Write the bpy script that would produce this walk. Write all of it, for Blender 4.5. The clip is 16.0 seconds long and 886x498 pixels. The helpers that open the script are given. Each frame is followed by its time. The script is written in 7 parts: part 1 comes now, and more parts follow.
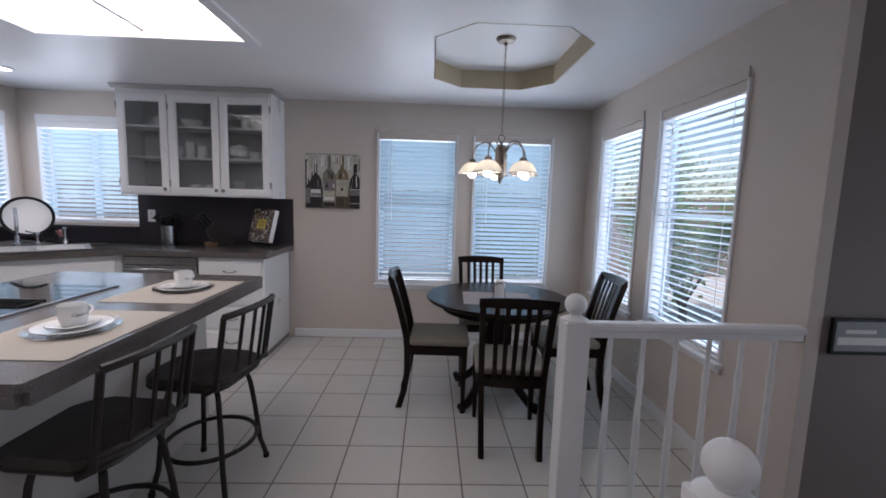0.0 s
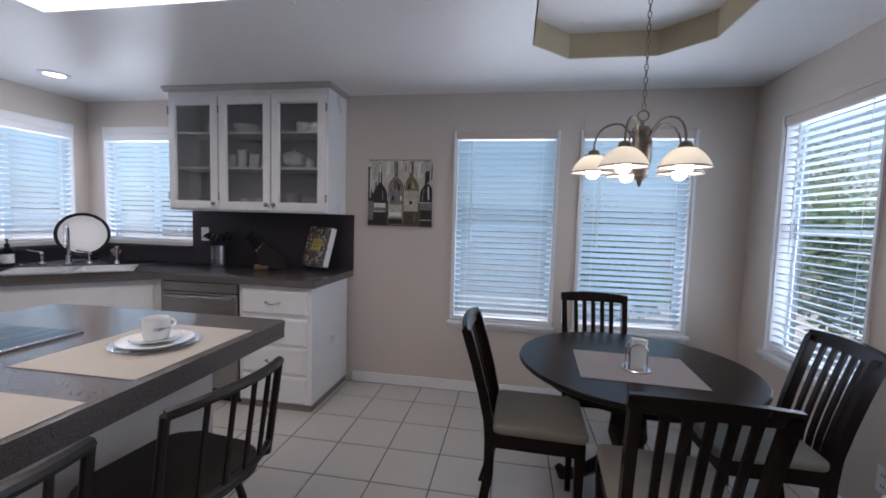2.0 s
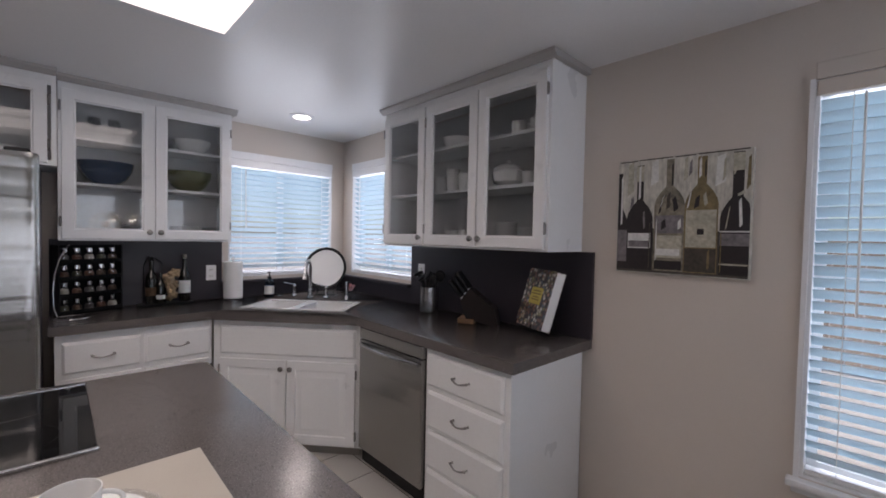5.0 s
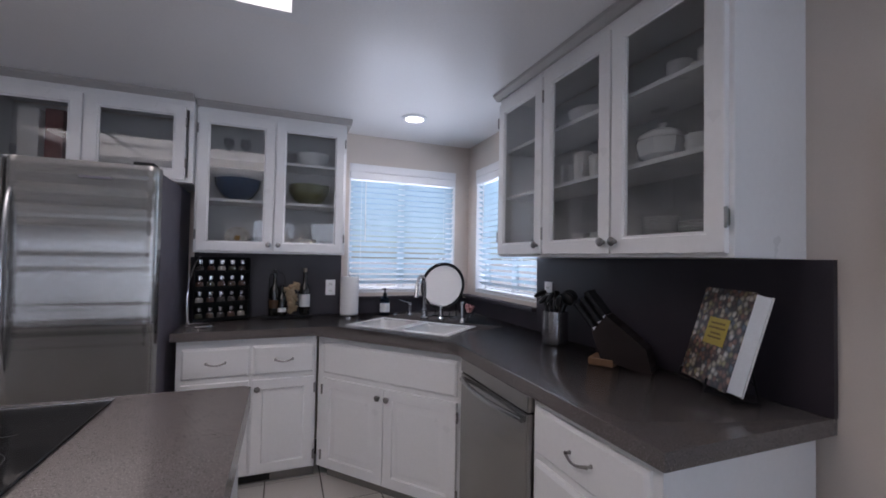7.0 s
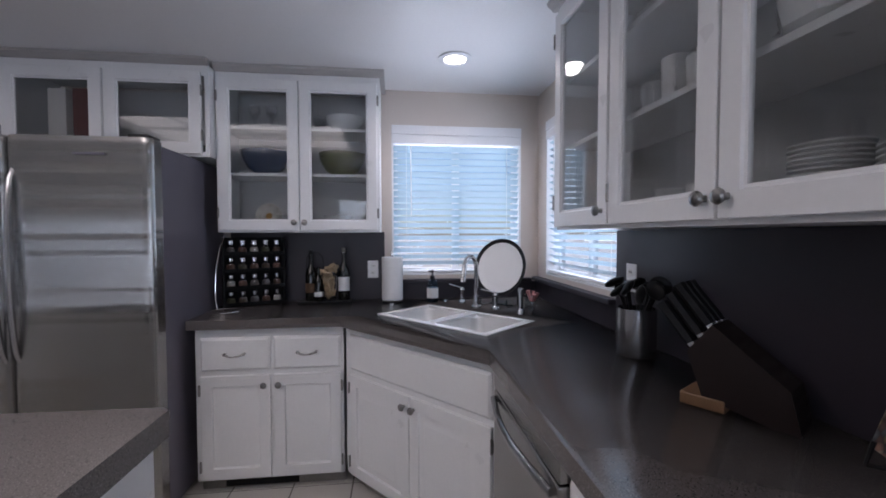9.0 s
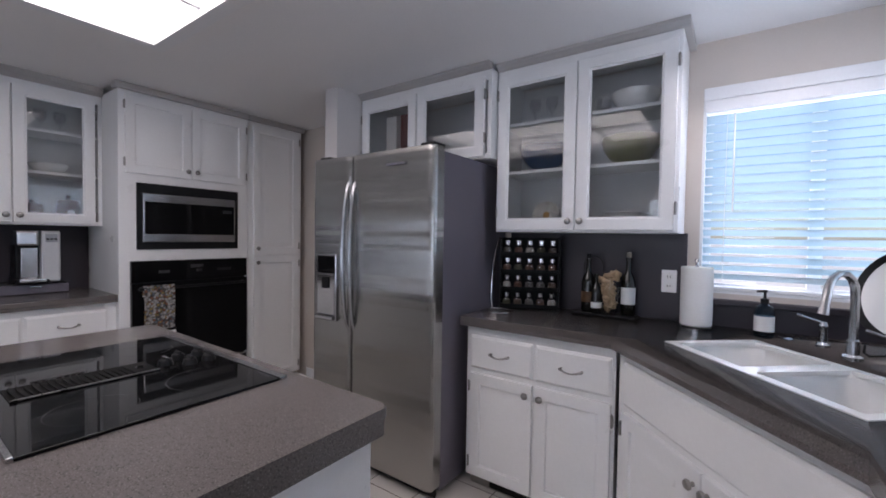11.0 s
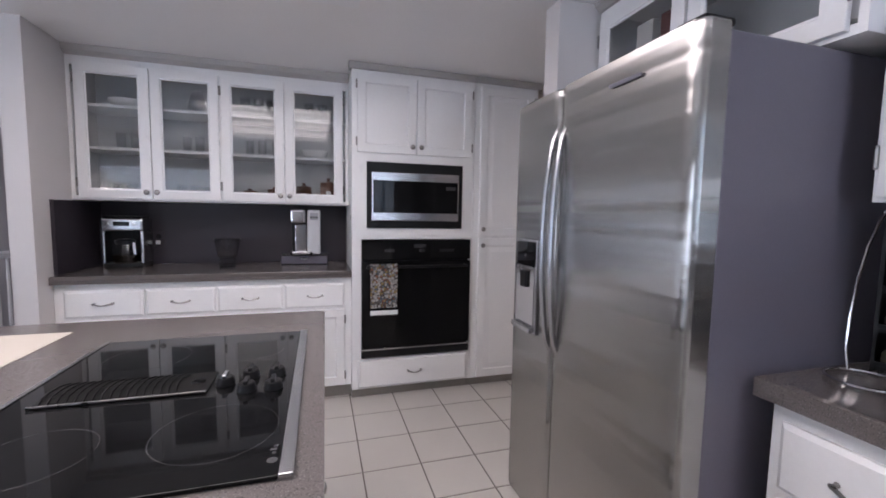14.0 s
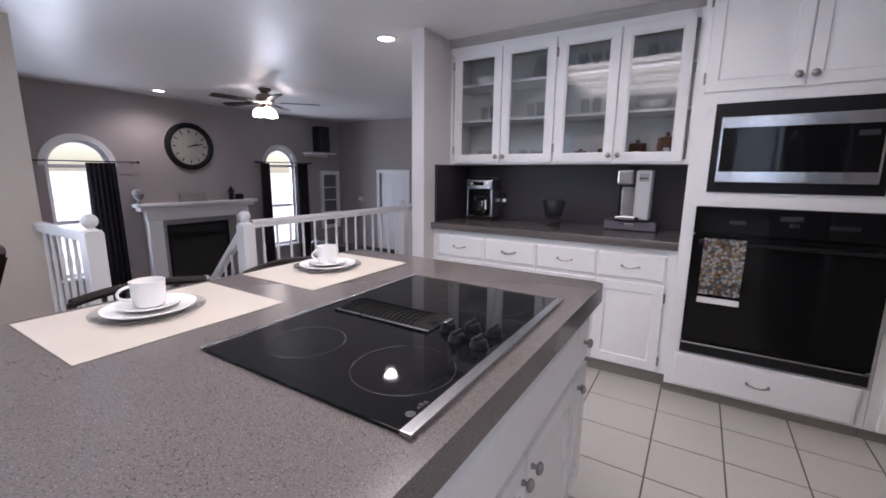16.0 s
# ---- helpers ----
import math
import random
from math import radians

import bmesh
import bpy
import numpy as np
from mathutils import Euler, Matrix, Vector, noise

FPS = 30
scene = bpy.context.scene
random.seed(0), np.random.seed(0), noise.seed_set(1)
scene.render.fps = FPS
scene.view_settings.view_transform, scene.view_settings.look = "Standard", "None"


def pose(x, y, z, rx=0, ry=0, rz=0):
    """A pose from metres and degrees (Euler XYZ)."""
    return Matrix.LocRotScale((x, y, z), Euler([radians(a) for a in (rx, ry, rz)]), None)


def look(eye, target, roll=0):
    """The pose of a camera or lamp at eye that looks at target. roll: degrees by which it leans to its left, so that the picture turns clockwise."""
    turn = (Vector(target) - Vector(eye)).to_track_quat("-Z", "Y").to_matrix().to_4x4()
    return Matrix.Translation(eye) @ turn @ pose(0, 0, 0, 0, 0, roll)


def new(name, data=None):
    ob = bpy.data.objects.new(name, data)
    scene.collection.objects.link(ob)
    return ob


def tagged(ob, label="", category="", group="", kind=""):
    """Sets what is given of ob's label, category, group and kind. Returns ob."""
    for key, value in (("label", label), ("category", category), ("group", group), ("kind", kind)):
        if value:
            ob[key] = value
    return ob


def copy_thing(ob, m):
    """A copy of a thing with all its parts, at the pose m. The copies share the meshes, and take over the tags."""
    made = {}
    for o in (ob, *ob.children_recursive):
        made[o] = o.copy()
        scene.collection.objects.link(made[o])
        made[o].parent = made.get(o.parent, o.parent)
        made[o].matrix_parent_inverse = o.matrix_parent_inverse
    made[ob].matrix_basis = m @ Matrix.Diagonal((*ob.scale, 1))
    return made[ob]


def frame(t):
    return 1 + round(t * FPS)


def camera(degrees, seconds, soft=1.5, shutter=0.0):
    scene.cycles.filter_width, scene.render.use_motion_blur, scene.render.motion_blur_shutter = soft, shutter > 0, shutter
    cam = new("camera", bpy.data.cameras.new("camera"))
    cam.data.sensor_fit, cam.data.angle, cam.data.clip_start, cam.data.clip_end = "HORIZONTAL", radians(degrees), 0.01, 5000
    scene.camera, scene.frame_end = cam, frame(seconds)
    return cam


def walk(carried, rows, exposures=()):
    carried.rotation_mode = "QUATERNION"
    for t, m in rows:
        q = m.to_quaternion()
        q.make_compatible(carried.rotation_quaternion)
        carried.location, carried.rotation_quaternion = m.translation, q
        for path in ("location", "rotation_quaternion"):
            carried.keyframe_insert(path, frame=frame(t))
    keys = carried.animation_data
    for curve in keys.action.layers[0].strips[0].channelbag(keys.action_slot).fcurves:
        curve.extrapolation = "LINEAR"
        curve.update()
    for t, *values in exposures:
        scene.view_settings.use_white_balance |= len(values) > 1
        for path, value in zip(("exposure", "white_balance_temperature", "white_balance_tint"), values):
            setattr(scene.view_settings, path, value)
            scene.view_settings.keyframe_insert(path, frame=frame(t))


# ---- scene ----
cam = camera(94.3, 16.0, 1.75)
PATH = [
    (0, (0.074, 2.308, 1.405), (0.14, 4.294, 1.175), 1.7),
    (0.5, (0.048, 2.526, 1.393), (0.077, 4.512, 1.159), 1.8),
    (1, (0.0, 2.763, 1.381), (-0.028, 4.754, 1.189), 1.7),
    (1.5, (-0.024, 2.965, 1.364), (-0.148, 4.952, 1.18), 1.7),
    (2, (0.009, 3.211, 1.374), (-0.322, 5.178, 1.227), 1.6),
    (2.5, (-0.022, 3.409, 1.36), (-0.536, 5.336, 1.215), 1.7),
    (3, (-0.088, 3.591, 1.369), (-0.79, 5.46, 1.248), 1.7),
    (3.5, (-0.14, 3.794, 1.37), (-1.035, 5.578, 1.246), 1.5),
    (4, (-0.15, 4.035, 1.411), (-1.268, 5.69, 1.308), 1.3),
    (4.5, (-0.199, 4.199, 1.419), (-1.497, 5.717, 1.318), 1.3),
    (5, (-0.27, 4.379, 1.446), (-1.722, 5.752, 1.389), 1.2),
    (7.5, (-0.692, 5.023, 1.356), (-2.587, 5.663, 1.371), 1.2),
    (8, (-0.82, 5.136, 1.375), (-2.721, 5.754, 1.316), 1.1),
    (8.2, (-0.863, 5.194, 1.383), (-2.772, 5.788, 1.303), 0.9),
    (10.5, (-1.277, 5.595, 1.323), (-3.062, 4.693, 1.329), 0.9),
    (11, (-1.383, 5.524, 1.345), (-3.017, 4.372, 1.288), 0.9),
    (11.5, (-1.549, 5.452, 1.357), (-3.023, 4.102, 1.285), 0.6),
    (12, (-1.723, 5.392, 1.364), (-3.058, 3.904, 1.302), 0.8),
    (12.5, (-1.814, 5.319, 1.374), (-3.052, 3.751, 1.276), 1.1),
    (13, (-1.91, 5.228, 1.38), (-3.014, 3.567, 1.236), 1.0),
    (13.5, (-2.026, 5.147, 1.344), (-2.921, 3.364, 1.201), 0.9),
    (14, (-2.148, 5.099, 1.33), (-2.725, 3.191, 1.163), 1.0),
    (14.5, (-2.256, 5.077, 1.327), (-2.417, 3.095, 1.116), 0.8),
    (15, (-2.328, 5.005, 1.313), (-2.05, 3.043, 1.041), 0.6),
    (15.5, (-2.373, 4.909, 1.302), (-1.738, 3.038, 0.992), 0.7),
    (16, (-2.435, 4.9, 1.312), (-1.402, 3.227, 0.95), 0.6),
]
EXPOSURES = [(0, -0.21, 6550, 22), (2, -0.26, 6600, 22), (3, -0.30, 6850, 22), (4, -0.31, 7350, 24), (5, -0.40, 7050, 24), (8, -0.45, 6420, 24), (10.5, -0.12, 6520, 23), (12.5, 0.27, 6500, 24), (13.5, 0.50, 6500, 24), (14, 0.66, 6500, 24), (15, 0.66, 6500, 25), (16, 0.66, 6450, 25)]
walk(cam, [(t, look(eye, target, roll)) for t, eye, target, roll in PATH], EXPOSURES)

# ---- world, sun and large lights ----
world = bpy.data.worlds.new("world")
scene.world = world
world.use_nodes = True
wn = world.node_tree
sky = wn.nodes.new("ShaderNodeTexSky")
sky.sky_type = "NISHITA"
sky.sun_disc = False
sky.sun_elevation, sky.sun_rotation = radians(58), radians(200)
wn.links.new(sky.outputs[0], wn.nodes["Background"].inputs[0])
wn.nodes["Background"].inputs[1].default_value = 0.15


def lamp(name, kind, m, energy, color=(1, 1, 1), **kw):
    data = bpy.data.lights.new(name, kind)
    data.energy, data.color = energy, color
    if kind == "AREA":
        data.shape, data.size, data.size_y = "RECTANGLE", kw["w"], kw["h"]
    elif kind == "SUN":
        data.angle = radians(0.6)
    elif kind == "SPOT":
        data.spot_size, data.spot_blend, data.shadow_soft_size = radians(kw["cone"]), 0.7, kw["r"]
    else:
        data.shadow_soft_size = kw["r"]
    ob = new(name, data)
    ob.matrix_world = m
    return ob


SUN_TO = Vector((-math.cos(radians(58)) * math.sin(radians(200)), -math.cos(radians(58)) * math.cos(radians(200)), -math.sin(radians(58))))
lamp("sun", "SUN", look((8, 0, 12), Vector((8, 0, 12)) + SUN_TO), 4.8, (1, 0.95, 0.88))
SKYLIGHT = (0.72, 0.86, 1.0)
# daylight in the window openings: middle of the opening, the way it shines, width, height, watts
for at, way, w, h, watts in (
    ((-0.065, 6.50, 1.31), (0, -1, 0), 0.74, 1.45, 17), ((0.875, 6.50, 1.31), (0, -1, 0), 0.74, 1.45, 18),
    ((-3.21, 6.50, 1.57), (0, -1, 0), 0.9, 0.92, 16), ((-3.92, 5.83, 1.57), (1, 0, 0), 0.88, 0.92, 12.5),
    ((1.72, 4.745, 1.32), (-1, 0, 0), 0.75, 1.44, 20), ((1.72, 5.725, 1.32), (-1, 0, 0), 0.7, 1.44, 18),
    ((4.33, 2.93, 0.75), (-1, 0, 0), 0.4, 1.4, 18), ((4.33, -0.12, 0.75), (-1, 0, 0), 0.55, 1.4, 18),
):
    a = lamp("window_daylight", "AREA", look(at, Vector(at) + Vector(way)), watts, SKYLIGHT, w=w, h=h)
CEIL = 2.335
CANS = ((-3.29, 5.74), (-0.254, 2.234), (3.69, 2.07))
for x, y in CANS:
    lamp("recessed_lamp", "SPOT", look((x, y, CEIL - 0.012), (x, y, 0)), 22, (1, 0.97, 0.95), cone=150, r=0.05)

# ---- materials ----


def node_mat(name):
    m = bpy.data.materials.new(name)
    m.use_nodes = True
    nt = m.node_tree
    return m, nt, nt.nodes["Principled BSDF"]


def mat(name, color, rough=0.5, metal=0.0, vary=0.12, scale=6.0, fine=60.0, bump=0.0, stretch=(1, 1, 1), rnd=0.0, coat=0.0, rvar=0.08, dist=0.002):
    """Two scales of noise over a base colour, roughness and relief."""
    m, nt, b = node_mat(name)
    tc = nt.nodes.new("ShaderNodeTexCoord")
    mp = nt.nodes.new("ShaderNodeMapping")
    mp.inputs["Scale"].default_value = stretch
    nt.links.new(tc.outputs["Object"], mp.inputs[0])
    n1, n2 = nt.nodes.new("ShaderNodeTexNoise"), nt.nodes.new("ShaderNodeTexNoise")
    n1.inputs["Scale"].default_value, n2.inputs["Scale"].default_value = scale, fine
    n1.inputs["Detail"].default_value, n2.inputs["Detail"].default_value = 4, 3
    for n in (n1, n2):
        nt.links.new(mp.outputs[0], n.inputs["Vector"])
    add = nt.nodes.new("ShaderNodeMath")
    add.operation = "ADD"
    nt.links.new(n1.outputs[0], add.inputs[0])
    nt.links.new(n2.outputs[0], add.inputs[1])
    src = add.outputs[0]
    if rnd:
        oi = nt.nodes.new("ShaderNodeObjectInfo")
        mul = nt.nodes.new("ShaderNodeMath")
        mul.operation = "MULTIPLY_ADD"
        mul.inputs[1].default_value = rnd
        nt.links.new(oi.outputs["Random"], mul.inputs[0])
        nt.links.new(src, mul.inputs[2])
        src = mul.outputs[0]
    ramp = nt.nodes.new("ShaderNodeMapRange")
    ramp.inputs[1].default_value, ramp.inputs[2].default_value = 0.6, 1.4 + rnd
    ramp.inputs[3].default_value, ramp.inputs[4].default_value = 1 - vary, 1 + vary
    nt.links.new(src, ramp.inputs[0])
    mix = nt.nodes.new("ShaderNodeVectorMath")
    mix.operation = "SCALE"
    mix.inputs[0].default_value = color
    nt.links.new(ramp.outputs[0], mix.inputs["Scale"])
    nt.links.new(mix.outputs[0], b.inputs["Base Color"])
    rr = nt.nodes.new("ShaderNodeMapRange")
    rr.inputs[1].default_value, rr.inputs[2].default_value = 0.3, 0.7
    rr.inputs[3].default_value, rr.inputs[4].default_value = max(0.02, rough - rvar), min(1, rough + rvar)
    nt.links.new(n1.outputs[0], rr.inputs[0])
    nt.links.new(rr.outputs[0], b.inputs["Roughness"])
    b.inputs["Metallic"].default_value = metal
    b.inputs["Coat Weight"].default_value = coat
    if bump:
        bp = nt.nodes.new("ShaderNodeBump")
        bp.inputs["Strength"].default_value, bp.inputs["Distance"].default_value = bump, dist
        nt.links.new(n2.outputs[0], bp.inputs["Height"])
        nt.links.new(bp.outputs[0], b.inputs["Normal"])
    return m


def glow(name, color, strength):
    m, nt, b = node_mat(name)
    b.inputs["Base Color"].default_value = (0.8, 0.8, 0.8, 1)
    b.inputs["Emission Color"].default_value = (*color, 1)
    b.inputs["Emission Strength"].default_value = strength
    return m


def clear(name, color=(1, 1, 1), rough=0.0, weight=0.9, base=0.04):
    """Thin glass: mostly clear, with the gloss that grows at a slant."""
    m, nt, b = node_mat(name)
    out = nt.nodes["Material Output"]
    tr, gl, lw, mx, pw, ma = (nt.nodes.new("ShaderNode" + k) for k in ("BsdfTransparent", "BsdfGlossy", "LayerWeight", "MixShader", "Math", "Math"))
    tr.inputs[0].default_value = (*[c * weight for c in color], 1)
    gl.inputs["Roughness"].default_value = rough
    lw.inputs[0].default_value = 0.5
    pw.operation, ma.operation = "POWER", "MULTIPLY_ADD"
    pw.inputs[1].default_value = 4.0
    ma.inputs[1].default_value, ma.inputs[2].default_value = 0.9, base
    nt.links.new(lw.outputs["Facing"], pw.inputs[0])
    nt.links.new(pw.outputs[0], ma.inputs[0])
    nt.links.new(ma.outputs[0], mx.inputs[0])
    nt.links.new(tr.outputs[0], mx.inputs[1])
    nt.links.new(gl.outputs[0], mx.inputs[2])
    nt.links.new(mx.outputs[0], out.inputs[0])
    return m


def translucent(name, color, share, rough=0.45):
    m, nt, b = node_mat(name)
    b.inputs["Base Color"].default_value = (*color, 1)
    b.inputs["Roughness"].default_value = rough
    tl, mx = nt.nodes.new("ShaderNodeBsdfTranslucent"), nt.nodes.new("ShaderNodeMixShader")
    tl.inputs[0].default_value = (*color, 1)
    mx.inputs[0].default_value = share
    nt.links.new(b.outputs[0], mx.inputs[1])
    nt.links.new(tl.outputs[0], mx.inputs[2])
    nt.links.new(mx.outputs[0], nt.nodes["Material Output"].inputs[0])
    return m


def speckled(name, base, light, dark, rough):
    """Solid-surface counter: fine light and dark grains in a grey body."""
    m, nt, b = node_mat(name)
    tc = nt.nodes.new("ShaderNodeTexCoord")
    cols = []
    for sc, lo, hi, ca in ((330, 0.62, 0.68, light), (260, 0.60, 0.66, dark)):
        n = nt.nodes.new("ShaderNodeTexNoise")
        n.inputs["Scale"].default_value = sc
        n.inputs["Detail"].default_value = 1
        nt.links.new(tc.outputs["Object"], n.inputs["Vector"])
        r = nt.nodes.new("ShaderNodeMapRange")
        r.inputs[1].default_value, r.inputs[2].default_value = lo, hi
        nt.links.new(n.outputs[0], r.inputs[0])
        cols.append((r, ca))
    big = nt.nodes.new("ShaderNodeTexNoise")
    big.inputs["Scale"].default_value = 3
    nt.links.new(tc.outputs["Object"], big.inputs["Vector"])
    prev = None
    for r, ca in cols:
        mx = nt.nodes.new("ShaderNodeMix")
        mx.data_type = "RGBA"
        mx.inputs[6].default_value = (*base, 1)
        mx.inputs[7].default_value = (*ca, 1)
        nt.links.new(r.outputs[0], mx.inputs[0])
        if prev:
            nt.links.new(prev, mx.inputs[6])
        prev = mx.outputs[2]
    nt.links.new(prev, b.inputs["Base Color"])
    rr = nt.nodes.new("ShaderNodeMapRange")
    rr.inputs[3].default_value, rr.inputs[4].default_value = rough - 0.07, rough + 0.07
    nt.links.new(big.outputs[0], rr.inputs[0])
    nt.links.new(rr.outputs[0], b.inputs["Roughness"])
    return m


def blotched(name, colors, scale, rough=0.5, gap=0.9, low=0.45):
    """A printed picture of many small coloured shapes."""
    m, nt, b = node_mat(name)
    tc = nt.nodes.new("ShaderNodeTexCoord")
    v = nt.nodes.new("ShaderNodeTexVoronoi")
    v.inputs["Scale"].default_value = scale
    nt.links.new(tc.outputs["Object"], v.inputs["Vector"])
    ramp = nt.nodes.new("ShaderNodeValToRGB")
    el = ramp.color_ramp
    el.interpolation = "CONSTANT"
    for i, c in enumerate(colors):
        e = el.elements[i] if i < 2 else el.elements.new(i / len(colors))
        e.position, e.color = i / len(colors), (*c, 1)
    sep = nt.nodes.new("ShaderNodeSeparateColor")
    nt.links.new(v.outputs["Color"], sep.inputs[0])
    nt.links.new(sep.outputs[0], ramp.inputs[0])
    edge = nt.nodes.new("ShaderNodeMapRange")
    edge.inputs[1].default_value, edge.inputs[2].default_value = 0.18, gap
    edge.inputs[3].default_value, edge.inputs[4].default_value = 1.1, low
    nt.links.new(v.outputs["Distance"], edge.inputs[0])
    sc = nt.nodes.new("ShaderNodeVectorMath")
    sc.operation = "SCALE"
    nt.links.new(ramp.outputs[0], sc.inputs[0])
    nt.links.new(edge.outputs[0], sc.inputs["Scale"])
    nt.links.new(sc.outputs[0], b.inputs["Base Color"])
    b.inputs["Roughness"].default_value = rough
    return m


WALL = mat("wall_paint", (0.60, 0.53, 0.475), 0.62, vary=0.03, scale=2, fine=180, bump=0.12)
LRWALL = mat("living_wall_paint", (0.36, 0.325, 0.32), 0.65, vary=0.03, scale=2, fine=180, bump=0.12)
# living room north wall: its shade is put into a darker brown base
LRNORTH = mat("shaded_wall_paint", (0.20, 0.165, 0.155), 0.65, vary=0.03, scale=2, fine=180, bump=0.12)
WINGM = mat("pale_wall_paint", (0.64, 0.615, 0.61), 0.6, vary=0.03, scale=2, fine=180, bump=0.12)
CEILM = mat("ceiling_paint", (0.80, 0.785, 0.78), 0.40, vary=0.03, scale=1.5, fine=90, bump=0.25)
TRAYM = mat("tray_paint", (0.50, 0.42, 0.29), 0.6, vary=0.03, scale=3, fine=120, bump=0.1)
WHITE = mat("white_lacquer", (0.80, 0.80, 0.80), 0.34, vary=0.025, scale=4, fine=70, bump=0.04)
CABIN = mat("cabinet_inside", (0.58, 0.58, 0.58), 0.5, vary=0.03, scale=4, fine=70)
TRIM = mat("white_trim_paint", (0.78, 0.78, 0.79), 0.36, vary=0.03, scale=5, fine=80, bump=0.05)
TILE = mat("glazed_floor_tile", (0.56, 0.53, 0.495), 0.30, vary=0.02, scale=9, fine=140, rnd=0.5, rvar=0.012, bump=0.012)
GROUT = mat("grout", (0.16, 0.142, 0.125), 0.9, vary=0.15, scale=10, fine=120, bump=0.3)
COUNTER = speckled("grey_solid_surface", (0.120, 0.105, 0.101), (0.215, 0.198, 0.19), (0.066, 0.058, 0.057), 0.20)
SPLASH = mat("dark_backsplash", (0.027, 0.0215, 0.029), 0.46, vary=0.08, scale=4, fine=160)
STEEL = mat("brushed_steel", (0.40, 0.39, 0.375), 0.26, 1.0, vary=0.03, scale=1.2, fine=1.8, stretch=(0.04, 0.04, 2.6), rvar=0.01, bump=0.62, dist=0.02)
# brushed finish: reflections smear sideways and stay crisp up and down
st_nt = STEEL.node_tree
st_geo, st_cross = st_nt.nodes.new("ShaderNodeNewGeometry"), st_nt.nodes.new("ShaderNodeVectorMath")
st_cross.operation = "CROSS_PRODUCT"
st_cross.inputs[1].default_value = (0, 0, 1)
st_nt.links.new(st_geo.outputs["True Normal"], st_cross.inputs[0])
steel_bsdf = st_nt.nodes["Principled BSDF"]
steel_bsdf.inputs["Anisotropic"].default_value = 0.93
st_nt.links.new(st_cross.outputs[0], steel_bsdf.inputs["Tangent"])
STEELV = mat("satin_steel", (0.50, 0.50, 0.51), 0.24, 1.0, vary=0.03, scale=4, fine=60, rvar=0.012)
CHROME = mat("chrome", (0.55, 0.54, 0.54), 0.14, 1.0, vary=0.02, rvar=0.03)
PEWTER = mat("pewter", (0.30, 0.29, 0.28), 0.32, 1.0, vary=0.1, scale=30)
GREYPAINT = mat("grey_fridge_side", (0.14, 0.13, 0.16), 0.42, vary=0.06, scale=5, fine=220, bump=0.1)
BLACKGL = mat("black_glass", (0.006, 0.006, 0.0065), 0.035, vary=0.1, rvar=0.008)
BLACKPL = mat("black_plastic", (0.010, 0.010, 0.011), 0.38, vary=0.15, scale=20)
for m, level in ((BLACKPL, 0.22), (BLACKGL, 0.17)):
    m.node_tree.nodes["Principled BSDF"].inputs["Specular IOR Level"].default_value = level
ESPRESSO = mat("espresso_wood", (0.012, 0.0068, 0.0055), 0.25, vary=0.2, scale=5, fine=40, stretch=(5, 1, 1), rvar=0.012)
ESPRESSO.node_tree.nodes["Principled BSDF"].inputs["Specular IOR Level"].default_value = 0.18
BROWNMETAL = mat("dark_bronze_metal", (0.020, 0.0155, 0.0135), 0.40, 0.1, vary=0.15, scale=12)
BROWNMETAL.node_tree.nodes["Principled BSDF"].inputs["Specular IOR Level"].default_value = 0.35
VINYL = mat("brown_vinyl", (0.032, 0.023, 0.019), 0.46, vary=0.15, scale=8, fine=160, bump=0.15)
SUEDE = mat("taupe_microfibre", (0.27, 0.235, 0.195), 0.9, vary=0.15, scale=7, fine=160, bump=0.25)
MATM = mat("woven_placemat", (0.47, 0.43, 0.375), 0.8, vary=0.08, scale=4, fine=420, bump=0.3)
RUNNER = mat("grey_placemat", (0.26, 0.23, 0.235), 0.7, vary=0.08, scale=4, fine=380, bump=0.25)
PORC = mat("white_porcelain", (0.82, 0.82, 0.81), 0.14, vary=0.015, rvar=0.03)
GLASSY = clear("window_glass", (0.97, 0.99, 1.0), weight=0.97)
CABGLASS = clear("cabinet_glass", (0.95, 0.96, 0.96), weight=0.93)
DRINK = clear("drinking_glass", (0.98, 0.985, 0.99), weight=0.98, base=0.05)
CHARGER = clear("pressed_glass", (0.99, 0.995, 1.0), weight=1.0, base=0.14)
# white slats; the blue daylight on them is put into the base colour
SLAT = translucent("daylight_tinted_slat", (0.46, 0.59, 0.655), 0.06)
PANEL = glow("fluorescent_diffuser", (1.0, 0.98, 0.94), 4.0)
CANGLOW = glow("lamp_face", (1.0, 0.97, 0.93), 14.0)
BULB = glow("frosted_bulb", (1.0, 0.93, 0.82), 22.0)
SHADEGL = translucent("frosted_shade_glass", (0.88, 0.86, 0.80), 0.45, 0.25)
NICKEL = mat("antique_nickel", (0.24, 0.20, 0.165), 0.34, 1.0, vary=0.2, scale=25)
WOODBLOCK = mat("dark_red_wood", (0.011, 0.0055, 0.005), 0.4, vary=0.3, scale=6, fine=50, stretch=(1, 1, 8))
PALEWOOD = mat("light_wood", (0.42, 0.25, 0.12), 0.5, vary=0.25, scale=6, fine=50, stretch=(6, 1, 1))
PAPER = mat("white_paper", (0.80, 0.80, 0.79), 0.85, vary=0.04, scale=8, fine=120, bump=0.2)
CARPET = mat("beige_carpet", (0.26, 0.225, 0.20), 0.95, vary=0.15, scale=4, fine=260, bump=0.5)
LEATHER = mat("black_leather", (0.016, 0.015, 0.017), 0.42, vary=0.2, scale=6, fine=90, bump=0.2)
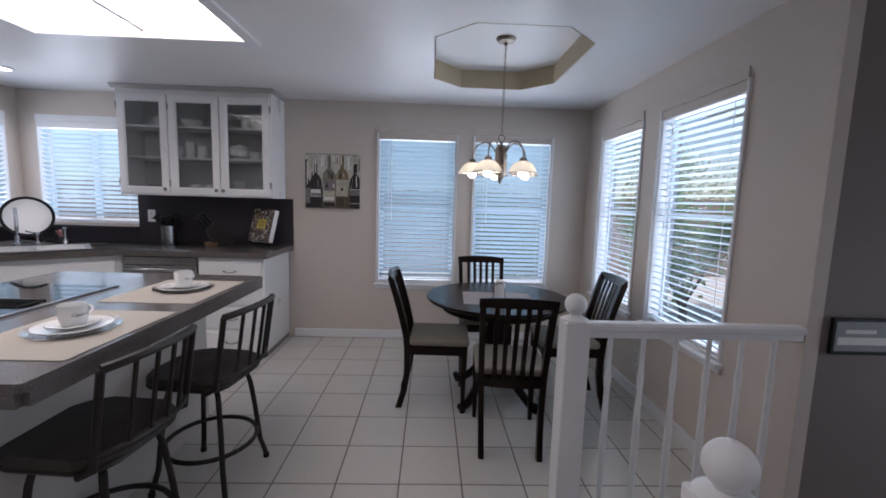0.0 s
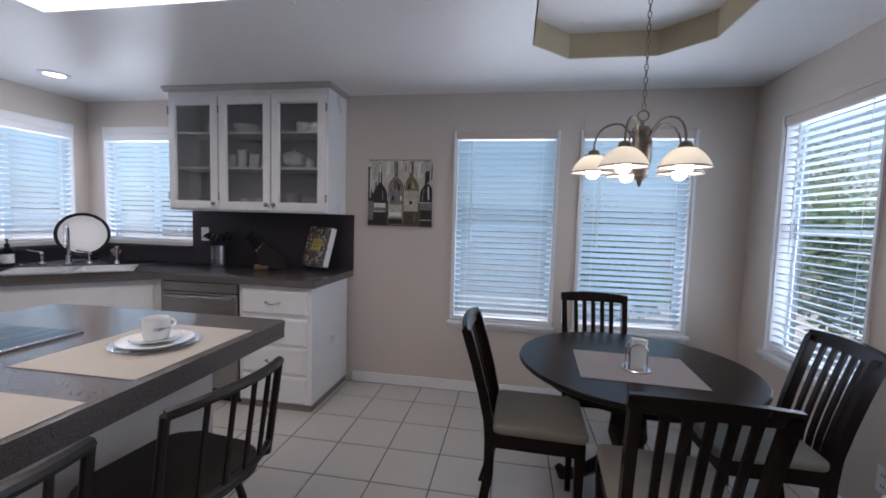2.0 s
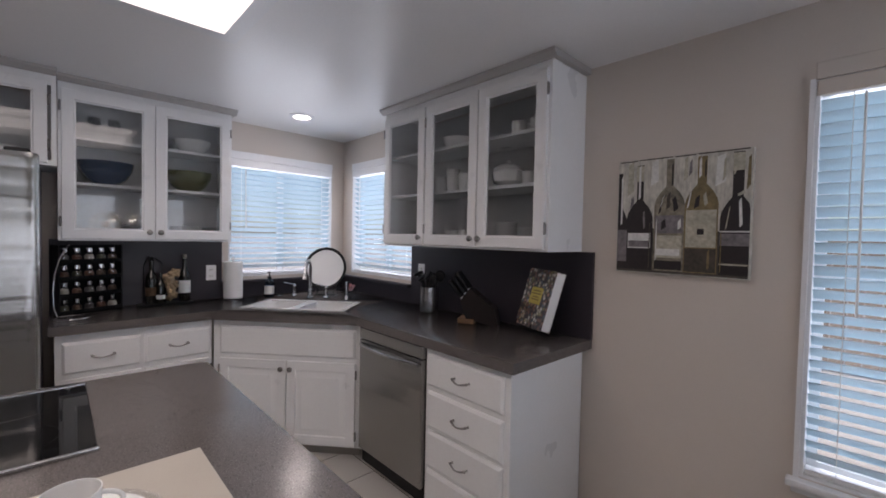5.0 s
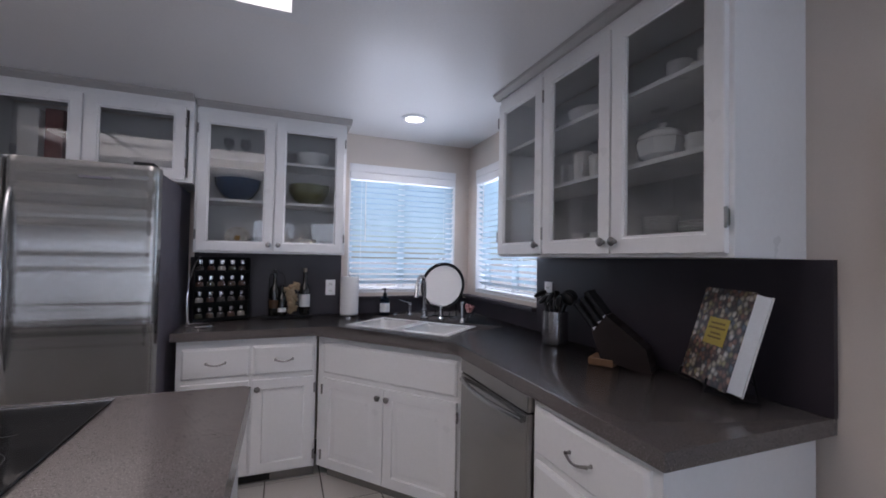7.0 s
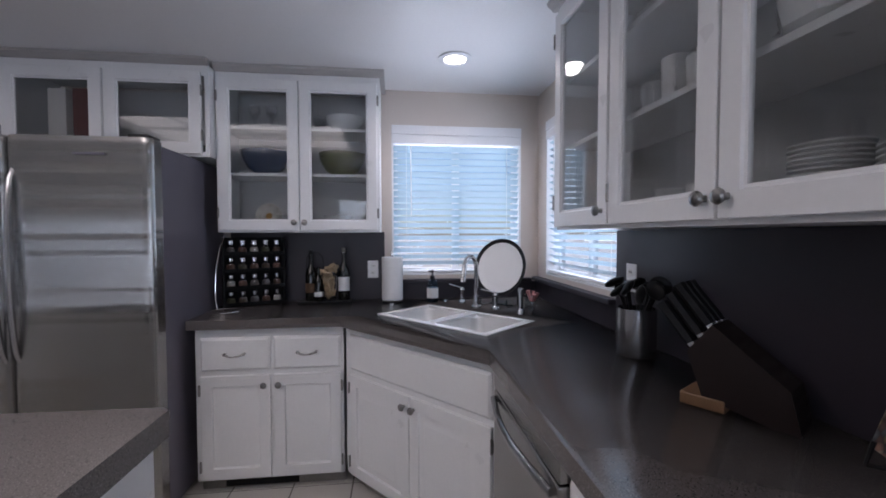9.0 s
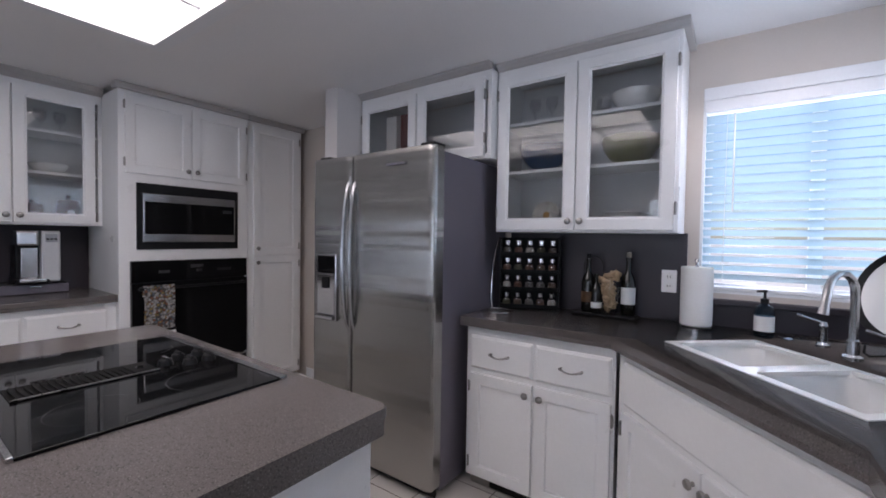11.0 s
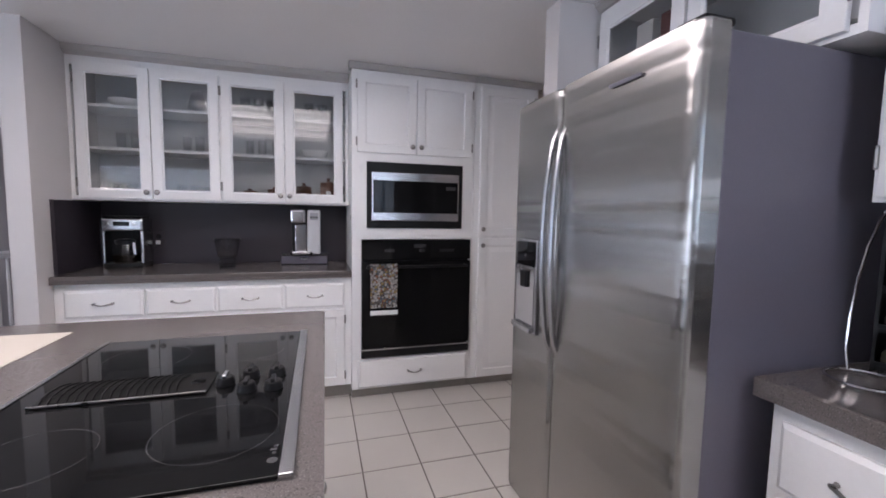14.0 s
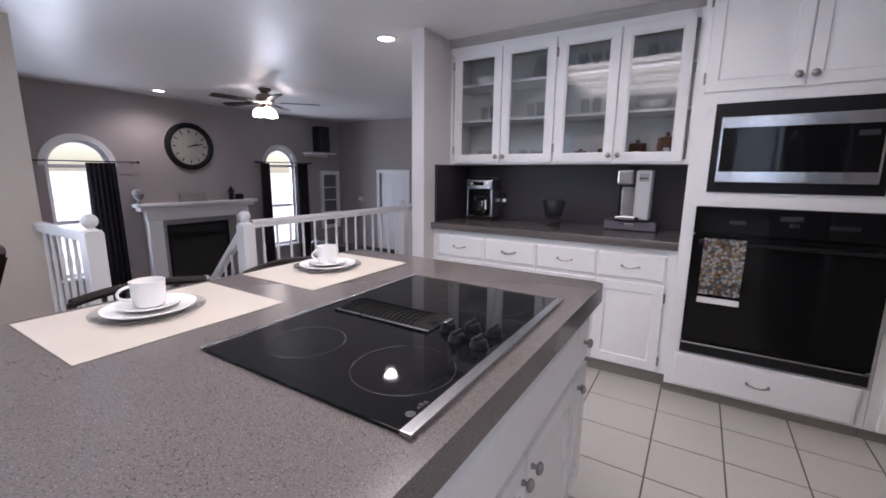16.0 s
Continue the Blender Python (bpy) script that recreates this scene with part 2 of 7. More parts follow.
CURTAIN = mat("charcoal_curtain", (0.030, 0.028, 0.033), 0.8, vary=0.15, scale=8, fine=200, bump=0.2)
CLOCKF = mat("aged_clock_face", (0.34, 0.325, 0.30), 0.6, vary=0.14, scale=7, fine=40)
FIREBRICK = mat("sooty_firebox", (0.02, 0.019, 0.019), 0.8, vary=0.3, scale=10)
STONE = mat("grey_hearth_stone", (0.27, 0.26, 0.255), 0.5, vary=0.12, scale=9, fine=60)

# ---- mesh helpers ----


def box(bm, x0, x1, y0, y1, z0, z1):
    v = [bm.verts.new(p) for p in ((x0, y0, z0), (x1, y0, z0), (x1, y1, z0), (x0, y1, z0), (x0, y0, z1), (x1, y0, z1), (x1, y1, z1), (x0, y1, z1))]
    for f in ((3, 2, 1, 0), (4, 5, 6, 7), (0, 1, 5, 4), (1, 2, 6, 5), (2, 3, 7, 6), (3, 0, 4, 7)):
        bm.faces.new([v[i] for i in f])
    return v


def bx(x0, x1, y0, y1, z0, z1, bevel=0.0, seg=2):
    bm = bmesh.new()
    box(bm, min(x0, x1), max(x0, x1), min(y0, y1), max(y0, y1), min(z0, z1), max(z0, z1))
    if bevel:
        bmesh.ops.bevel(bm, geom=bm.edges[:], offset=bevel, segments=seg, profile=0.5, affect="EDGES")
    return bm


def prism(pts, z0, z1, bevel=0.0, bm=None, seg=2):
    """An upright solid over a plan outline (counter-clockwise)."""
    bm = bm or bmesh.new()
    lo = [bm.verts.new((x, y, z0)) for x, y in pts]
    hi = [bm.verts.new((x, y, z1)) for x, y in pts]
    n = len(pts)
    bm.faces.new(lo[::-1])
    top = bm.faces.new(hi)
    for i in range(n):
        bm.faces.new((lo[i], lo[(i + 1) % n], hi[(i + 1) % n], hi[i]))
    if bevel:
        bmesh.ops.bevel(bm, geom=list(top.edges) + [e for e in bm.edges if all(v in lo for v in e.verts)], offset=bevel, segments=seg, profile=0.5, affect="EDGES")
    return bm


def lathe(prof, n=20, bm=None, at=(0, 0, 0), axis="z", close=True):
    """A turned shape from (radius, height) pairs."""
    bm = bm or bmesh.new()
    rings = []
    for r, h in prof:
        ring = []
        for i in range(n):
            a = 2 * math.pi * i / n
            p = (r * math.cos(a), r * math.sin(a), h)
            if axis == "y":
                p = (p[0], -p[2], p[1])
            elif axis == "x":
                p = (p[2], p[0], p[1])
            ring.append(bm.verts.new((p[0] + at[0], p[1] + at[1], p[2] + at[2])))
        rings.append(ring)
    for a, b in zip(rings, rings[1:]):
        for i in range(n):
            bm.faces.new((a[i], a[(i + 1) % n], b[(i + 1) % n], b[i]))
    if close:
        bm.faces.new(rings[0][::-1])
        bm.faces.new(rings[-1])
    return bm


def tube(pts, r, n=8, bm=None, closed=False, flat=1.0):
    """A round bar swept along points; r may be a list."""
    bm = bm or bmesh.new()
    P = [Vector(p) for p in pts]
    k = len(P)
    rings, up = [], None
    for i, p in enumerate(P):
        a, b = (P[i - 1], P[(i + 1) % k]) if closed else (P[max(i - 1, 0)], P[min(i + 1, k - 1)])
        d = (b - a).normalized()
        if up is None:
            up = d.orthogonal().normalized()
        up = (up - d * up.dot(d)).normalized()
        s = d.cross(up)
        rr = r[i] if isinstance(r, (list, tuple)) else r
        rings.append([bm.verts.new(p + (up * math.cos(2 * math.pi * j / n) + s * math.sin(2 * math.pi * j / n) * flat) * rr) for j in range(n)])
    pairs = list(zip(rings, rings[1:] + rings[:1])) if closed else list(zip(rings, rings[1:]))
    for a, b in pairs:
        for j in range(n):
            bm.faces.new((a[j], a[(j + 1) % n], b[(j + 1) % n], b[j]))
    if not closed:
        bm.faces.new(rings[0][::-1])
        bm.faces.new(rings[-1])
    return bm


def arc(c, r, a0, a1, n, plane="xy"):
    out = []
    for i in range(n + 1):
        a = radians(a0 + (a1 - a0) * i / n)
        u, v = r * math.cos(a), r * math.sin(a)
        out.append({"xy": (c[0] + u, c[1] + v, c[2]), "xz": (c[0] + u, c[1], c[2] + v), "yz": (c[0], c[1] + u, c[2] + v)}[plane])
    return out


def mesh_of(bm, material, name="mesh", smooth=True):
    bmesh.ops.recalc_face_normals(bm, faces=bm.faces[:])
    if smooth:
        for f in bm.faces:
            f.smooth = True
        for ed in bm.edges:
            fs = ed.link_faces
            if len(fs) != 2:
                continue
            ang = ed.calc_face_angle(0.0)
            a0, a1 = sorted((fs[0].calc_area(), fs[1].calc_area()))
            # flat faces keep their own normals beside narrow bevels
            if ang > radians(35) or (ang > radians(4) and a1 > 6 * a0):
                ed.smooth = False
    me = bpy.data.meshes.new(name)
    bm.to_mesh(me)
    bm.free()
    me.materials.append(material)
    return me


def part(name, bm, material, parent, label="", at=None):
    me = bm if isinstance(bm, bpy.types.Mesh) else mesh_of(bm, material, name)
    ob = new(name, me)
    ob.parent = parent
    if at is not None:
        ob.matrix_basis = at if isinstance(at, Matrix) else Matrix.Translation(at)
    return tagged(ob, label)


def thing(name, label, category, m=None, group=""):
    ob = new(name)
    ob.empty_display_size = 0.1
    ob.matrix_basis = m or Matrix()
    return tagged(ob, label, category, group)


def solo(name, bm, material, label, category, m=None, group=""):
    ob = new(name, mesh_of(bm, material, name))
    if m:
        ob.matrix_basis = m
    return tagged(ob, label, category, group)


def structure(name, bm, material, label="", category=""):
    return tagged(new(name, mesh_of(bm, material, name, smooth=False)), label, category, kind="structure")


# ---- the large structure ----
NY, WX, EX, SY = 6.41, -3.83, 1.63, 1.58
LRX, LRY0, LRY1, LRZ = 4.22, -1.6, 3.9, -0.70
T = 0.14


def wall(name, axis, at, thick, a0, a1, z0, z1, holes, material, label):
    """A wall across `axis` from `at` to `at + thick`, with real openings (a0, a1, z0, z1)."""
    bm = bmesh.new()

    def put(p, q, lo, hi):
        if q - p < 1e-4 or hi - lo < 1e-4:
            return
        t0, t1 = min(at, at + thick), max(at, at + thick)
        if axis == "y":
            box(bm, p, q, t0, t1, lo, hi)
        else:
            box(bm, t0, t1, p, q, lo, hi)
    cur = a0
    for h0, h1, lo, hi in sorted(holes):
        put(cur, h0, z0, z1)
        put(h0, h1, z0, lo)
        put(h0, h1, hi, z1)
        cur = h1
    put(cur, a1, z0, z1)
    return structure(name, bm, material, label, "wall")


WIN_N = ((-0.445, 0.315, 0.575, 2.05), (0.495, 1.255, 0.575, 2.05))
WIN_NC = (-3.67, -2.75, 1.10, 2.05)
WIN_W = (5.385, 6.285, 1.09, 2.045)
WIN_E = ((4.365, 5.125, 0.60, 2.05), (5.37, 6.08, 0.60, 2.05))
WIN_LR = ((2.72, 3.16, -0.05, 1.38), (-0.43, 0.20, -0.05, 1.42))
wall("wall_north", "y", NY, T, WX - T, EX + T, 0, 2.6, list(WIN_N) + [WIN_NC], WALL, "warm light grey painted wall with windows")
wall("wall_west", "x", WX, -T, LRY0, NY, 0, 2.6, [WIN_W], WALL, "warm light grey painted wall beside the sink")
wall("wall_east", "x", EX, T, LRY1 + T, NY, 0, 2.6, list(WIN_E), WALL, "warm light grey painted wall with two windows")
wall("wall_south", "y", SY, -T, WX, -0.65, 0, 2.6, [], WALL, "painted wall behind the oven cabinets")
wall("wall_wing", "x", -0.54, -0.11, LRY0, 2.295, 0, 2.6, [], WINGM, "painted wing wall ending beside the island")
wall("wall_alcove", "y", 3.345, -0.12, WX, -3.225, 0, 2.6, [], WINGM, "short painted wall beside the refrigerator")
wall("wall_east_end", "x", EX, 0.062, LRY1, LRY1 + T, 0, 2.6, [], WALL, "warm light grey painted wall end")
wall("wall_living_north", "y", LRY1, T, EX + 0.062, LRX + T, LRZ - 0.1, 2.6, [], LRNORTH, "living room wall with shade put into its brown-grey colour")
wall("wall_living_south", "y", LRY0, -T, -0.65, LRX + T, LRZ - 0.1, 2.6, [(2.42, 3.10, LRZ, 1.30)], LRWALL, "grey painted living room wall with a doorway")
bm = bmesh.new()
# living room east wall, with round-topped openings stepped from short courses
segs = []
for y0, y1, z0, zs in ((2.50, 3.16, -0.05, 1.36), (-0.43, 0.20, -0.05, 1.42)):
    segs.append((y0, y1, z0, zs))
cur = LRY0
for y0, y1, z0, zs in sorted(segs):
    box(bm, LRX, LRX + T, cur, y0, LRZ - 0.1, 2.6)
    box(bm, LRX, LRX + T, y0, y1, LRZ - 0.1, z0)
    c, r, n = (y0 + y1) / 2, (y1 - y0) / 2, 16
    for i in range(n):
        a, b = math.pi * i / n, math.pi * (i + 1) / n
        ya, yb, za, zb = c - r * math.cos(a), c - r * math.cos(b), zs + r * math.sin(a), zs + r * math.sin(b)
        v = [bm.verts.new(p) for p in ((LRX, ya, za), (LRX, yb, zb), (LRX, yb, 2.6), (LRX, ya, 2.6), (LRX + T, ya, za), (LRX + T, yb, zb), (LRX + T, yb, 2.6), (LRX + T, ya, 2.6))]
        for f in ((0, 1, 2, 3), (7, 6, 5, 4), (0, 4, 5, 1), (3, 2, 6, 7)):
            bm.faces.new([v[k] for k in f])
    cur = y1
box(bm, LRX, LRX + T, cur, LRY1 + T, LRZ - 0.1, 2.6)
bmesh.ops.remove_doubles(bm, verts=bm.verts[:], dist=0.0005)
structure("wall_living_east", bm, LRWALL, "grey painted fireplace wall with arched windows", "wall")

# ceiling with the light recess and the octagonal tray
LX0, LX1, LY0, LY1 = -2.295, -1.038, 3.025, 4.945
OX0, OX1, OY0, OY1, OC = 0.075, 1.005, 4.56, 5.80, 0.215
bm = bmesh.new()
Z0, Z1 = CEIL, CEIL + 0.05
XA, XB, YA, YB = WX - T, LRX + T, LRY0 - T, NY + T
for r in ((XA, XB, YA, LY0), (XA, LX0, LY0, LY1), (LX1, XB, LY0, OY0), (XA, LX0, LY1, YB), (LX0, LX1, LY1, YB), (LX1, OX0, OY0, YB), (OX1, XB, OY0, YB), (OX0, OX1, OY1, YB)):
    box(bm, *r, Z0, Z1)
for cx, cy, sx, sy in ((OX0, OY0, 1, 1), (OX1, OY0, -1, 1), (OX1, OY1, -1, -1), (OX0, OY1, 1, -1)):
    tri = [(cx, cy), (cx + sx * OC, cy), (cx, cy + sy * OC)]
    prism(tri if sx * sy > 0 else tri[::-1], Z0, Z1, bm=bm)
structure("ceiling", bm, CEILM, "off-white painted ceiling with slight sheen", "ceiling")
OCT = [(OX0 + OC, OY0), (OX1 - OC, OY0), (OX1, OY0 + OC), (OX1, OY1 - OC), (OX1 - OC, OY1), (OX0 + OC, OY1), (OX0, OY1 - OC), (OX0, OY0 + OC)]
bm = bmesh.new()
TZ = 2.475
lo, hi = [bm.verts.new(((x - 0.54) * 0.985 + 0.54, (y - 5.18) * 0.985 + 5.18, CEIL + 0.0005)) for x, y in OCT], [bm.verts.new(((x - 0.54) * 0.985 + 0.54, (y - 5.18) * 0.985 + 5.18, TZ)) for x, y in OCT]
for i in range(8):
    bm.faces.new((lo[i], lo[(i + 1) % 8], hi[(i + 1) % 8], hi[i]))
structure("tray_side", bm, TRAYM, "tan painted sides of the octagonal ceiling tray", "ceiling tray")
structure("tray_top", prism([((x - 0.54) * 1.03 + 0.54, (y - 5.18) * 1.03 + 5.18) for x, y in OCT], TZ, TZ + 0.04), CEILM, "off-white top of the ceiling tray", "ceiling tray")
structure("roof_slab", bx(XA, XB, YA, YB, 2.60, 2.70), CEILM, "", "roof")
structure("outer_wall_lintel", bx(-0.65, EX, LRY0 - T, LRY0, 2.55, 2.6), WALL, "", "wall")

# floors: grout bed here, tiles at the end of the file
bm = prism([(WX, LRY0), (0.62, LRY0), (0.62, 2.86), (0.66, 2.86), (0.66, 3.96), (EX, 3.96), (EX, NY), (WX, NY)], -0.12, -0.003)
structure("floor", bm, GROUT, "white ceramic tile floor with dark grout", "floor")
structure("living_floor", bx(0.60, LRX, LRY0, LRY1, LRZ - 0.08, LRZ), CARPET, "beige carpeted living room floor", "floor")
structure("landing_face", bx(0.55, 0.618, LRY0, 2.86, LRZ, -0.13), LRWALL, "", "wall")
for i in range(3):
    z = -0.175 * (i + 1)
    structure("stair_step", bx(0.66 + 0.26 * i, 0.66 + 0.26 * (i + 1), 2.90, 3.90, LRZ, z, 0.012), CARPET, "beige carpeted stair step", "step")
structure("stair_riser_wall", bx(0.62, 0.655, 2.86, 3.9, LRZ, -0.13), CARPET, "", "step")


def baseboard(x0, x1, y0, y1, z=0.0, h=0.085):
    structure("baseboard", bx(x0, x1, y0, y1, z, z + h, 0.004), TRIM, "white painted baseboard", "baseboard")


baseboard(-1.27, EX, NY - 0.014, NY - 0.001)
baseboard(EX - 0.014, EX - 0.001, 3.97, NY - 0.015)
baseboard(-0.54 + 0.001, -0.54 + 0.013, LRY0, 2.29)
baseboard(-0.652, -0.538, 2.296, 2.308)
baseboard(WX + 0.001, WX + 0.013, 2.23, 3.2)
baseboard(LRX - 0.014, LRX - 0.001, LRY0, LRY1, LRZ, 0.1)

# ---- windows with blinds ----
slat_cache = {}


def window(name, m, w, z0, z1, tilt, blind_label, sill=True, mid=True, slider=False):
    """A window in an opening: local x along the wall, y outwards, z up; the wall's inner face is y = 0."""
    h = z1 - z0
    win = tagged(new(name), "white vinyl framed window with a painted casing", "window", kind="structure")
    win.matrix_basis = m @ Matrix.Translation((0, 0, z0))
    bm = bmesh.new()
    if sill:
        for r in ((-0.016, 0.0, -0.001, h + 0.001), (w, w + 0.016, -0.001, h + 0.001)):
            box(bm, r[0], r[1], -0.014, 0.0, r[2], r[3])
    if sill:
        part("casing", bm, TRIM, win)
    # over sills the head casing wears the wall colour in place of its shade
    part("head_casing", bx(0.0005, w - 0.0005, -0.010, 0.002, h - 0.001, h + 0.06, 0.003), WALL if sill else TRIM, win)
    bm = bmesh.new()
    box(bm, 0.0, 0.012, 0, 0.125, 0, h)
    box(bm, w - 0.012, w, 0, 0.125, 0, h)
    box(bm, 0.012, w - 0.012, 0, 0.125, h - 0.012, h)
    box(bm, 0.012, w - 0.012, 0, 0.125, 0, 0.012)
    part("jamb", bm, TRIM, win)
    if sill:
        part("window_sill", bx(-0.035, w + 0.035, -0.045, 0.0, -0.03, -0.002, 0.006), TRIM, win)
        part("apron", bx(-0.02, w + 0.02, -0.012, 0, -0.06, -0.032, 0.003), TRIM, win)
    bm = bmesh.new()
    f, y0, y1 = 0.042, 0.085, 0.122
    for r in ((0.012, f, 0.012, h - 0.012), (w - f, w - 0.012, 0.012, h - 0.012), (f, w - f, 0.012, f), (f, w - f, h - f, h - 0.012)):
        box(bm, r[0], r[1], y0, y1, r[2], r[3])
    if mid:
        box(bm, f, w - f, y0 + 0.002, y1 - 0.002, h * 0.52 - 0.02, h * 0.52 + 0.02)
    if slider:
        box(bm, w * 0.5 - 0.025, w * 0.5 + 0.025, y0 + 0.002, y1 - 0.002, f, h - f)
    part("window_frame", bm, TRIM, win)
    pane = part("pane", bx(f, w - f, 0.102, 0.106, f, h - f), GLASSY, win)
    pane.visible_shadow = False
    # the blind
    b = thing("window_blind", blind_label, "blind", m @ Matrix.Translation((0, 0, z0)), "window blinds")
    part("headrail", bx(0.014, w - 0.014, 0.008, 0.062, h - 0.062, h - 0.014, 0.004), TRIM, b)
    # valance likewise: shaded trim imitated with the darker wall colour
    part("valance", bx(0.003, w - 0.003, -0.008, 0.006, h - 0.06, h - 0.004, 0.004), WALL if sill else TRIM, b)
    key = round(w, 3)
    if key not in slat_cache:
        bm = bmesh.new()
        n = 5
        rows = []
        for i in range(n + 1):
            u = -0.025 + 0.05 * i / n
            zc = 0.004 * (1 - (u / 0.025) ** 2)
            rows.append([bm.verts.new((x, u, zc + d)) for d in (-0.0013, 0.0013) for x in (0.013, key - 0.013)])
        for a, c in zip(rows, rows[1:]):
            bm.faces.new((a[2], a[3], c[3], c[2]))
            bm.faces.new((a[0], c[0], c[1], a[1]))
        bm.faces.new((rows[0][0], rows[0][1], rows[0][3], rows[0][2]))
        bm.faces.new((rows[-1][0], rows[-1][2], rows[-1][3], rows[-1][1]))
        slat_cache[key] = mesh_of(bm, SLAT, "slat")
    pitch = 0.0435
    count = int((h - 0.1) / pitch)
    for i in range(count):
        z = h - 0.09 - i * pitch
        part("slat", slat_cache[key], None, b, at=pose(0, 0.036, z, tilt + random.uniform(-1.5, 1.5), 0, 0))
    part("bottom_rail", bx(0.014, w - 0.014, 0.012, 0.06, 0.014, 0.032, 0.004), TRIM, b)
    for x in (0.1, w - 0.1):
        part("ladder_cord", bx(x - 0.0012, x + 0.0012, 0.0095, 0.0115, 0.03, h - 0.06), PAPER, b)
    part("wand", tube([(0.13, 0.0, h - 0.07), (0.132, -0.006, h * 0.42)], 0.004, 6), PORC, b)


window("window_1", pose(WIN_N[0][0], NY, 0), 0.76, WIN_N[0][2], WIN_N[0][3], -46, "white slatted blind, lowered and half closed")
window("window_2", pose(WIN_N[1][0], NY, 0), 0.76, WIN_N[1][2], WIN_N[1][3], -42, "white slatted blind, lowered with slats half open")
window("window_3", pose(WIN_NC[0], NY, 0), 0.92, WIN_NC[2], WIN_NC[3], -34, "white slatted blind over the sink counter", sill=False, mid=False, slider=True)
window("window_4", pose(WX, WIN_W[0], 0, 0, 0, 90), 0.90, WIN_W[2], WIN_W[3], -36, "white slatted blind beside the sink", sill=False, mid=False, slider=True)
window("window_5", pose(EX, WIN_E[0][1], 0, 0, 0, -90), 0.76, WIN_E[0][2], WIN_E[0][3], -10, "white slatted blind with open slats, garden behind")
window("window_6", pose(EX, WIN_E[1][1], 0, 0, 0, -90), 0.71, WIN_E[1][2], WIN_E[1][3], -8, "white slatted blind with open slats, garden behind")

# ---- ceiling lights ----
lt = thing("ceiling_light", "large recessed fluorescent ceiling light with white diffusers", "ceiling light", pose(LX0, LY0, CEIL))
LW, LH = LX1 - LX0, LY1 - LY0
bm = bmesh.new()
for r in ((-0.045, 0.02, -0.045, LH + 0.045), (LW - 0.02, LW + 0.045, -0.045, LH + 0.045), (0.02, LW - 0.02, -0.045, 0.02), (0.02, LW - 0.02, LH - 0.02, LH + 0.045)):
    box(bm, r[0], r[1], r[2], r[3], -0.018, -0.002)
part("frame", bm, TRIM, lt)
bm = bmesh.new()
for r in ((0, 0.012, 0, LH), (LW - 0.012, LW, 0, LH), (0.012, LW - 0.012, 0, 0.012), (0.012, LW - 0.012, LH - 0.012, LH)):
    box(bm, r[0], r[1], r[2], r[3], -0.002, 0.20)
box(bm, 0, LW, 0, LH, 0.2, 0.21)
part("recess", bm, TRIM, lt)
for i in range(2):
    for j in range(4):
        part("diffuser", bx(0.02 + i * (LW - 0.04) / 2 + 0.01, 0.02 + (i + 1) * (LW - 0.04) / 2 - 0.01, 0.02 + j * (LH - 0.04) / 4 + 0.01, 0.02 + (j + 1) * (LH - 0.04) / 4 - 0.01, 0.045, 0.052), PANEL, lt)
bm = bmesh.new()
box(bm, LW / 2 - 0.012, LW / 2 + 0.012, 0.012, LH - 0.012, 0.030, 0.060)
for j in (1, 2, 3):
    y = 0.02 + j * (LH - 0.04) / 4
    box(bm, 0.012, LW / 2 - 0.012, y - 0.012, y + 0.012, 0.030, 0.060)
    box(bm, LW / 2 + 0.012, LW - 0.012, y - 0.012, y + 0.012, 0.030, 0.060)
part("divider", bm, TRIM, lt)
for x, y in CANS:
    dl = thing("recessed_light", "round white recessed ceiling light, switched on", "ceiling light", pose(x, y, CEIL), "recessed lights")
    part("trim_ring", lathe([(0.062, -0.001), (0.092, -0.001), (0.094, -0.006), (0.064, -0.010), (0.060, -0.004)], 32, close=False), TRIM, dl)
    part("lamp_face", lathe([(0.001, -0.004), (0.062, -0.004)], 32, close=False), CANGLOW, dl)

# ---- cabinets ----
KNOB = mesh_of(lathe([(0.001, 0), (0.008, 0.0), (0.006, 0.010), (0.008, 0.014), (0.016, 0.017), (0.0175, 0.022), (0.014, 0.028), (0.004, 0.031), (0.0005, 0.031)], 14, axis="y", close=False), PEWTER, "knob")


def pull_mesh():
    bm = bmesh.new()
    pts = [(-0.048 + 0.096 * i / 10, -0.016 - 0.012 * math.sin(math.pi * i / 10), -0.010 * math.sin(math.pi * i / 10)) for i in range(11)]
    tube(pts, [0.0035 + 0.002 * abs(math.cos(math.pi * i / 10)) for i in range(11)], 8, bm)
    for x in (-0.048, 0.048):
        lathe([(0.007, 0), (0.0045, 0.006), (0.0045, 0.014), (0.007, 0.019), (0.001, 0.021)], 10, bm, at=(x, 0, 0), axis="y")
    return mesh_of(bm, PEWTER, "handle")


PULL = pull_mesh()


def hinge_mesh():
    bm = bmesh.new()
    box(bm, -0.006, 0.006, -0.006, 0.0, -0.024, 0.024)
    lathe([(0.004, -0.030), (0.0055, -0.026), (0.0055, 0.026), (0.004, 0.030)], 8, bm, at=(0, -0.008, 0))
    return mesh_of(bm, PEWTER, "hinge")


HINGE = hinge_mesh()


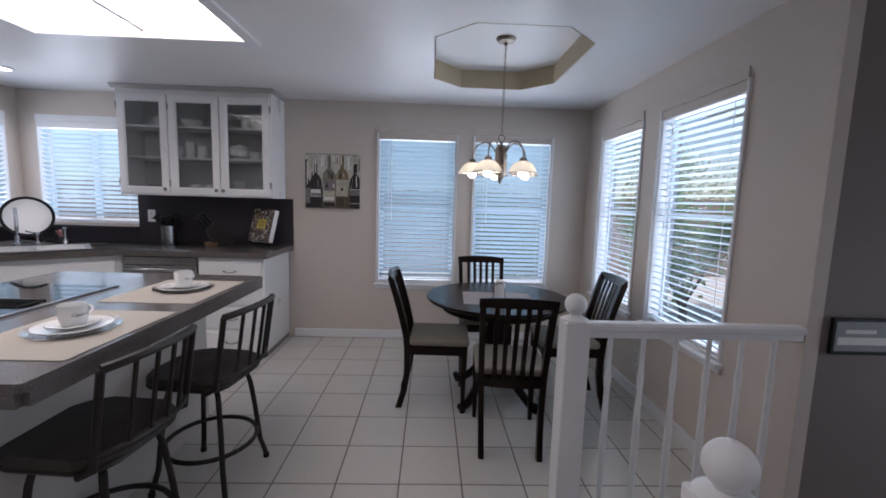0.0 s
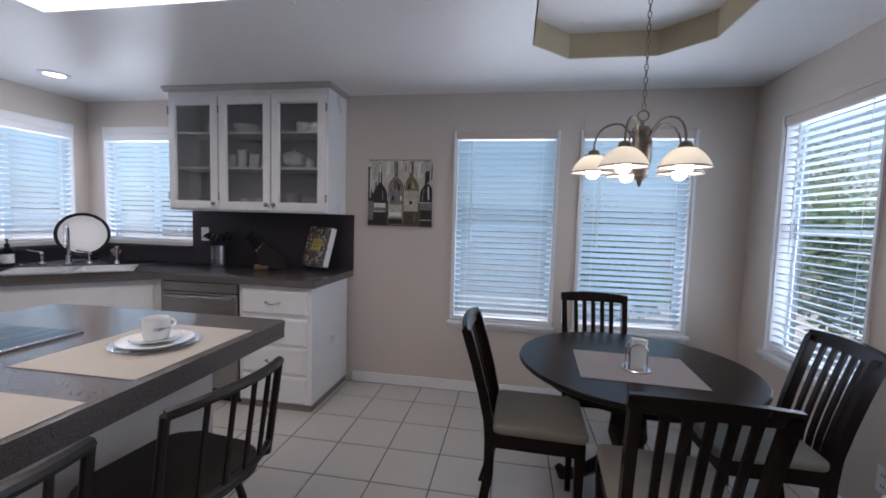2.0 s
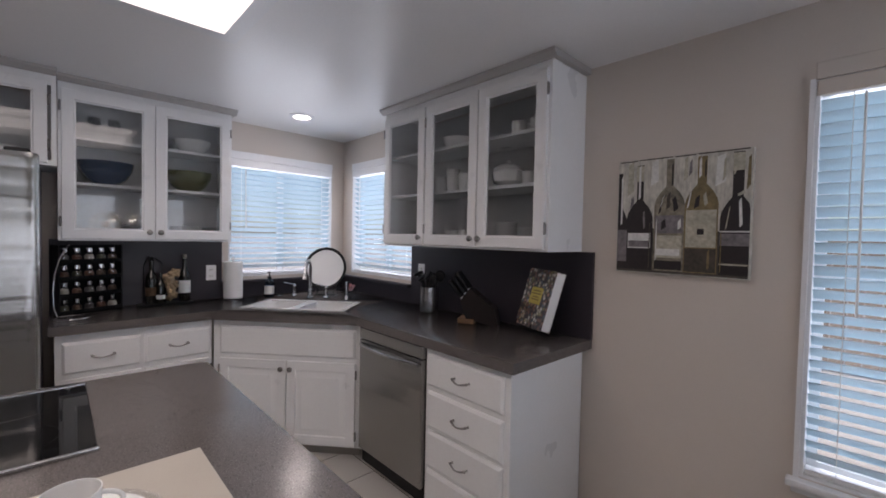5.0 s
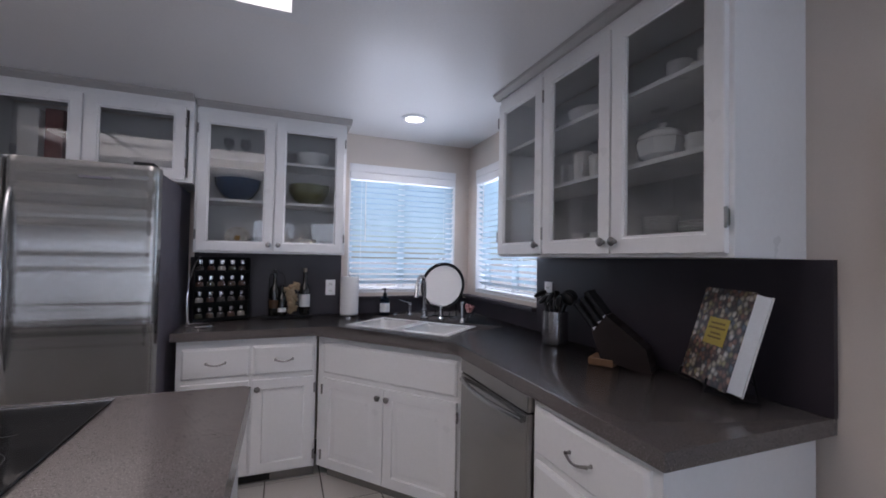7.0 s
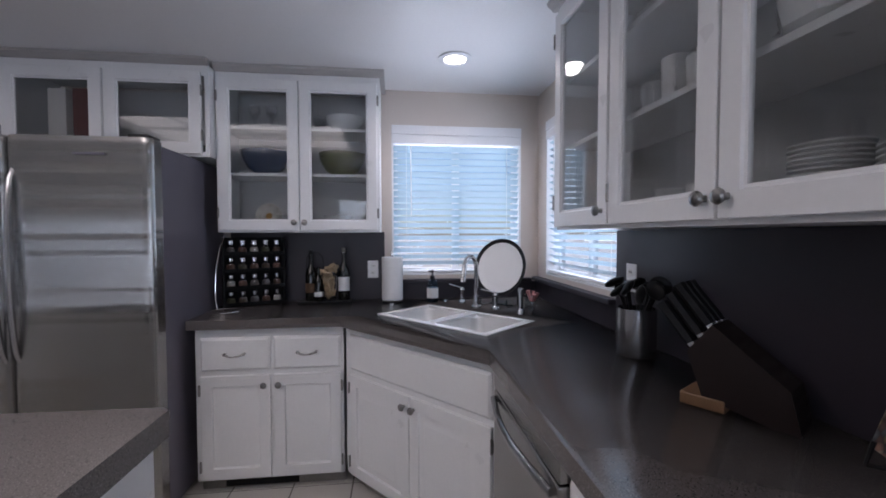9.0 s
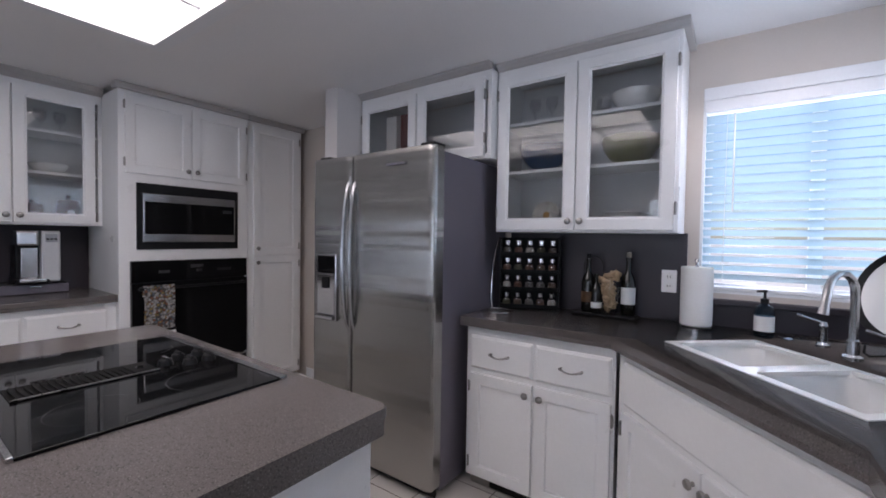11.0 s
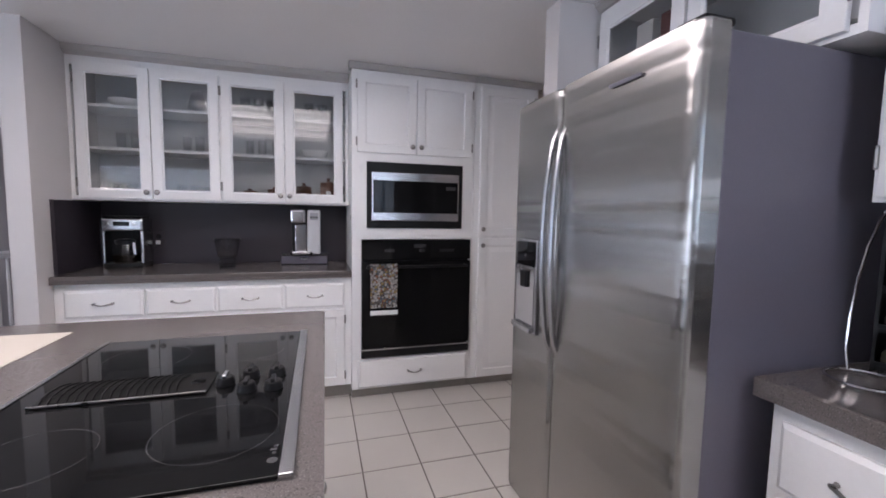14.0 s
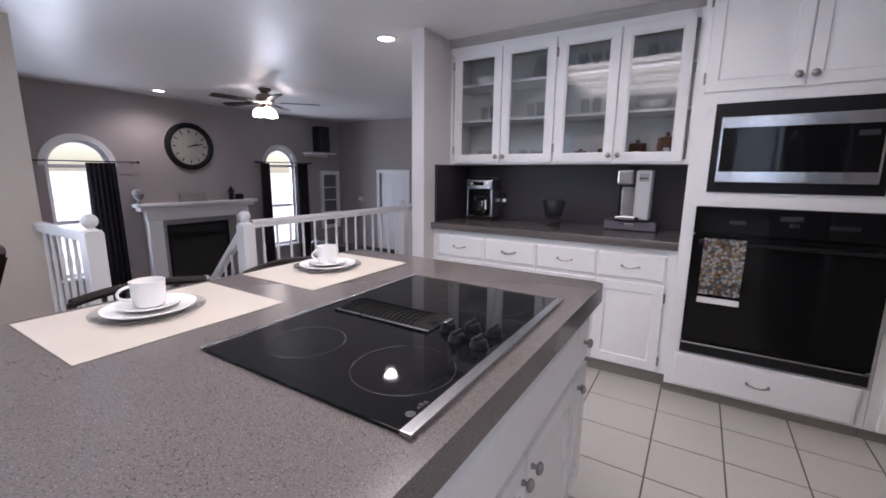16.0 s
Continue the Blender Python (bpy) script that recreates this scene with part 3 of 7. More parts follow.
def panel_bm(w, h):
    """A raised-panel cabinet front; front faces -y, back at y = 0."""
    bm = bmesh.new()
    fr = 0.055 if h > 0.25 else 0.0
    if not fr:
        e = 0.012
        nested(bm, w, h, [(0.0, 0.0), (0.0, -0.010), (0.012, -0.019)], back=True, front=True)
        return bm
    loops = [(0.0, 0.0), (0.0, -0.017), (0.002, -0.019), (fr, -0.019), (fr + 0.005, -0.0085), (fr + 0.013, -0.0085), (fr + 0.046, -0.0182)]
    nested(bm, w, h, loops, back=True, front=True)
    return bm


def nested(bm, w, h, loops, back=False, front=False):
    """Rectangles one inside the other, (inset, y), joined into one moulded sheet."""
    rings = [[bm.verts.new(q) for q in ((i, y, i), (w - i, y, i), (w - i, y, h - i), (i, y, h - i))] for i, y in loops]
    for r0, r1 in zip(rings, rings[1:]):
        for k in range(4):
            bm.faces.new((r0[k], r0[(k + 1) % 4], r1[(k + 1) % 4], r1[k]))
    if back:
        bm.faces.new(rings[0][::-1])
    if front:
        bm.faces.new(rings[-1])


front_cache = {}


def cached(key, make, material):
    if key not in front_cache:
        front_cache[key] = mesh_of(make(), material, key[0])
    return front_cache[key]


def drawer(parent, x0, x1, z0, z1, pull=True):
    w, h = x1 - x0, z1 - z0
    d = part("drawer", cached(("drawer", round(w, 3), round(h, 3)), lambda: panel_bm(w, h), WHITE), None, parent, at=(x0, 0, z0))
    if pull:
        part("handle", PULL, None, d, "curved pewter pull", (w / 2, -0.019, h * 0.52))
    return d


def door(parent, x0, x1, z0, z1, knob="l", high=True, hinges=True):
    """A raised-panel door, its knob on the side named."""
    w, h = x1 - x0, z1 - z0
    d = part("door", cached(("door", round(w, 3), round(h, 3)), lambda: panel_bm(w, h), WHITE), None, parent, at=(x0, 0, z0))
    kx = 0.028 if knob == "l" else w - 0.028
    part("knob", KNOB, None, d, "round pewter knob", (kx, -0.019, h - 0.05 if high else 0.05))
    if hinges:
        hx = w + 0.005 if knob == "l" else -0.005
        for z in (0.07, h - 0.07):
            part("hinge", HINGE, None, d, "dark pewter hinge", (hx, -0.012, z))
    return d


def glass_bm(w, h, f=0.058):
    bm = bmesh.new()
    nested(bm, w, h, [(0.0, 0.0), (0.0, -0.018), (0.002, -0.020), (f - 0.004, -0.020), (f, -0.014), (f + 0.007, -0.014), (f + 0.007, -0.002), (f, 0.0), (0.0, 0.0)])
    bmesh.ops.remove_doubles(bm, verts=bm.verts[:], dist=0.0002)
    return bm


def glass_door(parent, x0, x1, z0, z1, knob="l", hinges=True):
    w, h = x1 - x0, z1 - z0
    d = part("door", cached(("glass_door", round(w, 3), round(h, 3)), lambda: glass_bm(w, h), WHITE), None, parent, at=(x0, 0, z0))
    g = part("pane", cached(("pane", round(w, 3), round(h, 3)), lambda: bx(0.06, w - 0.06, -0.009, -0.006, 0.06, h - 0.06), CABGLASS), None, d, "clear glass pane")
    g.visible_shadow = False
    part("knob", KNOB, None, d, "round pewter knob", (0.026 if knob == "l" else w - 0.026, -0.020, 0.045))
    if hinges:
        hx = w + 0.005 if knob == "l" else -0.005
        for z in (0.10, h - 0.10):
            part("hinge", HINGE, None, d, "dark pewter hinge", (hx, -0.012, z))
    return d


def upper_cabinet(name, label, m, w, d, z0, z1, doors, shelves=(), crown=True, ends=(0, 0), under=True):
    """A wall cabinet with glass doors: doors are (x0, x1, knob side). Local front at y = 0, back at y = d."""
    c = thing(name, label, "cabinet", m, "glass wall cabinets")
    t = 0.018
    zt = z1 + 0.016
    part("side_panel", bx(0, t, 0.0202, d, z0, zt), WHITE, c)
    part("side_panel", bx(w - t, w, 0.0202, d, z0, zt), WHITE, c)
    part("bottom_panel", bx(t, w - t, 0.0202, d, z0, z0 + t), WHITE, c)
    part("top_panel", bx(t, w - t, 0.0202, d, zt - t, zt), WHITE, c)
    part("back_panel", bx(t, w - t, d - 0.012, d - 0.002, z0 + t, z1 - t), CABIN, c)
    xs = [0.0] + [(p[1] + q[0]) / 2 for p, q in zip(doors, doors[1:])] + [w]
    for x in xs:
        part("stile", bx(max(0, x - 0.022), min(w, x + 0.022), 0.0, 0.02, z0, zt), WHITE, c)
    for p, q in zip(xs, xs[1:]):
        part("rail", bx(p + 0.022, q - 0.022, 0.0, 0.02, z0, z0 + 0.028), WHITE, c)
        part("rail", bx(p + 0.022, q - 0.022, 0.0, 0.02, z1 - 0.045, zt), WHITE, c)
    for s in shelves:
        part("shelf", bx(t + 0.001, w - t - 0.001, 0.03, d - 0.014, s, s + 0.018, 0.002), WHITE, c)
    for x0, x1, k in doors:
        glass_door(c, x0, x1, z0 + 0.012, z1 - 0.028, k)
    if crown:
        cr = bmesh.new()
        prof = [(-0.0005, zt - 0.004), (-0.014, zt - 0.001), (-0.022, zt + 0.008), (-0.036, zt + 0.018), (-0.040, CEIL - 0.002), (0.01, CEIL - 0.002), (0.01, zt + 0.001), (-0.0005, zt + 0.001)]
        x0, x1 = -0.03 * ends[0], w + 0.03 * ends[1]
        lo, hi = [cr.verts.new((x0, y, z)) for y, z in prof], [cr.verts.new((x1, y, z)) for y, z in prof]
        cr.faces.new(lo)
        cr.faces.new(hi[::-1])
        for i in range(len(prof)):
            j = (i + 1) % len(prof)
            cr.faces.new((lo[i], hi[i], hi[j], lo[j]))
        for e, xx in ((ends[0], -0.03), (ends[1], w)):
            if e:
                box(cr, xx, xx + 0.03, 0.01, d - 0.01, zt + 0.002, CEIL - 0.003)
        part("crown", cr, mat_crown, c, "crown moulding with shade put into its grey colour")
    return c


# crown moulding under the ceiling, its shading worked into a grey base colour
mat_crown = mat("shaded_crown_paint", (0.42, 0.40, 0.385), 0.45, vary=0.04, scale=5, fine=80)


def base_body(c, w, d, z0=0.10, z1=0.882, toe=True, ends=(True, True)):
    part("body", bx(0, w, 0.0, d, z0, z1), WHITE, c)
    if toe:
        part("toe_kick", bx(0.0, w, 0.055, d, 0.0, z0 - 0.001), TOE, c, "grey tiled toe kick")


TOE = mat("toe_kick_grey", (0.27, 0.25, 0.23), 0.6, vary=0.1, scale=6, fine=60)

# wall cabinets by the sink
MB = pose(-2.683, 6.085, 0)
cabB = upper_cabinet("wall_cabinet", "white wall cabinet with three glass doors and crockery inside", MB, 1.335, 0.325, 1.385, 2.285,
    ((0.015, 0.437, "r"), (0.452, 0.882, "r"), (0.890, 1.320, "l")), (1.712, 1.982), ends=(1, 1))
MA = pose(-3.520, 4.393, 0, 0, 0, 90)
cabA = upper_cabinet("wall_cabinet", "white wall cabinet with two glass doors and bowls inside", MA, 0.924, 0.309, 1.381, 2.285,
    ((0.015, 0.457, "r"), (0.465, 0.909, "l")), (1.712, 1.982), ends=(0, 1))
MF = pose(-3.445, 3.352, 0, 0, 0, 90)
cabF = upper_cabinet("wall_cabinet", "white glass-doored cabinet above the refrigerator", MF, 1.038, 0.385, 1.80, 2.285,
    ((0.020, 0.500, "r"), (0.515, 1.000, "l")), (), ends=(0, 0))
MC = pose(-0.652, 1.912, 0, 0, 0, 180)
cabC = upper_cabinet("wall_cabinet", "white wall cabinet with four glass doors and glasses inside", MC, 1.710, 0.33, 1.385, 2.265,
    ((0.044, 0.446, "r"), (0.453, 0.850, "l"), (0.866, 1.263, "r"), (1.271, 1.668, "l")), (1.712, 1.982))

# tall oven cabinet and pantry
TX, TYF = -2.365, 2.21
MT = pose(TX, TYF, 0, 0, 0, 180)
tall = thing("oven_cabinet", "tall white oven cabinet with raised-panel doors", "cabinet", MT)
W = 0.882
for x0 in (0.0, W - 0.018):
    part("side_panel", bx(x0, x0 + 0.018, 0.0202, 0.615, 0.075, 2.29), WHITE, tall)
for z in (0.075, 0.285, 1.171, 1.70, 2.272):
    part("shelf", bx(0.0182, W - 0.0182, 0.0202, 0.5998, z, z + 0.018), WHITE, tall)
part("back_panel", bx(0.0182, W - 0.0182, 0.60, 0.615, 0.075, 2.29), WHITE, tall)
bm = bmesh.new()
for r in ((0, 0.062, 0.075, 2.29), (W - 0.020, W, 0.075, 2.29), (0.062, W - 0.020, 0.075, 0.303), (0.062, W - 0.020, 1.150, 1.228), (0.062, W - 0.020, 1.687, 2.29)):
    box(bm, r[0], r[1], 0, 0.02, r[2], r[3])
for r in ((0.062, 0.099), (W - 0.09, W - 0.020)):
    box(bm, r[0], r[1], 0.0, 0.02, 1.228, 1.687)
part("face_frame", bm, WHITE, tall)
door(tall, 0.035, 0.442, 1.745, 2.262, "r", False)
door(tall, 0.448, 0.857, 1.745, 2.262, "l", False)
drawer(tall, 0.04, W - 0.03, 0.085, 0.288)
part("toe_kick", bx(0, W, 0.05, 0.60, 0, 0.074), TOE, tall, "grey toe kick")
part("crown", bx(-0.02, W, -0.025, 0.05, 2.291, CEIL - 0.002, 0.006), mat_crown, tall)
pan = thing("pantry_cabinet", "tall white pantry cabinet with two raised-panel doors", "cabinet", pose(TX - W - 0.003, TYF, 0, 0, 0, 180))
PW = 0.512
part("body", bx(0, PW, 0, 0.615, 0.075, 2.29), WHITE, pan)
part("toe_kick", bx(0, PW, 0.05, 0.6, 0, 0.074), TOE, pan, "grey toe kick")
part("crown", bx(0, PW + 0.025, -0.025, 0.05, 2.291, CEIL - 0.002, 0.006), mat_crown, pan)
door(pan, 0.045, PW - 0.035, 1.175, 2.262, "l", False)
door(pan, 0.045, PW - 0.035, 0.085, 1.155, "l", True)

# base cabinets on the oven wall
bc = thing("base_cabinet", "white base cabinets with four drawers over doors", "cabinet", pose(-0.653, 2.16, 0, 0, 0, 180))
base_body(bc, 1.710, 0.575)
for x0, x1 in ((0.049, 0.453), (0.465, 0.851), (0.864, 1.258), (1.271, 1.661)):
    drawer(bc, x0, x1, 0.676, 0.838)
for x0, x1, k in ((0.049, 0.453, "r"), (0.465, 0.851, "l"), (0.864, 1.258, "r"), (1.271, 1.661, "l")):
    door(bc, x0, x1, 0.112, 0.655, k)
# beside the refrigerator
ba = thing("base_cabinet", "white base cabinet with two drawers over two doors", "cabinet", pose(-3.258, 4.375, 0, 0, 0, 90))
base_body(ba, 0.752, 0.565, 0.075, 0.882)
part("vent_register", bx(0.12, 0.50, 0.049, 0.0545, 0.010, 0.068), BLACKPL, ba, "dark vent slot in the toe kick")
drawer(ba, 0.028, 0.374, 0.660, 0.832)
drawer(ba, 0.392, 0.738, 0.660, 0.832)
door(ba, 0.028, 0.374, 0.088, 0.632, "r")
door(ba, 0.392, 0.738, 0.088, 0.632, "l")
# corner sink cabinet
B1, B2 = Vector((-2.490, 5.750, 0)), Vector((-3.215, 5.113, 0))
dirv = (B1 - B2).normalized()
nrm = Vector((dirv.y, -dirv.x, 0))
org = B2 - nrm * 0.055 - dirv * 0.020
SKW = (B1 - B2).length + 0.055
sk = thing("sink_cabinet", "white corner sink cabinet with two raised-panel doors", "cabinet", Matrix.Translation(org) @ pose(0, 0, 0, 0, 0, math.degrees(math.atan2(dirv.y, dirv.x))))
part("body", prism([(0, 0), (SKW, 0), (SKW - 0.28, 0.28), (0.28, 0.28)], 0.075, 0.882), WHITE, sk)
part("toe_kick", prism([(0.04, 0.055), (SKW - 0.04, 0.055), (SKW - 0.28, 0.28), (0.28, 0.28)], 0, 0.074), TOE, sk, "grey toe kick")
drawer(sk, 0.055, SKW - 0.055, 0.655, 0.838, False)
door(sk, 0.055, SKW / 2 - 0.003, 0.088, 0.625, "r")
door(sk, SKW / 2 + 0.003, SKW - 0.055, 0.088, 0.625, "l")
# drawers at the counter's end
bd = thing("drawer_cabinet", "white cabinet with four drawers at the counter end", "cabinet", pose(-1.866, 5.79, 0))
part("body", bx(0, 0.545, 0.0, 0.61, 0.052, 0.882), WHITE, bd)
part("toe_kick", bx(0.0, 0.537, 0.010, 0.61, 0.0, 0.051), TOE, bd, "grey tiled toe kick")
for z0, z1 in ((0.683, 0.848), (0.469, 0.654), (0.264, 0.449), (0.059, 0.244)):
    drawer(bd, 0.024, 0.515, z0, z1)
# dishwasher
dw = thing("dishwasher", "brushed steel dishwasher with a curved bar handle", "dishwasher", pose(-2.482, 5.787, 0))
part("tub", bx(0.0, 0.61, 0.012, 0.56, 0.02, 0.880), BLACKPL, dw)
part("door", bx(0.004, 0.606, -0.022, 0.011, 0.115, 0.802, 0.006), STEEL, dw, "brushed steel door")
part("control_panel", bx(0.004, 0.606, -0.022, 0.011, 0.807, 0.874, 0.004), STEEL, dw, "steel control strip")
part("handle", tube([(0.03 + 0.55 * i / 12, -0.030 - 0.030 * math.sin(math.pi * i / 12), 0.775) for i in range(13)], 0.011, 10), STEELV, dw, "curved steel bar handle")
part("kick_plate", bx(0.01, 0.60, 0.04, 0.06, 0.001, 0.112), BLACKPL, dw)

# ---- worktops and backsplashes ----
ZT, ZI = 0.930, 0.918   # wall worktops, island worktop
cut_dir = math.degrees(math.atan2(dirv.y, dirv.x))


def local_to_world(m, pts):
    return [tuple((m @ Vector((x, y, 0))).xy) for x, y in pts]


SM = Matrix.Translation((B1 + B2) / 2 - nrm * 0.197 - dirv * 0.040) @ pose(0, 0, 0, 0, 0, cut_dir)   # local x along the sink, y towards the corner
SW, SD = 0.73, 0.40
bm = bmesh.new()
c4 = local_to_world(SM, ((-SW / 2, 0), (SW / 2, 0), (SW / 2, SD), (-SW / 2, SD)))
front_l, front_r = tuple(B2.xy), tuple(B1.xy)
loops = (
    [(WX, 4.350), (-3.215, 4.350), front_l, c4[0], c4[3], (WX, NY - 0.9)],
    [front_l, front_r, c4[1], c4[0]],
    [front_r, (-1.283, 5.750), (-1.275, NY), (-2.93, NY), c4[2], c4[1]],
    [(WX, NY - 0.9), c4[3], c4[2], (-2.93, NY), (WX, NY)],
)
for lp in loops:
    prism(lp, ZT - 0.030, ZT, bm=bm)
bmesh.ops.remove_doubles(bm, verts=bm.verts[:], dist=0.0005)
bmesh.ops.dissolve_limit(bm, angle_limit=radians(1), verts=bm.verts[:], edges=bm.edges[:])


def edge_strip(parent, p0, p1, drop, depth=0.035, top=ZT):
    """The thickened front edge below a worktop, from p0 to p1, its outer side on the right."""
    a, b = Vector((*p0, 0)), Vector((*p1, 0))
    d = (b - a).normalized()
    q = Vector((d.y, -d.x, 0))
    pts = [a - q * depth, a, b, b - q * depth]
    part("front_edge", prism([tuple(v.xy) for v in pts], top - drop, top - 0.0302), COUNTER, parent)


ct = thing("worktop", "dark grey speckled worktop around the corner sink", "worktop")
part("top", bm, COUNTER, ct)
edge_strip(ct, (-3.215, 4.350), (front_l[0], front_l[1] + 0.01), 0.048)
edge_strip(ct, front_l, front_r, 0.048)
edge_strip(ct, (front_r[0], 5.750), (-1.283, 5.750), 0.048)
edge_strip(ct, (-1.283, 5.786), (-1.275, NY), 0.048)
wc = thing("worktop", "dark grey speckled worktop along the oven wall", "worktop")
part("top", prism([(-2.363, SY), (-0.652, SY), (-0.652, 2.20), (-2.363, 2.20)], ZT - 0.030, ZT, 0.004), COUNTER, wc)
edge_strip(wc, (-0.652, 2.20), (-2.363, 2.20), 0.048)
bm = bmesh.new()
box(bm, -2.75, -1.272, NY - 0.02, NY - 0.001, ZT + 0.001, 1.384)
box(bm, WX + 0.021, -2.751, NY - 0.02, NY - 0.001, ZT + 0.001, 1.048)
structure("backsplash_north", bm, SPLASH, "dark grey backsplash panel", "backsplash")
bm = bmesh.new()
box(bm, WX + 0.001, WX + 0.02, 4.352, 5.335, ZT + 0.001, 1.384)
box(bm, WX + 0.001, WX + 0.02, 5.336, NY - 0.001, ZT + 0.001, 1.038)
structure("backsplash_west", bm, SPLASH, "dark grey backsplash panel", "backsplash")
structure("backsplash_south", bx(-2.363, -0.672, SY + 0.001, SY + 0.02, ZT + 0.001, 1.384), SPLASH, "dark grey backsplash panel", "backsplash")
structure("backsplash_wing", bx(-0.671, -0.6515, SY + 0.001, 2.145, ZT + 0.001, 1.378), SPLASH, "dark grey backsplash panel", "backsplash")
structure("window_ledge_north", bx(-3.80, -2.752, NY - 0.055, NY - 0.001, 1.049, 1.074, 0.004), SPLASH, "dark ledge under the sink window", "ledge")
structure("window_ledge_west", bx(WX + 0.001, WX + 0.055, 5.337, NY - 0.06, 1.039, 1.064, 0.004), SPLASH, "dark ledge under the sink window", "ledge")

# ---- island ----
IX0, IX1, IY0, IY1 = -2.148, -0.940, 3.322, 4.828
isl = thing("kitchen_island", "white kitchen island base with doors under the cooktop", "island", pose(0, 0, 0))
part("body", bx(IX0 + 0.039, -1.30, IY0 + 0.02, IY1 - 0.03, 0.10, 0.846), WHITE, isl)
part("toe_kick", bx(IX0 + 0.10, -1.32, IY0 + 0.03, IY1 - 0.04, 0, 0.099), TOE, isl, "grey toe kick")
# back panel darker and warmer than the white body
part("panel", bx(-1.299, -1.281, IY0 + 0.02, IY1 - 0.03, 0.004, 0.846, 0.003), mat("taupe_panel", (0.50, 0.465, 0.44), 0.5, vary=0.04, scale=3, fine=80, bump=0.06), isl, "plain taupe back panel")
ifr = part("door_side", bx(IX0 + 0.034, IX0 + 0.0385, IY0 + 0.022, IY1 - 0.032, 0.10, 0.846), WHITE, isl)
MI = Matrix.Translation((IX0 + 0.034, IY1 - 0.03, 0)) @ pose(0, 0, 0, 0, 0, -90)
for x0, x1, k, kinds in ((0.012, 0.33, "r", "dp"), (0.35, 1.27, "", "d"), (0.35, 0.805, "r", "p"), (0.815, 1.27, "l", "p"), (1.29, 1.455, "l", "dp")):
    for kind in kinds:
        z0, z1 = (0.625, 0.80) if kind == "d" else (0.115, 0.605)
        w, h = x1 - x0, z1 - z0
        d = part("drawer" if kind == "d" else "door", cached(("front", round(w, 3), round(h, 3)), lambda: panel_bm(w, h), WHITE), None, isl, at=MI @ Matrix.Translation((x0, 0, z0)))
        if k:
            part("knob", KNOB, None, d, "round pewter knob", (w / 2 if kind == "d" else (0.03 if k == "l" else w - 0.03), -0.019, h / 2 if kind == "d" else h - 0.05))
R = 0.03


def rounded(x0, x1, y0, y1, r, n=5):
    pts = []
    for cx, cy, a in ((x1 - r, y0 + r, -90), (x1 - r, y1 - r, 0), (x0 + r, y1 - r, 90), (x0 + r, y0 + r, 180)):
        pts += [(cx + r * math.cos(radians(a + 90 * i / n)), cy + r * math.sin(radians(a + 90 * i / n))) for i in range(n + 1)]
    return pts


it = thing("worktop", "grey speckled island worktop with an overhang", "worktop")
# the west edge runs slightly out of square
SKEW = 0.020
part("top", prism([(x - (SKEW * (IY1 - y) / (IY1 - IY0) if x < IX0 + 0.03 else 0), y) for x, y in rounded(IX0, IX1, IY0, IY1, 0.02)], ZI - 0.030, ZI, 0.006), COUNTER, it)
for p0, p1 in (((IX0 + 0.02, IY0), (IX1 - 0.02, IY0)), ((IX1, IY0 + 0.02), (IX1, IY1 - 0.02)), ((IX1 - 0.02, IY1), (IX0 + 0.02, IY1)), ((IX0, IY1 - 0.02), (IX0 - SKEW, IY0 + 0.02))):
    edge_strip(it, p0, p1, 0.068, top=ZI)
bm = bmesh.new()
part("underside", bx(IX0 + 0.036, IX1 - 0.036, IY0 + 0.036, IY1 - 0.036, ZI - 0.0675, ZI - 0.0304), COUNTER, it)

# ---- cooktop ----
CX0, CX1, CY0, CY1 = -2.086, -1.538, 3.640, 4.455
ck = thing("cooktop", "black glass downdraft cooktop set into the island", "cooktop", pose(0, 0, ZI))
part("glass_top", bx(CX0 + 0.002, CX1 - 0.002, CY0 + 0.002, CY1 - 0.002, 0.0005, 0.008, 0.002), BLACKGL, ck, "black glass top")
for r in ((CX0 - 0.022, CX0 + 0.0015), (CX1 - 0.0015, CX1 + 0.010)):
    part("edge_trim", bx(r[0], r[1], CY0, CY1, 0.0004, 0.011, 0.002), STEELV, ck, "satin steel edge")

# ---- refrigerator ----
FX, FY0, FY1, FH = -3.015, 3.388, 4.328, 1.803
fr = thing("refrigerator", "stainless steel side-by-side refrigerator with grey sides", "refrigerator", pose(FX, FY0, 0, 0, 0, 90))
FW = FY1 - FY0
part("body", bx(0.006, FW - 0.006, 0.075, 0.775, 0.03, FH - 0.02, 0.006), GREYPAINT, fr, "dark grey painted case")
SPLIT = 0.345


def fridge_door(x0, x1, holes=None):
    bm = bmesh.new()
    edge = ((0, 0.010), (0.004, 0.001), (0.010, -0.005), (0.018, -0.0075), (0.028, -0.008), (0.05, -0.008))
    prof = [(x0 + d, y) for d, y in edge] + [(x1 - d, y) for d, y in edge[::-1]]
    pts = [(x, y) for x, y in prof] + [(x1, 0.07), (x0, 0.07)]
    prism(pts, 0.06, FH, 0.008, bm)
    return bm


part("door", fridge_door(0.002, SPLIT - 0.004), STEEL, fr, "brushed steel freezer door")
part("door", fridge_door(SPLIT + 0.004, FW - 0.002), STEEL, fr, "brushed steel refrigerator door")
for x, s in ((SPLIT - 0.027, -1), (SPLIT + 0.027, 1)):
    pts = [(x + s * 0.004 * math.sin(math.pi * i / 18), 0.004 - 0.050 * math.sin(math.pi * i / 18) ** 0.5, 0.80 + 0.86 * i / 18) for i in range(19)]
    part("handle", tube(pts, [0.011 + 0.002 * math.sin(math.pi * i / 18) for i in range(19)], 10), STEELV, fr, "long bowed steel handle")
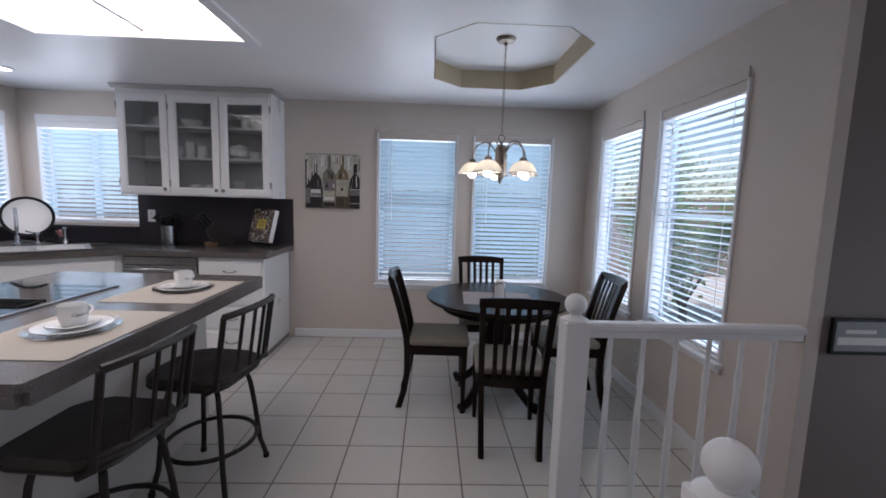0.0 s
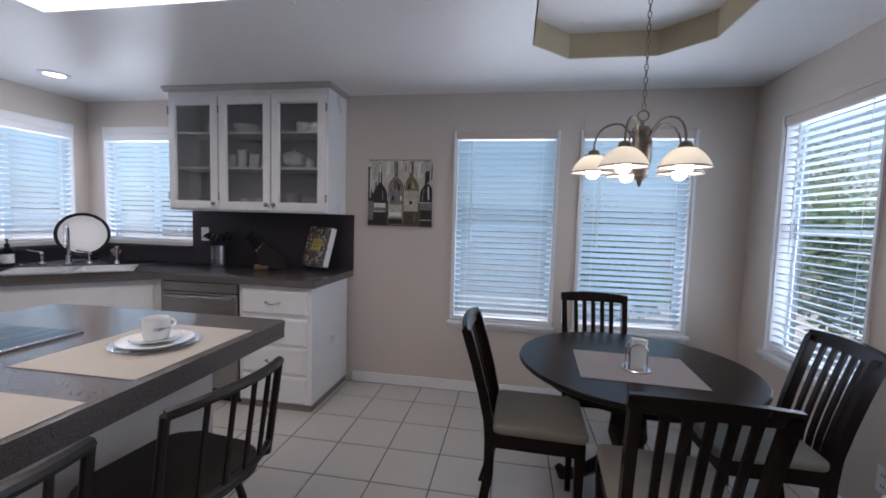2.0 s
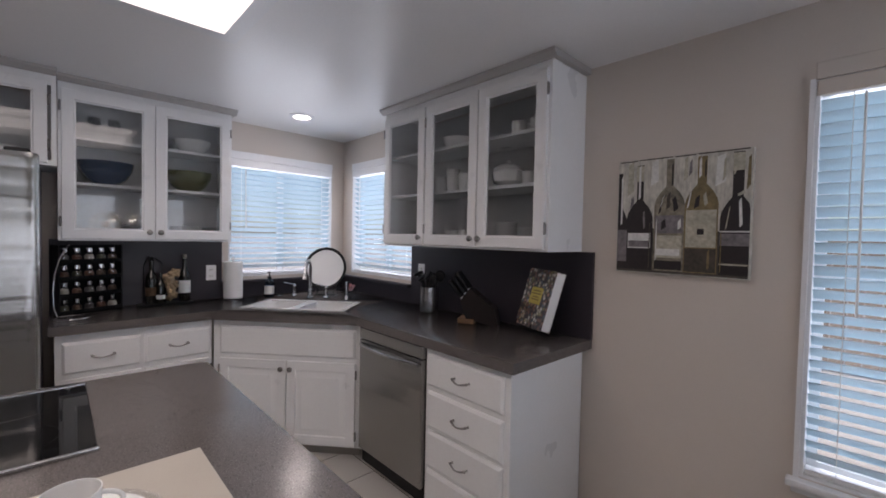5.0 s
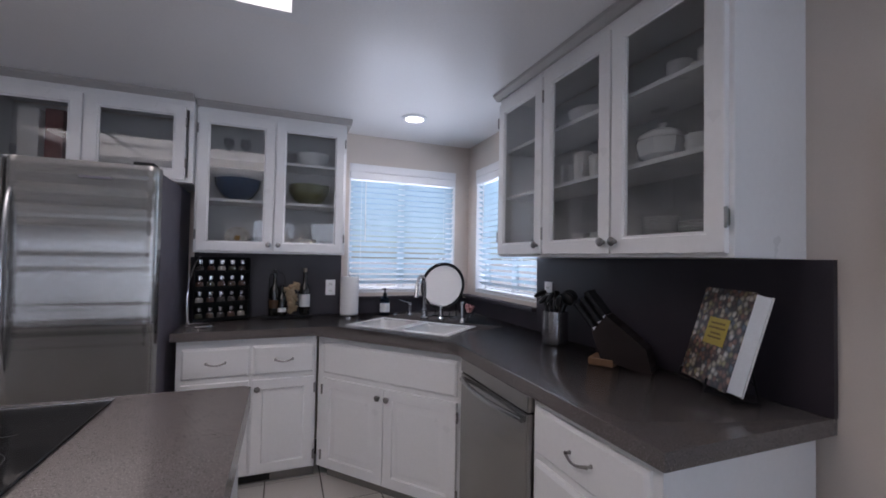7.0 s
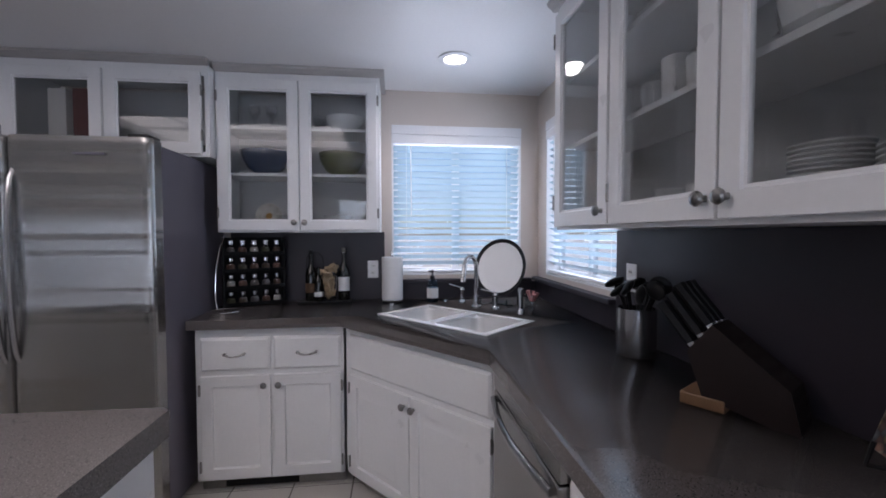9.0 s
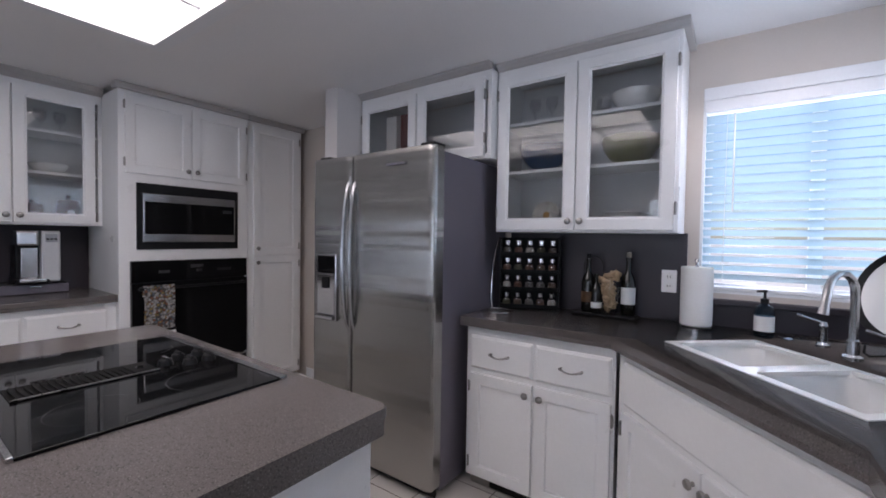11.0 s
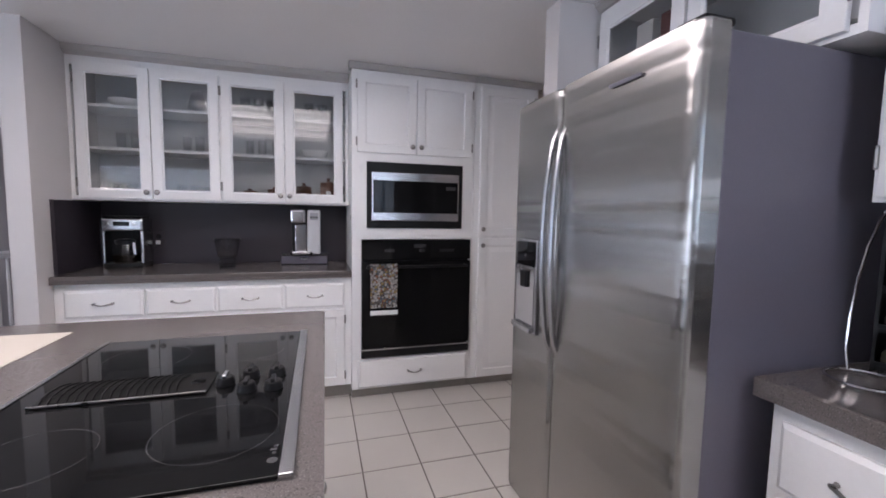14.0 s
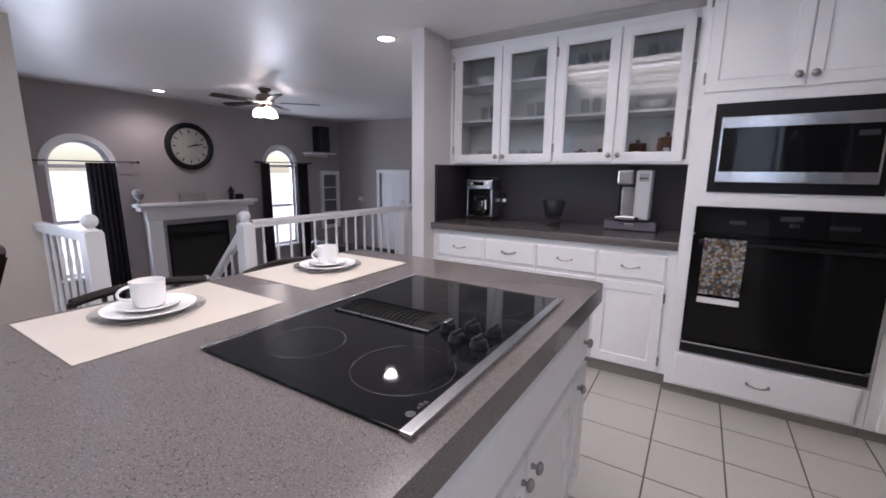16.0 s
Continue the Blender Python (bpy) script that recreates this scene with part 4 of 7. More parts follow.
part("hinge_cap", bx(0.03, 0.12, 0.02, 0.12, FH - 0.0005, FH + 0.022, 0.008), BLACKPL, fr)
part("hinge_cap", bx(FW - 0.12, FW - 0.03, 0.02, 0.12, FH - 0.0005, FH + 0.022, 0.008), BLACKPL, fr)
part("kick_grille", bx(0.02, FW - 0.02, 0.05, 0.07, 0.0, 0.055, 0.003), BLACKPL, fr)
disp = part("dispenser", bx(0.055, 0.235, -0.022, -0.010, 0.835, 1.235, 0.008), STEELV, fr, "ice and water dispenser")
part("recess", bx(0.07, 0.22, -0.0245, -0.0215, 0.875, 1.11, 0.001), CHROME, disp, "polished steel alcove")
part("control_panel", bx(0.07, 0.22, -0.0255, -0.0215, 1.12, 1.222, 0.001), BLACKGL, disp)
part("drip_tray", bx(0.065, 0.225, -0.045, -0.0225, 0.845, 0.868, 0.004), STEELV, disp)
part("paddle", bx(0.12, 0.17, -0.036, -0.0248, 1.03, 1.10, 0.003), BLACKPL, disp)
part("badge", bx(0.62, 0.75, -0.0175, -0.013, FH - 0.083, FH - 0.072, 0.001), GREYPAINT, fr)

# ---- sink, tap and the window corner ----
sink = thing("kitchen_sink", "white double-bowl undermount sink in the corner", "sink", SM @ Matrix.Translation((0, 0, ZT)))


def bowl(x0, x1, y0, y1, depth):
    bm = bmesh.new()
    rings = []
    for ins, z, r in ((0.0, -0.002, 0.05), (0.012, -0.02, 0.05), (0.03, -depth + 0.03, 0.06), (0.06, -depth, 0.05)):
        rings.append([bm.verts.new((x, y, z)) for x, y in rounded(x0 + ins, x1 - ins, y0 + ins, y1 - ins, r)])
    for a, b in zip(rings, rings[1:]):
        for i in range(len(a)):
            j = (i + 1) % len(a)
            bm.faces.new((a[i], b[i], b[j], a[j]))
    bm.faces.new(rings[-1])
    return bm


part("bowl", bowl(-SW / 2 + 0.012, -0.012, 0.012, SD - 0.012, 0.19), PORC, sink)
part("bowl", bowl(0.012, SW / 2 - 0.012, 0.012, SD - 0.012, 0.19), PORC, sink)
bm = bmesh.new()
for r in ((-SW / 2 - 0.004, SW / 2 + 0.004, -0.004, 0.03), (-SW / 2 - 0.004, SW / 2 + 0.004, SD - 0.03, SD + 0.004), (-SW / 2 - 0.004, -SW / 2 + 0.03, 0.03, SD - 0.03), (SW / 2 - 0.03, SW / 2 + 0.004, 0.03, SD - 0.03), (-0.03, 0.03, 0.03, SD - 0.03)):
    box(bm, *r, -0.012, 0.003)
part("rim", bm, PORC, sink)
for x in (-SW / 4, SW / 4):
    part("drain", lathe([(0.001, -0.184), (0.03, -0.184), (0.038, -0.186), (0.04, -0.189)], 20, at=(x, SD / 2, 0), close=False), CHROME, sink)
fc = thing("kitchen_faucet", "tall gooseneck chrome faucet behind the sink", "faucet", pose(-3.42, 5.885, ZT, 0, 0, 45))
part("base", lathe([(0.03, 0), (0.03, 0.012), (0.020, 0.02), (0.018, 0.07), (0.015, 0.075)], 16), STEELV, fc)
part("spout", tube([(0, 0, 0.07), (0, 0, 0.22)] + [(0, -0.06 + 0.06 * math.cos(a), 0.24 + 0.07 * math.sin(a)) for a in (0.3, 0.8, 1.3, 1.8, 2.3, 2.8)] + [(0, -0.128, 0.20), (0, -0.135, 0.165)], [0.013] * 8 + [0.014, 0.017], 10), STEELV, fc)
for name, x, y in (("tap_handle", -3.60, 5.83), ("tap_handle", -3.345, 5.985)):
    th = thing(name, "chrome lever tap handle", "tap", pose(x, y, ZT, 0, 0, 45), "tap handles")
    part("post", lathe([(0.024, 0), (0.024, 0.01), (0.014, 0.02), (0.012, 0.075), (0.016, 0.085), (0.01, 0.10)], 14), STEELV, th)
    part("lever", tube([(0.005, 0, 0.095), (-0.03, -0.02, 0.105), (-0.07, -0.045, 0.118)], [0.006, 0.005, 0.007], 8), STEELV, th)
sp = thing("side_sprayer", "chrome side sprayer beside the sink", "sprayer", pose(-3.20, 6.09, ZT, 0, 0, 45))
part("collar", lathe([(0.025, 0), (0.022, 0.012), (0.014, 0.03)], 14), STEELV, sp)
part("nozzle", lathe([(0.012, 0.03), (0.013, 0.10), (0.018, 0.125), (0.016, 0.14), (0.004, 0.145)], 14), STEELV, sp)
solo("drain_button", lathe([(0.02, 0), (0.02, 0.006), (0.012, 0.012), (0.001, 0.013)], 14), STEELV, "small chrome air-switch button on the worktop", "button", pose(-3.66, 5.73, ZT))

pl = thing("platter", "large round white platter with a black rim on a wire stand", "platter", pose(-3.465, 6.04, ZT, 0, 0, 45))
tilt = Matrix.Translation((0, -0.03, 0.042)) @ pose(0, 0, 0, 76, 0, 0) @ Matrix.Translation((0, 0.195, 0)) @ Matrix.Diagonal((0.86, 0.86, 0.86, 1))
part("dish", lathe([(0.001, 0.004), (0.13, 0.004), (0.15, 0.008), (0.182, 0.016), (0.182, 0.022), (0.15, 0.014), (0.13, 0.010), (0.001, 0.010)], 40, close=False), PORC, pl, at=tilt)
part("rim", lathe([(0.180, 0.012), (0.196, 0.018), (0.207, 0.026), (0.207, 0.031), (0.194, 0.026), (0.180, 0.022)], 40, close=False), BLACKPL, pl, "black glazed rim", at=tilt)
bm = bmesh.new()
for x in (-0.09, 0.09):
    tube([(x, -0.07, 0.05), (x, -0.075, 0.02), (x, -0.05, 0.006), (x, 0.06, 0.006), (x * 0.8, 0.10, 0.10), (x * 0.6, 0.11, 0.2)], 0.004, 6, bm)
tube([(-0.09, 0.02, 0.006), (0.09, 0.02, 0.006)], 0.004, 6, bm)
part("wire_stand", bm, BLACKPL, pl, "black scrolled wire stand")

sb = thing("soap_bottle", "clear blue soap bottle with a black pump", "bottle", pose(-3.65, 5.645, ZT))
part("bottle", lathe([(0.033, 0.001), (0.036, 0.01), (0.036, 0.115), (0.030, 0.135), (0.013, 0.145), (0.013, 0.155)], 20), clear("soap_liquid", (0.55, 0.72, 0.85), weight=0.8), sb)
part("label", lathe([(0.0368, 0.03), (0.0368, 0.095)], 20, close=False), PAPER, sb, "pale paper label")
bm = lathe([(0.015, 0.150), (0.016, 0.17), (0.006, 0.172), (0.005, 0.195), (0.009, 0.197), (0.009, 0.208)], 12)
tube([(0, 0, 0.203), (0.028, -0.028, 0.202)], 0.005, 6, bm)
part("pump", bm, BLACKPL, sb, "black pump head")
pt = thing("paper_towel_roll", "white paper towel roll on an upright holder", "paper towel", pose(-3.705, 5.387, ZT))
part("holder", lathe([(0.075, 0), (0.075, 0.008), (0.008, 0.012), (0.007, 0.31), (0.011, 0.318), (0.008, 0.33)], 20), CHROME, pt, "chrome holder")
part("roll", lathe([(0.012, 0.014), (0.066, 0.014), (0.068, 0.02), (0.068, 0.286), (0.066, 0.292), (0.012, 0.292)], 28), PAPER, pt)
pot = thing("small_pot", "small glass pot of pink and green sponges", "pot", pose(-3.33, 6.20, ZT))
part("jar", lathe([(0.035, 0.0), (0.042, 0.01), (0.045, 0.085), (0.040, 0.085), (0.037, 0.012), (0.001, 0.012)], 18, close=False), DRINK, pot)
bm = bmesh.new()
for i in range(5):
    a = i * 1.3
    tube([(0.01 * math.cos(a), 0.01 * math.sin(a), 0.05), (0.032 * math.cos(a), 0.032 * math.sin(a), 0.092 + 0.005 * i)], [0.008, 0.011], 6, bm)
part("brush", bm, mat("pink_sponge", (0.48, 0.20, 0.19), 0.8, vary=0.5, scale=40), pot, "pink scrubbing brush")


def outlet(m, label, plate=TRIM, face=PORC):
    o = thing("wall_outlet", label, "outlet", m, "outlets")
    part("plate", bx(-0.035, 0.035, -0.006, 0, -0.058, 0.058, 0.002), plate, o)
    for z in (-0.024, 0.024):
        s = part("socket", lathe([(0.017, 0.0055), (0.017, 0.0085), (0.001, 0.0085)], 14, at=(0, 0, z), axis="y", close=False), face, o)
        part("slot", bx(-0.008, -0.005, -0.0095, -0.0083, z - 0.006, z + 0.006), BLACKPL, s)
        part("slot", bx(0.005, 0.008, -0.0095, -0.0083, z - 0.006, z + 0.006), BLACKPL, s)


outlet(pose(WX + 0.0205, 5.258, 1.135, 0, 0, 90), "white double power outlet on the backsplash")
outlet(pose(-2.625, NY - 0.0205, 1.185), "white double power outlet beside the crock")
outlet(pose(-1.02, SY + 0.0205, 1.11, 0, 0, 180), "dark power outlet with a small grey plug", SPLASH, BLACKPL)
pl = thing("power_plug", "small pale grey plug in the dark outlet", "plug", pose(-1.02, SY + 0.0295, 1.09, 0, 0, 180))
part("body", bx(-0.012, 0.012, -0.028, 0.0, -0.014, 0.014, 0.004), PAPER, pl)
part("cord", tube([(0, -0.026, -0.006), (-0.02, -0.035, -0.06), (-0.06, -0.012, -0.12), (-0.08, -0.006, -0.165)], 0.003, 6), BLACKPL, pl)
outlet(pose(EX - 0.001, 5.2, 0.30, 0, 0, -90), "white double power outlet low on the wall")

# ---- things on the worktop ----
cr = thing("utensil_crock", "steel crock holding black cooking utensils", "crock", pose(-2.40, 6.27, ZT))
part("pot", lathe([(0.001, 0.001), (0.064, 0.001), (0.067, 0.006), (0.067, 0.172), (0.063, 0.172), (0.063, 0.012), (0.001, 0.012)], 28, close=False), STEELV, cr)
for i, (a, l, k) in enumerate(((20, 0.07, 0), (60, 0.09, 1), (100, 0.06, 0), (140, 0.08, 0), (185, 0.07, 2), (220, 0.09, 1), (265, 0.06, 0), (300, 0.08, 0), (335, 0.05, 1))):
    dx, dy = math.cos(radians(a)), math.sin(radians(a))
    tip = Vector((dx * (0.045 + 0.5 * l), dy * (0.045 + 0.3 * l), 0.19 + l * 0.75))
    bm = tube([(dx * 0.01, dy * 0.01, 0.03), (dx * 0.035, dy * 0.035, 0.16), tip], [0.005, 0.006, 0.008], 6)
    bmesh.ops.create_uvsphere(bm, u_segments=10, v_segments=6, radius=0.040, matrix=Matrix.Translation(tip) @ pose(0, 0, 0, 20 * i, 30, a) @ Matrix.Diagonal((1, 0.35, 0.8, 1)))
    part("utensil", bm, STEELV if k == 2 else BLACKPL, cr)

kb = thing("knife_block", "dark wood knife block full of black-handled knives", "knife block", pose(-1.935, 6.240, ZT, 0, 0, -58) @ Matrix.Diagonal((1.02, 1.02, 1.02, 1)))
bm = bmesh.new()
prof = [(-0.05, 0.03), (0.09, 0.0), (0.14, 0.0), (0.12, 0.09), (-0.03, 0.21), (-0.085, 0.135)]
lo, hi = [bm.verts.new((-0.055, y, z)) for y, z in prof], [bm.verts.new((0.055, y, z)) for y, z in prof]
bm.faces.new(lo), bm.faces.new(hi[::-1])
for i in range(6):
    bm.faces.new((lo[i], hi[i], hi[(i + 1) % 6], lo[(i + 1) % 6]))
part("block", bm, WOODBLOCK, kb)
part("foot", bx(-0.058, 0.058, -0.10, 0.0, 0.001, 0.032, 0.004), mat("brown_wood", (0.16, 0.085, 0.042), 0.45, vary=0.2, scale=6, fine=50, stretch=(1, 6, 1)), kb, "brown wood foot")
for r in range(3):
    for c in range(3):
        o = Vector((-0.036 + 0.036 * c, -0.085 + 0.02 * r + 0.01, 0.145 + 0.026 * r))
        d = Vector((0, -0.62, 0.78))
        bm = tube([o, o + d * 0.03, o + d * 0.10, o + d * 0.13], [0.009, 0.011, 0.010, 0.012], 6, flat=1.4)
        kh = part("knife_handle", bm, BLACKPL, kb, "black knife handle")
        part("bolster", tube([o - d * 0.006, o + d * 0.012], 0.0112, 6, flat=1.4), STEELV, kh, "steel bolster")

bk = thing("cookbook", "cookbook with a pebble-like cover on a wire stand", "book", pose(-1.520, 6.265, ZT, 0, 0, -24) @ Matrix.Diagonal((1.06, 1.06, 1.06, 1)))
COVER = blotched("cookbook_cover", ((0.05, 0.03, 0.03), (0.42, 0.36, 0.27), (0.11, 0.06, 0.05), (0.55, 0.50, 0.44), (0.20, 0.09, 0.06), (0.30, 0.25, 0.12), (0.10, 0.12, 0.14), (0.33, 0.18, 0.13)), 60, 0.3, 0.78, 0.10)
bt = Matrix.Translation((0, -0.05, 0.045)) @ pose(0, 0, 0, -17, 0, 0)
cov = part("cover", bx(-0.12, 0.12, -0.003, 0.0, 0, 0.30, 0.001), COVER, bk, "cover printed with pebbles", at=bt)
part("title_panel", bx(-0.05, 0.05, -0.0042, -0.0032, 0.12, 0.205), mat("yellow_label", (0.50, 0.38, 0.07), 0.5, vary=0.1), cov, "yellow title panel")
for i, (z, l) in enumerate(((0.185, 0.035), (0.170, 0.040), (0.153, 0.025), (0.140, 0.032))):
    part("title_bar", bx(-l, l, -0.0050, -0.0043, z, z + 0.006), mat("title_ink", (0.20, 0.13, 0.03), 0.6), cov)
part("page_block", bx(-0.118, 0.116, 0.0005, 0.046, 0.004, 0.296, 0.002), PAPER, bk, at=bt)
part("cover", bx(-0.12, 0.12, 0.0465, 0.0495, 0, 0.30, 0.001), PAPER, bk, "white back cover", at=bt)
bm = bmesh.new()
for x in (-0.07, 0.07):
    tube([(x, -0.075, 0.075), (x, -0.085, 0.035), (x, -0.03, 0.028), (x, 0.0, 0.005), (x, 0.075, 0.005), (x, 0.05, 0.12), (x, 0.045, 0.2)], 0.004, 6, bm)
tube([(-0.07, 0.06, 0.06), (0.07, 0.06, 0.06)], 0.004, 6, bm)
part("stand", bm, BLACKPL, bk, "black wire stand")

RACKB = mat("black_rack_paint", (0.007, 0.007, 0.008), 0.6, vary=0.15, scale=20)
RACKB.node_tree.nodes["Principled BSDF"].inputs["Specular IOR Level"].default_value = 0.2
rk = thing("spice_rack", "black spice rack with twenty capped glass jars", "spice rack", pose(-3.576, 4.395, ZT, 0, 0, 116))
part("back_board", bx(0, 0.348, 0.070, 0.082, 0.0, 0.42), RACKB, rk)
part("side_board", bx(0, 0.008, 0, 0.0698, 0, 0.42), BLACKPL, rk)
part("side_board", bx(0.340, 0.348, 0, 0.0698, 0, 0.42), BLACKPL, rk)
for i in range(4):
    part("shelf", bx(0.0082, 0.3398, 0.0, 0.0698, 0.004 + 0.103 * i, 0.014 + 0.103 * i), RACKB, rk)
    part("shelf_lip", bx(0.0082, 0.3398, 0.0, 0.006, 0.0142 + 0.103 * i, 0.026 + 0.103 * i), RACKB, rk)
SPICE = [mat("spice_%s" % n, c, 0.8, vary=0.3, scale=90) for n, c in (("green", (0.06, 0.06, 0.035)), ("red", (0.09, 0.04, 0.025)), ("brown", (0.08, 0.05, 0.033)), ("pale", (0.36, 0.33, 0.28)), ("grey", (0.09, 0.082, 0.075)))]
JAR = mesh_of(lathe([(0.022, 0.0), (0.0255, 0.006), (0.0265, 0.03), (0.019, 0.05), (0.015, 0.054)], 12), DRINK, "jar")
LID = mesh_of(lathe([(0.0165, 0.052), (0.0175, 0.054), (0.0175, 0.076), (0.015, 0.079), (0.001, 0.079)], 12, close=False), CHROME, "lid")
FILL = [mesh_of(lathe([(0.021, 0.002), (0.0235, 0.008), (0.0235, 0.028), (0.018, 0.038)], 10), s, "spice") for s in SPICE]
for i in range(4):
    for j in range(5):
        jar = part("jar", JAR, None, rk, at=(0.042 + 0.066 * j, 0.034, 0.0145 + 0.103 * i))
        part("lid", LID, None, jar, "shiny cap")
        part("spice", FILL[(i * 3 + j * 2 + (i * j) % 3) % 5], None, jar)
ho = thing("towel_hoop_stand", "thin chrome hoop stand on a ring base", "stand", pose(-3.455, 4.452, ZT))
part("ring", tube(arc((0, 0, 0.006), 0.078, 0, 352, 44), 0.0042, 6, closed=True), CHROME, ho)
part("stem", tube([(-0.045, -0.063, 0.006), (-0.058, -0.078, 0.06), (-0.070, -0.082, 0.15), (-0.072, -0.075, 0.25), (-0.062, -0.055, 0.34), (-0.045, -0.03, 0.40), (-0.03, -0.012, 0.425)], 0.0042, 6), CHROME, ho)

bt = thing("bottle_tray", "dark tray holding bottles and a jar of corks", "tray", pose(-3.745, 4.955, ZT))
part("tray", bx(-0.05, 0.062, -0.165, 0.165, 0.0005, 0.012, 0.003), BLACKPL, bt)
bm = tube([(-0.035, -0.125, 0.012), (-0.035, -0.125, 0.25)] + arc((-0.035, -0.0725, 0.27), 0.0525, 180, 0, 10, "yz") + [(-0.035, -0.02, 0.25), (-0.035, -0.02, 0.012)], 0.003, 6)
part("handle", bm, BLACKPL, bt)
BOTTLE = [(0.001, 0.0), (0.034, 0.0), (0.036, 0.006), (0.036, 0.165), (0.030, 0.195), (0.014, 0.222), (0.0125, 0.285), (0.015, 0.287), (0.015, 0.298), (0.001, 0.298)]
DARKGL = mat("dark_bottle_glass", (0.010, 0.010, 0.008), 0.08, vary=0.1, rvar=0.02)
for y, h, lab in ((4.868, 1.0, 0), (5.072, 1.04, 1)):
    b = thing("wine_bottle", "dark glass wine bottle with a pale label" if lab else "dark glass bottle with an amber label", "bottle", pose(-3.755 if lab else -3.735, y, ZT + 0.0125))
    part("glass", lathe([(r, z * h) for r, z in BOTTLE], 20, close=False), DARKGL, b)
    part("label", lathe([(0.0366, 0.06), (0.0366, 0.15)] if lab else [(0.0366, 0.055), (0.0366, 0.115)], 20, close=False), PAPER if lab else mat("amber_label", (0.07, 0.035, 0.014), 0.6, vary=0.6, scale=34), b, "paper label")
    part("cork", lathe([(0.0128, 0.298 * h), (0.013, 0.325 * h), (0.001, 0.326 * h)], 12), mat("cork_top", (0.30, 0.27, 0.22), 0.8) if lab else BLACKPL, b)
b = thing("oil_bottle", "small dark oil bottle with a silver neck", "bottle", pose(-3.712, 4.918, ZT + 0.0125))
part("glass", lathe([(r * 0.75, z * 0.72) for r, z in BOTTLE], 16, close=False), DARKGL, b)
part("label", lathe([(0.0276, 0.03), (0.0276, 0.06)], 16, close=False), PAPER, b)
cj = thing("cork_jar", "clear glass jar overflowing with wine corks", "jar", pose(-3.725, 4.985, ZT + 0.0125))
part("jar", lathe([(0.001, 0.001), (0.036, 0.001), (0.041, 0.01), (0.050, 0.15), (0.056, 0.19), (0.053, 0.19), (0.047, 0.15), (0.038, 0.012), (0.001, 0.012)], 20, close=False), DRINK, cj)
CORK = mesh_of(lathe([(0.010, -0.02), (0.011, -0.017), (0.011, 0.017), (0.010, 0.02)], 8), mat("cork", (0.46, 0.33, 0.20), 0.85, vary=0.25, scale=60, rnd=0.3), "cork")
rng = random.Random(5)
for i in range(60):
    z = 0.03 + 0.20 * i / 60
    r = (0.014 + (0.022 if z < 0.18 else 0.045) * min(1, z / 0.15)) * rng.uniform(0.3, 1)
    a = rng.uniform(0, 6.28)
    part("cork", CORK, None, cj, at=pose(r * math.cos(a), r * math.sin(a), z, rng.uniform(0, 180), rng.uniform(0, 180), 0))

# oven wall worktop
cm = thing("coffee_maker", "black and steel drip coffee maker with a glass carafe", "coffee maker", pose(-0.868, 1.80, ZT, 0, 0, 180) @ Matrix.Diagonal((1.3, 1, 1, 1)))
part("base", bx(-0.09, 0.09, -0.005, 0.17, 0.0, 0.03, 0.006), BLACKPL, cm)
part("tower", bx(-0.09, 0.09, 0.10, 0.17, 0.03, 0.25, 0.006), BLACKPL, cm)
part("side", bx(-0.096, -0.078, 0.0, 0.17, 0.03, 0.25, 0.004), STEELV, cm, "steel side post")
part("side", bx(0.078, 0.096, 0.0, 0.17, 0.03, 0.25, 0.004), STEELV, cm, "steel side post")
part("head", bx(-0.096, 0.096, -0.012, 0.17, 0.25, 0.335, 0.012), STEELV, cm, "steel brewing head")
part("lid", bx(-0.085, 0.085, 0.0, 0.165, 0.335, 0.352, 0.008), BLACKPL, cm)
part("display", bx(-0.035, 0.035, -0.015, -0.011, 0.285, 0.315), BLACKGL, cm)
for x in (-0.06, 0.06):
    part("dial", lathe([(0.012, 0.011), (0.012, 0.02), (0.001, 0.021)], 14, at=(x, 0, 0.30), axis="y"), CHROME, cm)
car = part("carafe", lathe([(0.05, 0.031), (0.062, 0.05), (0.064, 0.10), (0.045, 0.15), (0.04, 0.165)], 20, at=(0, 0.04, 0)), DRINK, cm)
part("coffee", lathe([(0.048, 0.033), (0.058, 0.05), (0.06, 0.085), (0.001, 0.085)], 20, at=(0, 0.04, 0), close=False), mat("coffee", (0.012, 0.007, 0.004), 0.1), car)
part("band", lathe([(0.042, 0.160), (0.046, 0.163), (0.046, 0.185), (0.03, 0.195)], 20, at=(0, 0.04, 0)), BLACKPL, car)
part("handle", tube([(0.035, 0.0, 0.175), (0.06, -0.035, 0.17), (0.065, -0.04, 0.10), (0.045, -0.015, 0.07)], 0.008, 8), STEELV, car)

kg = thing("pod_coffee_machine", "silver pod coffee machine with a water tank", "coffee machine", pose(-2.05, 1.84, ZT + 0.072, 0, 0, 180))
part("base", bx(-0.11, 0.05, -0.02, 0.20, 0.0, 0.03, 0.01), BLACKPL, kg)
part("drip_tray", bx(-0.095, 0.03, -0.035, 0.05, 0.012, 0.034, 0.004), STEELV, kg)
part("tower", bx(-0.10, 0.04, 0.06, 0.20, 0.03, 0.25, 0.01), BLACKPL, kg)
part("back_plate", bx(-0.075, 0.005, 0.045, 0.062, 0.034, 0.235, 0.004), STEELV, kg)
part("brew_head", bx(-0.105, 0.0, -0.02, 0.18, 0.245, 0.345, 0.015), STEELV, kg, "silver brew head")
part("control_panel", bx(0.012, 0.108, 0.0, 0.18, 0.01, 0.345, 0.012), mat("silver_plastic", (0.55, 0.56, 0.58), 0.35, vary=0.05), kg, "silver side tower")
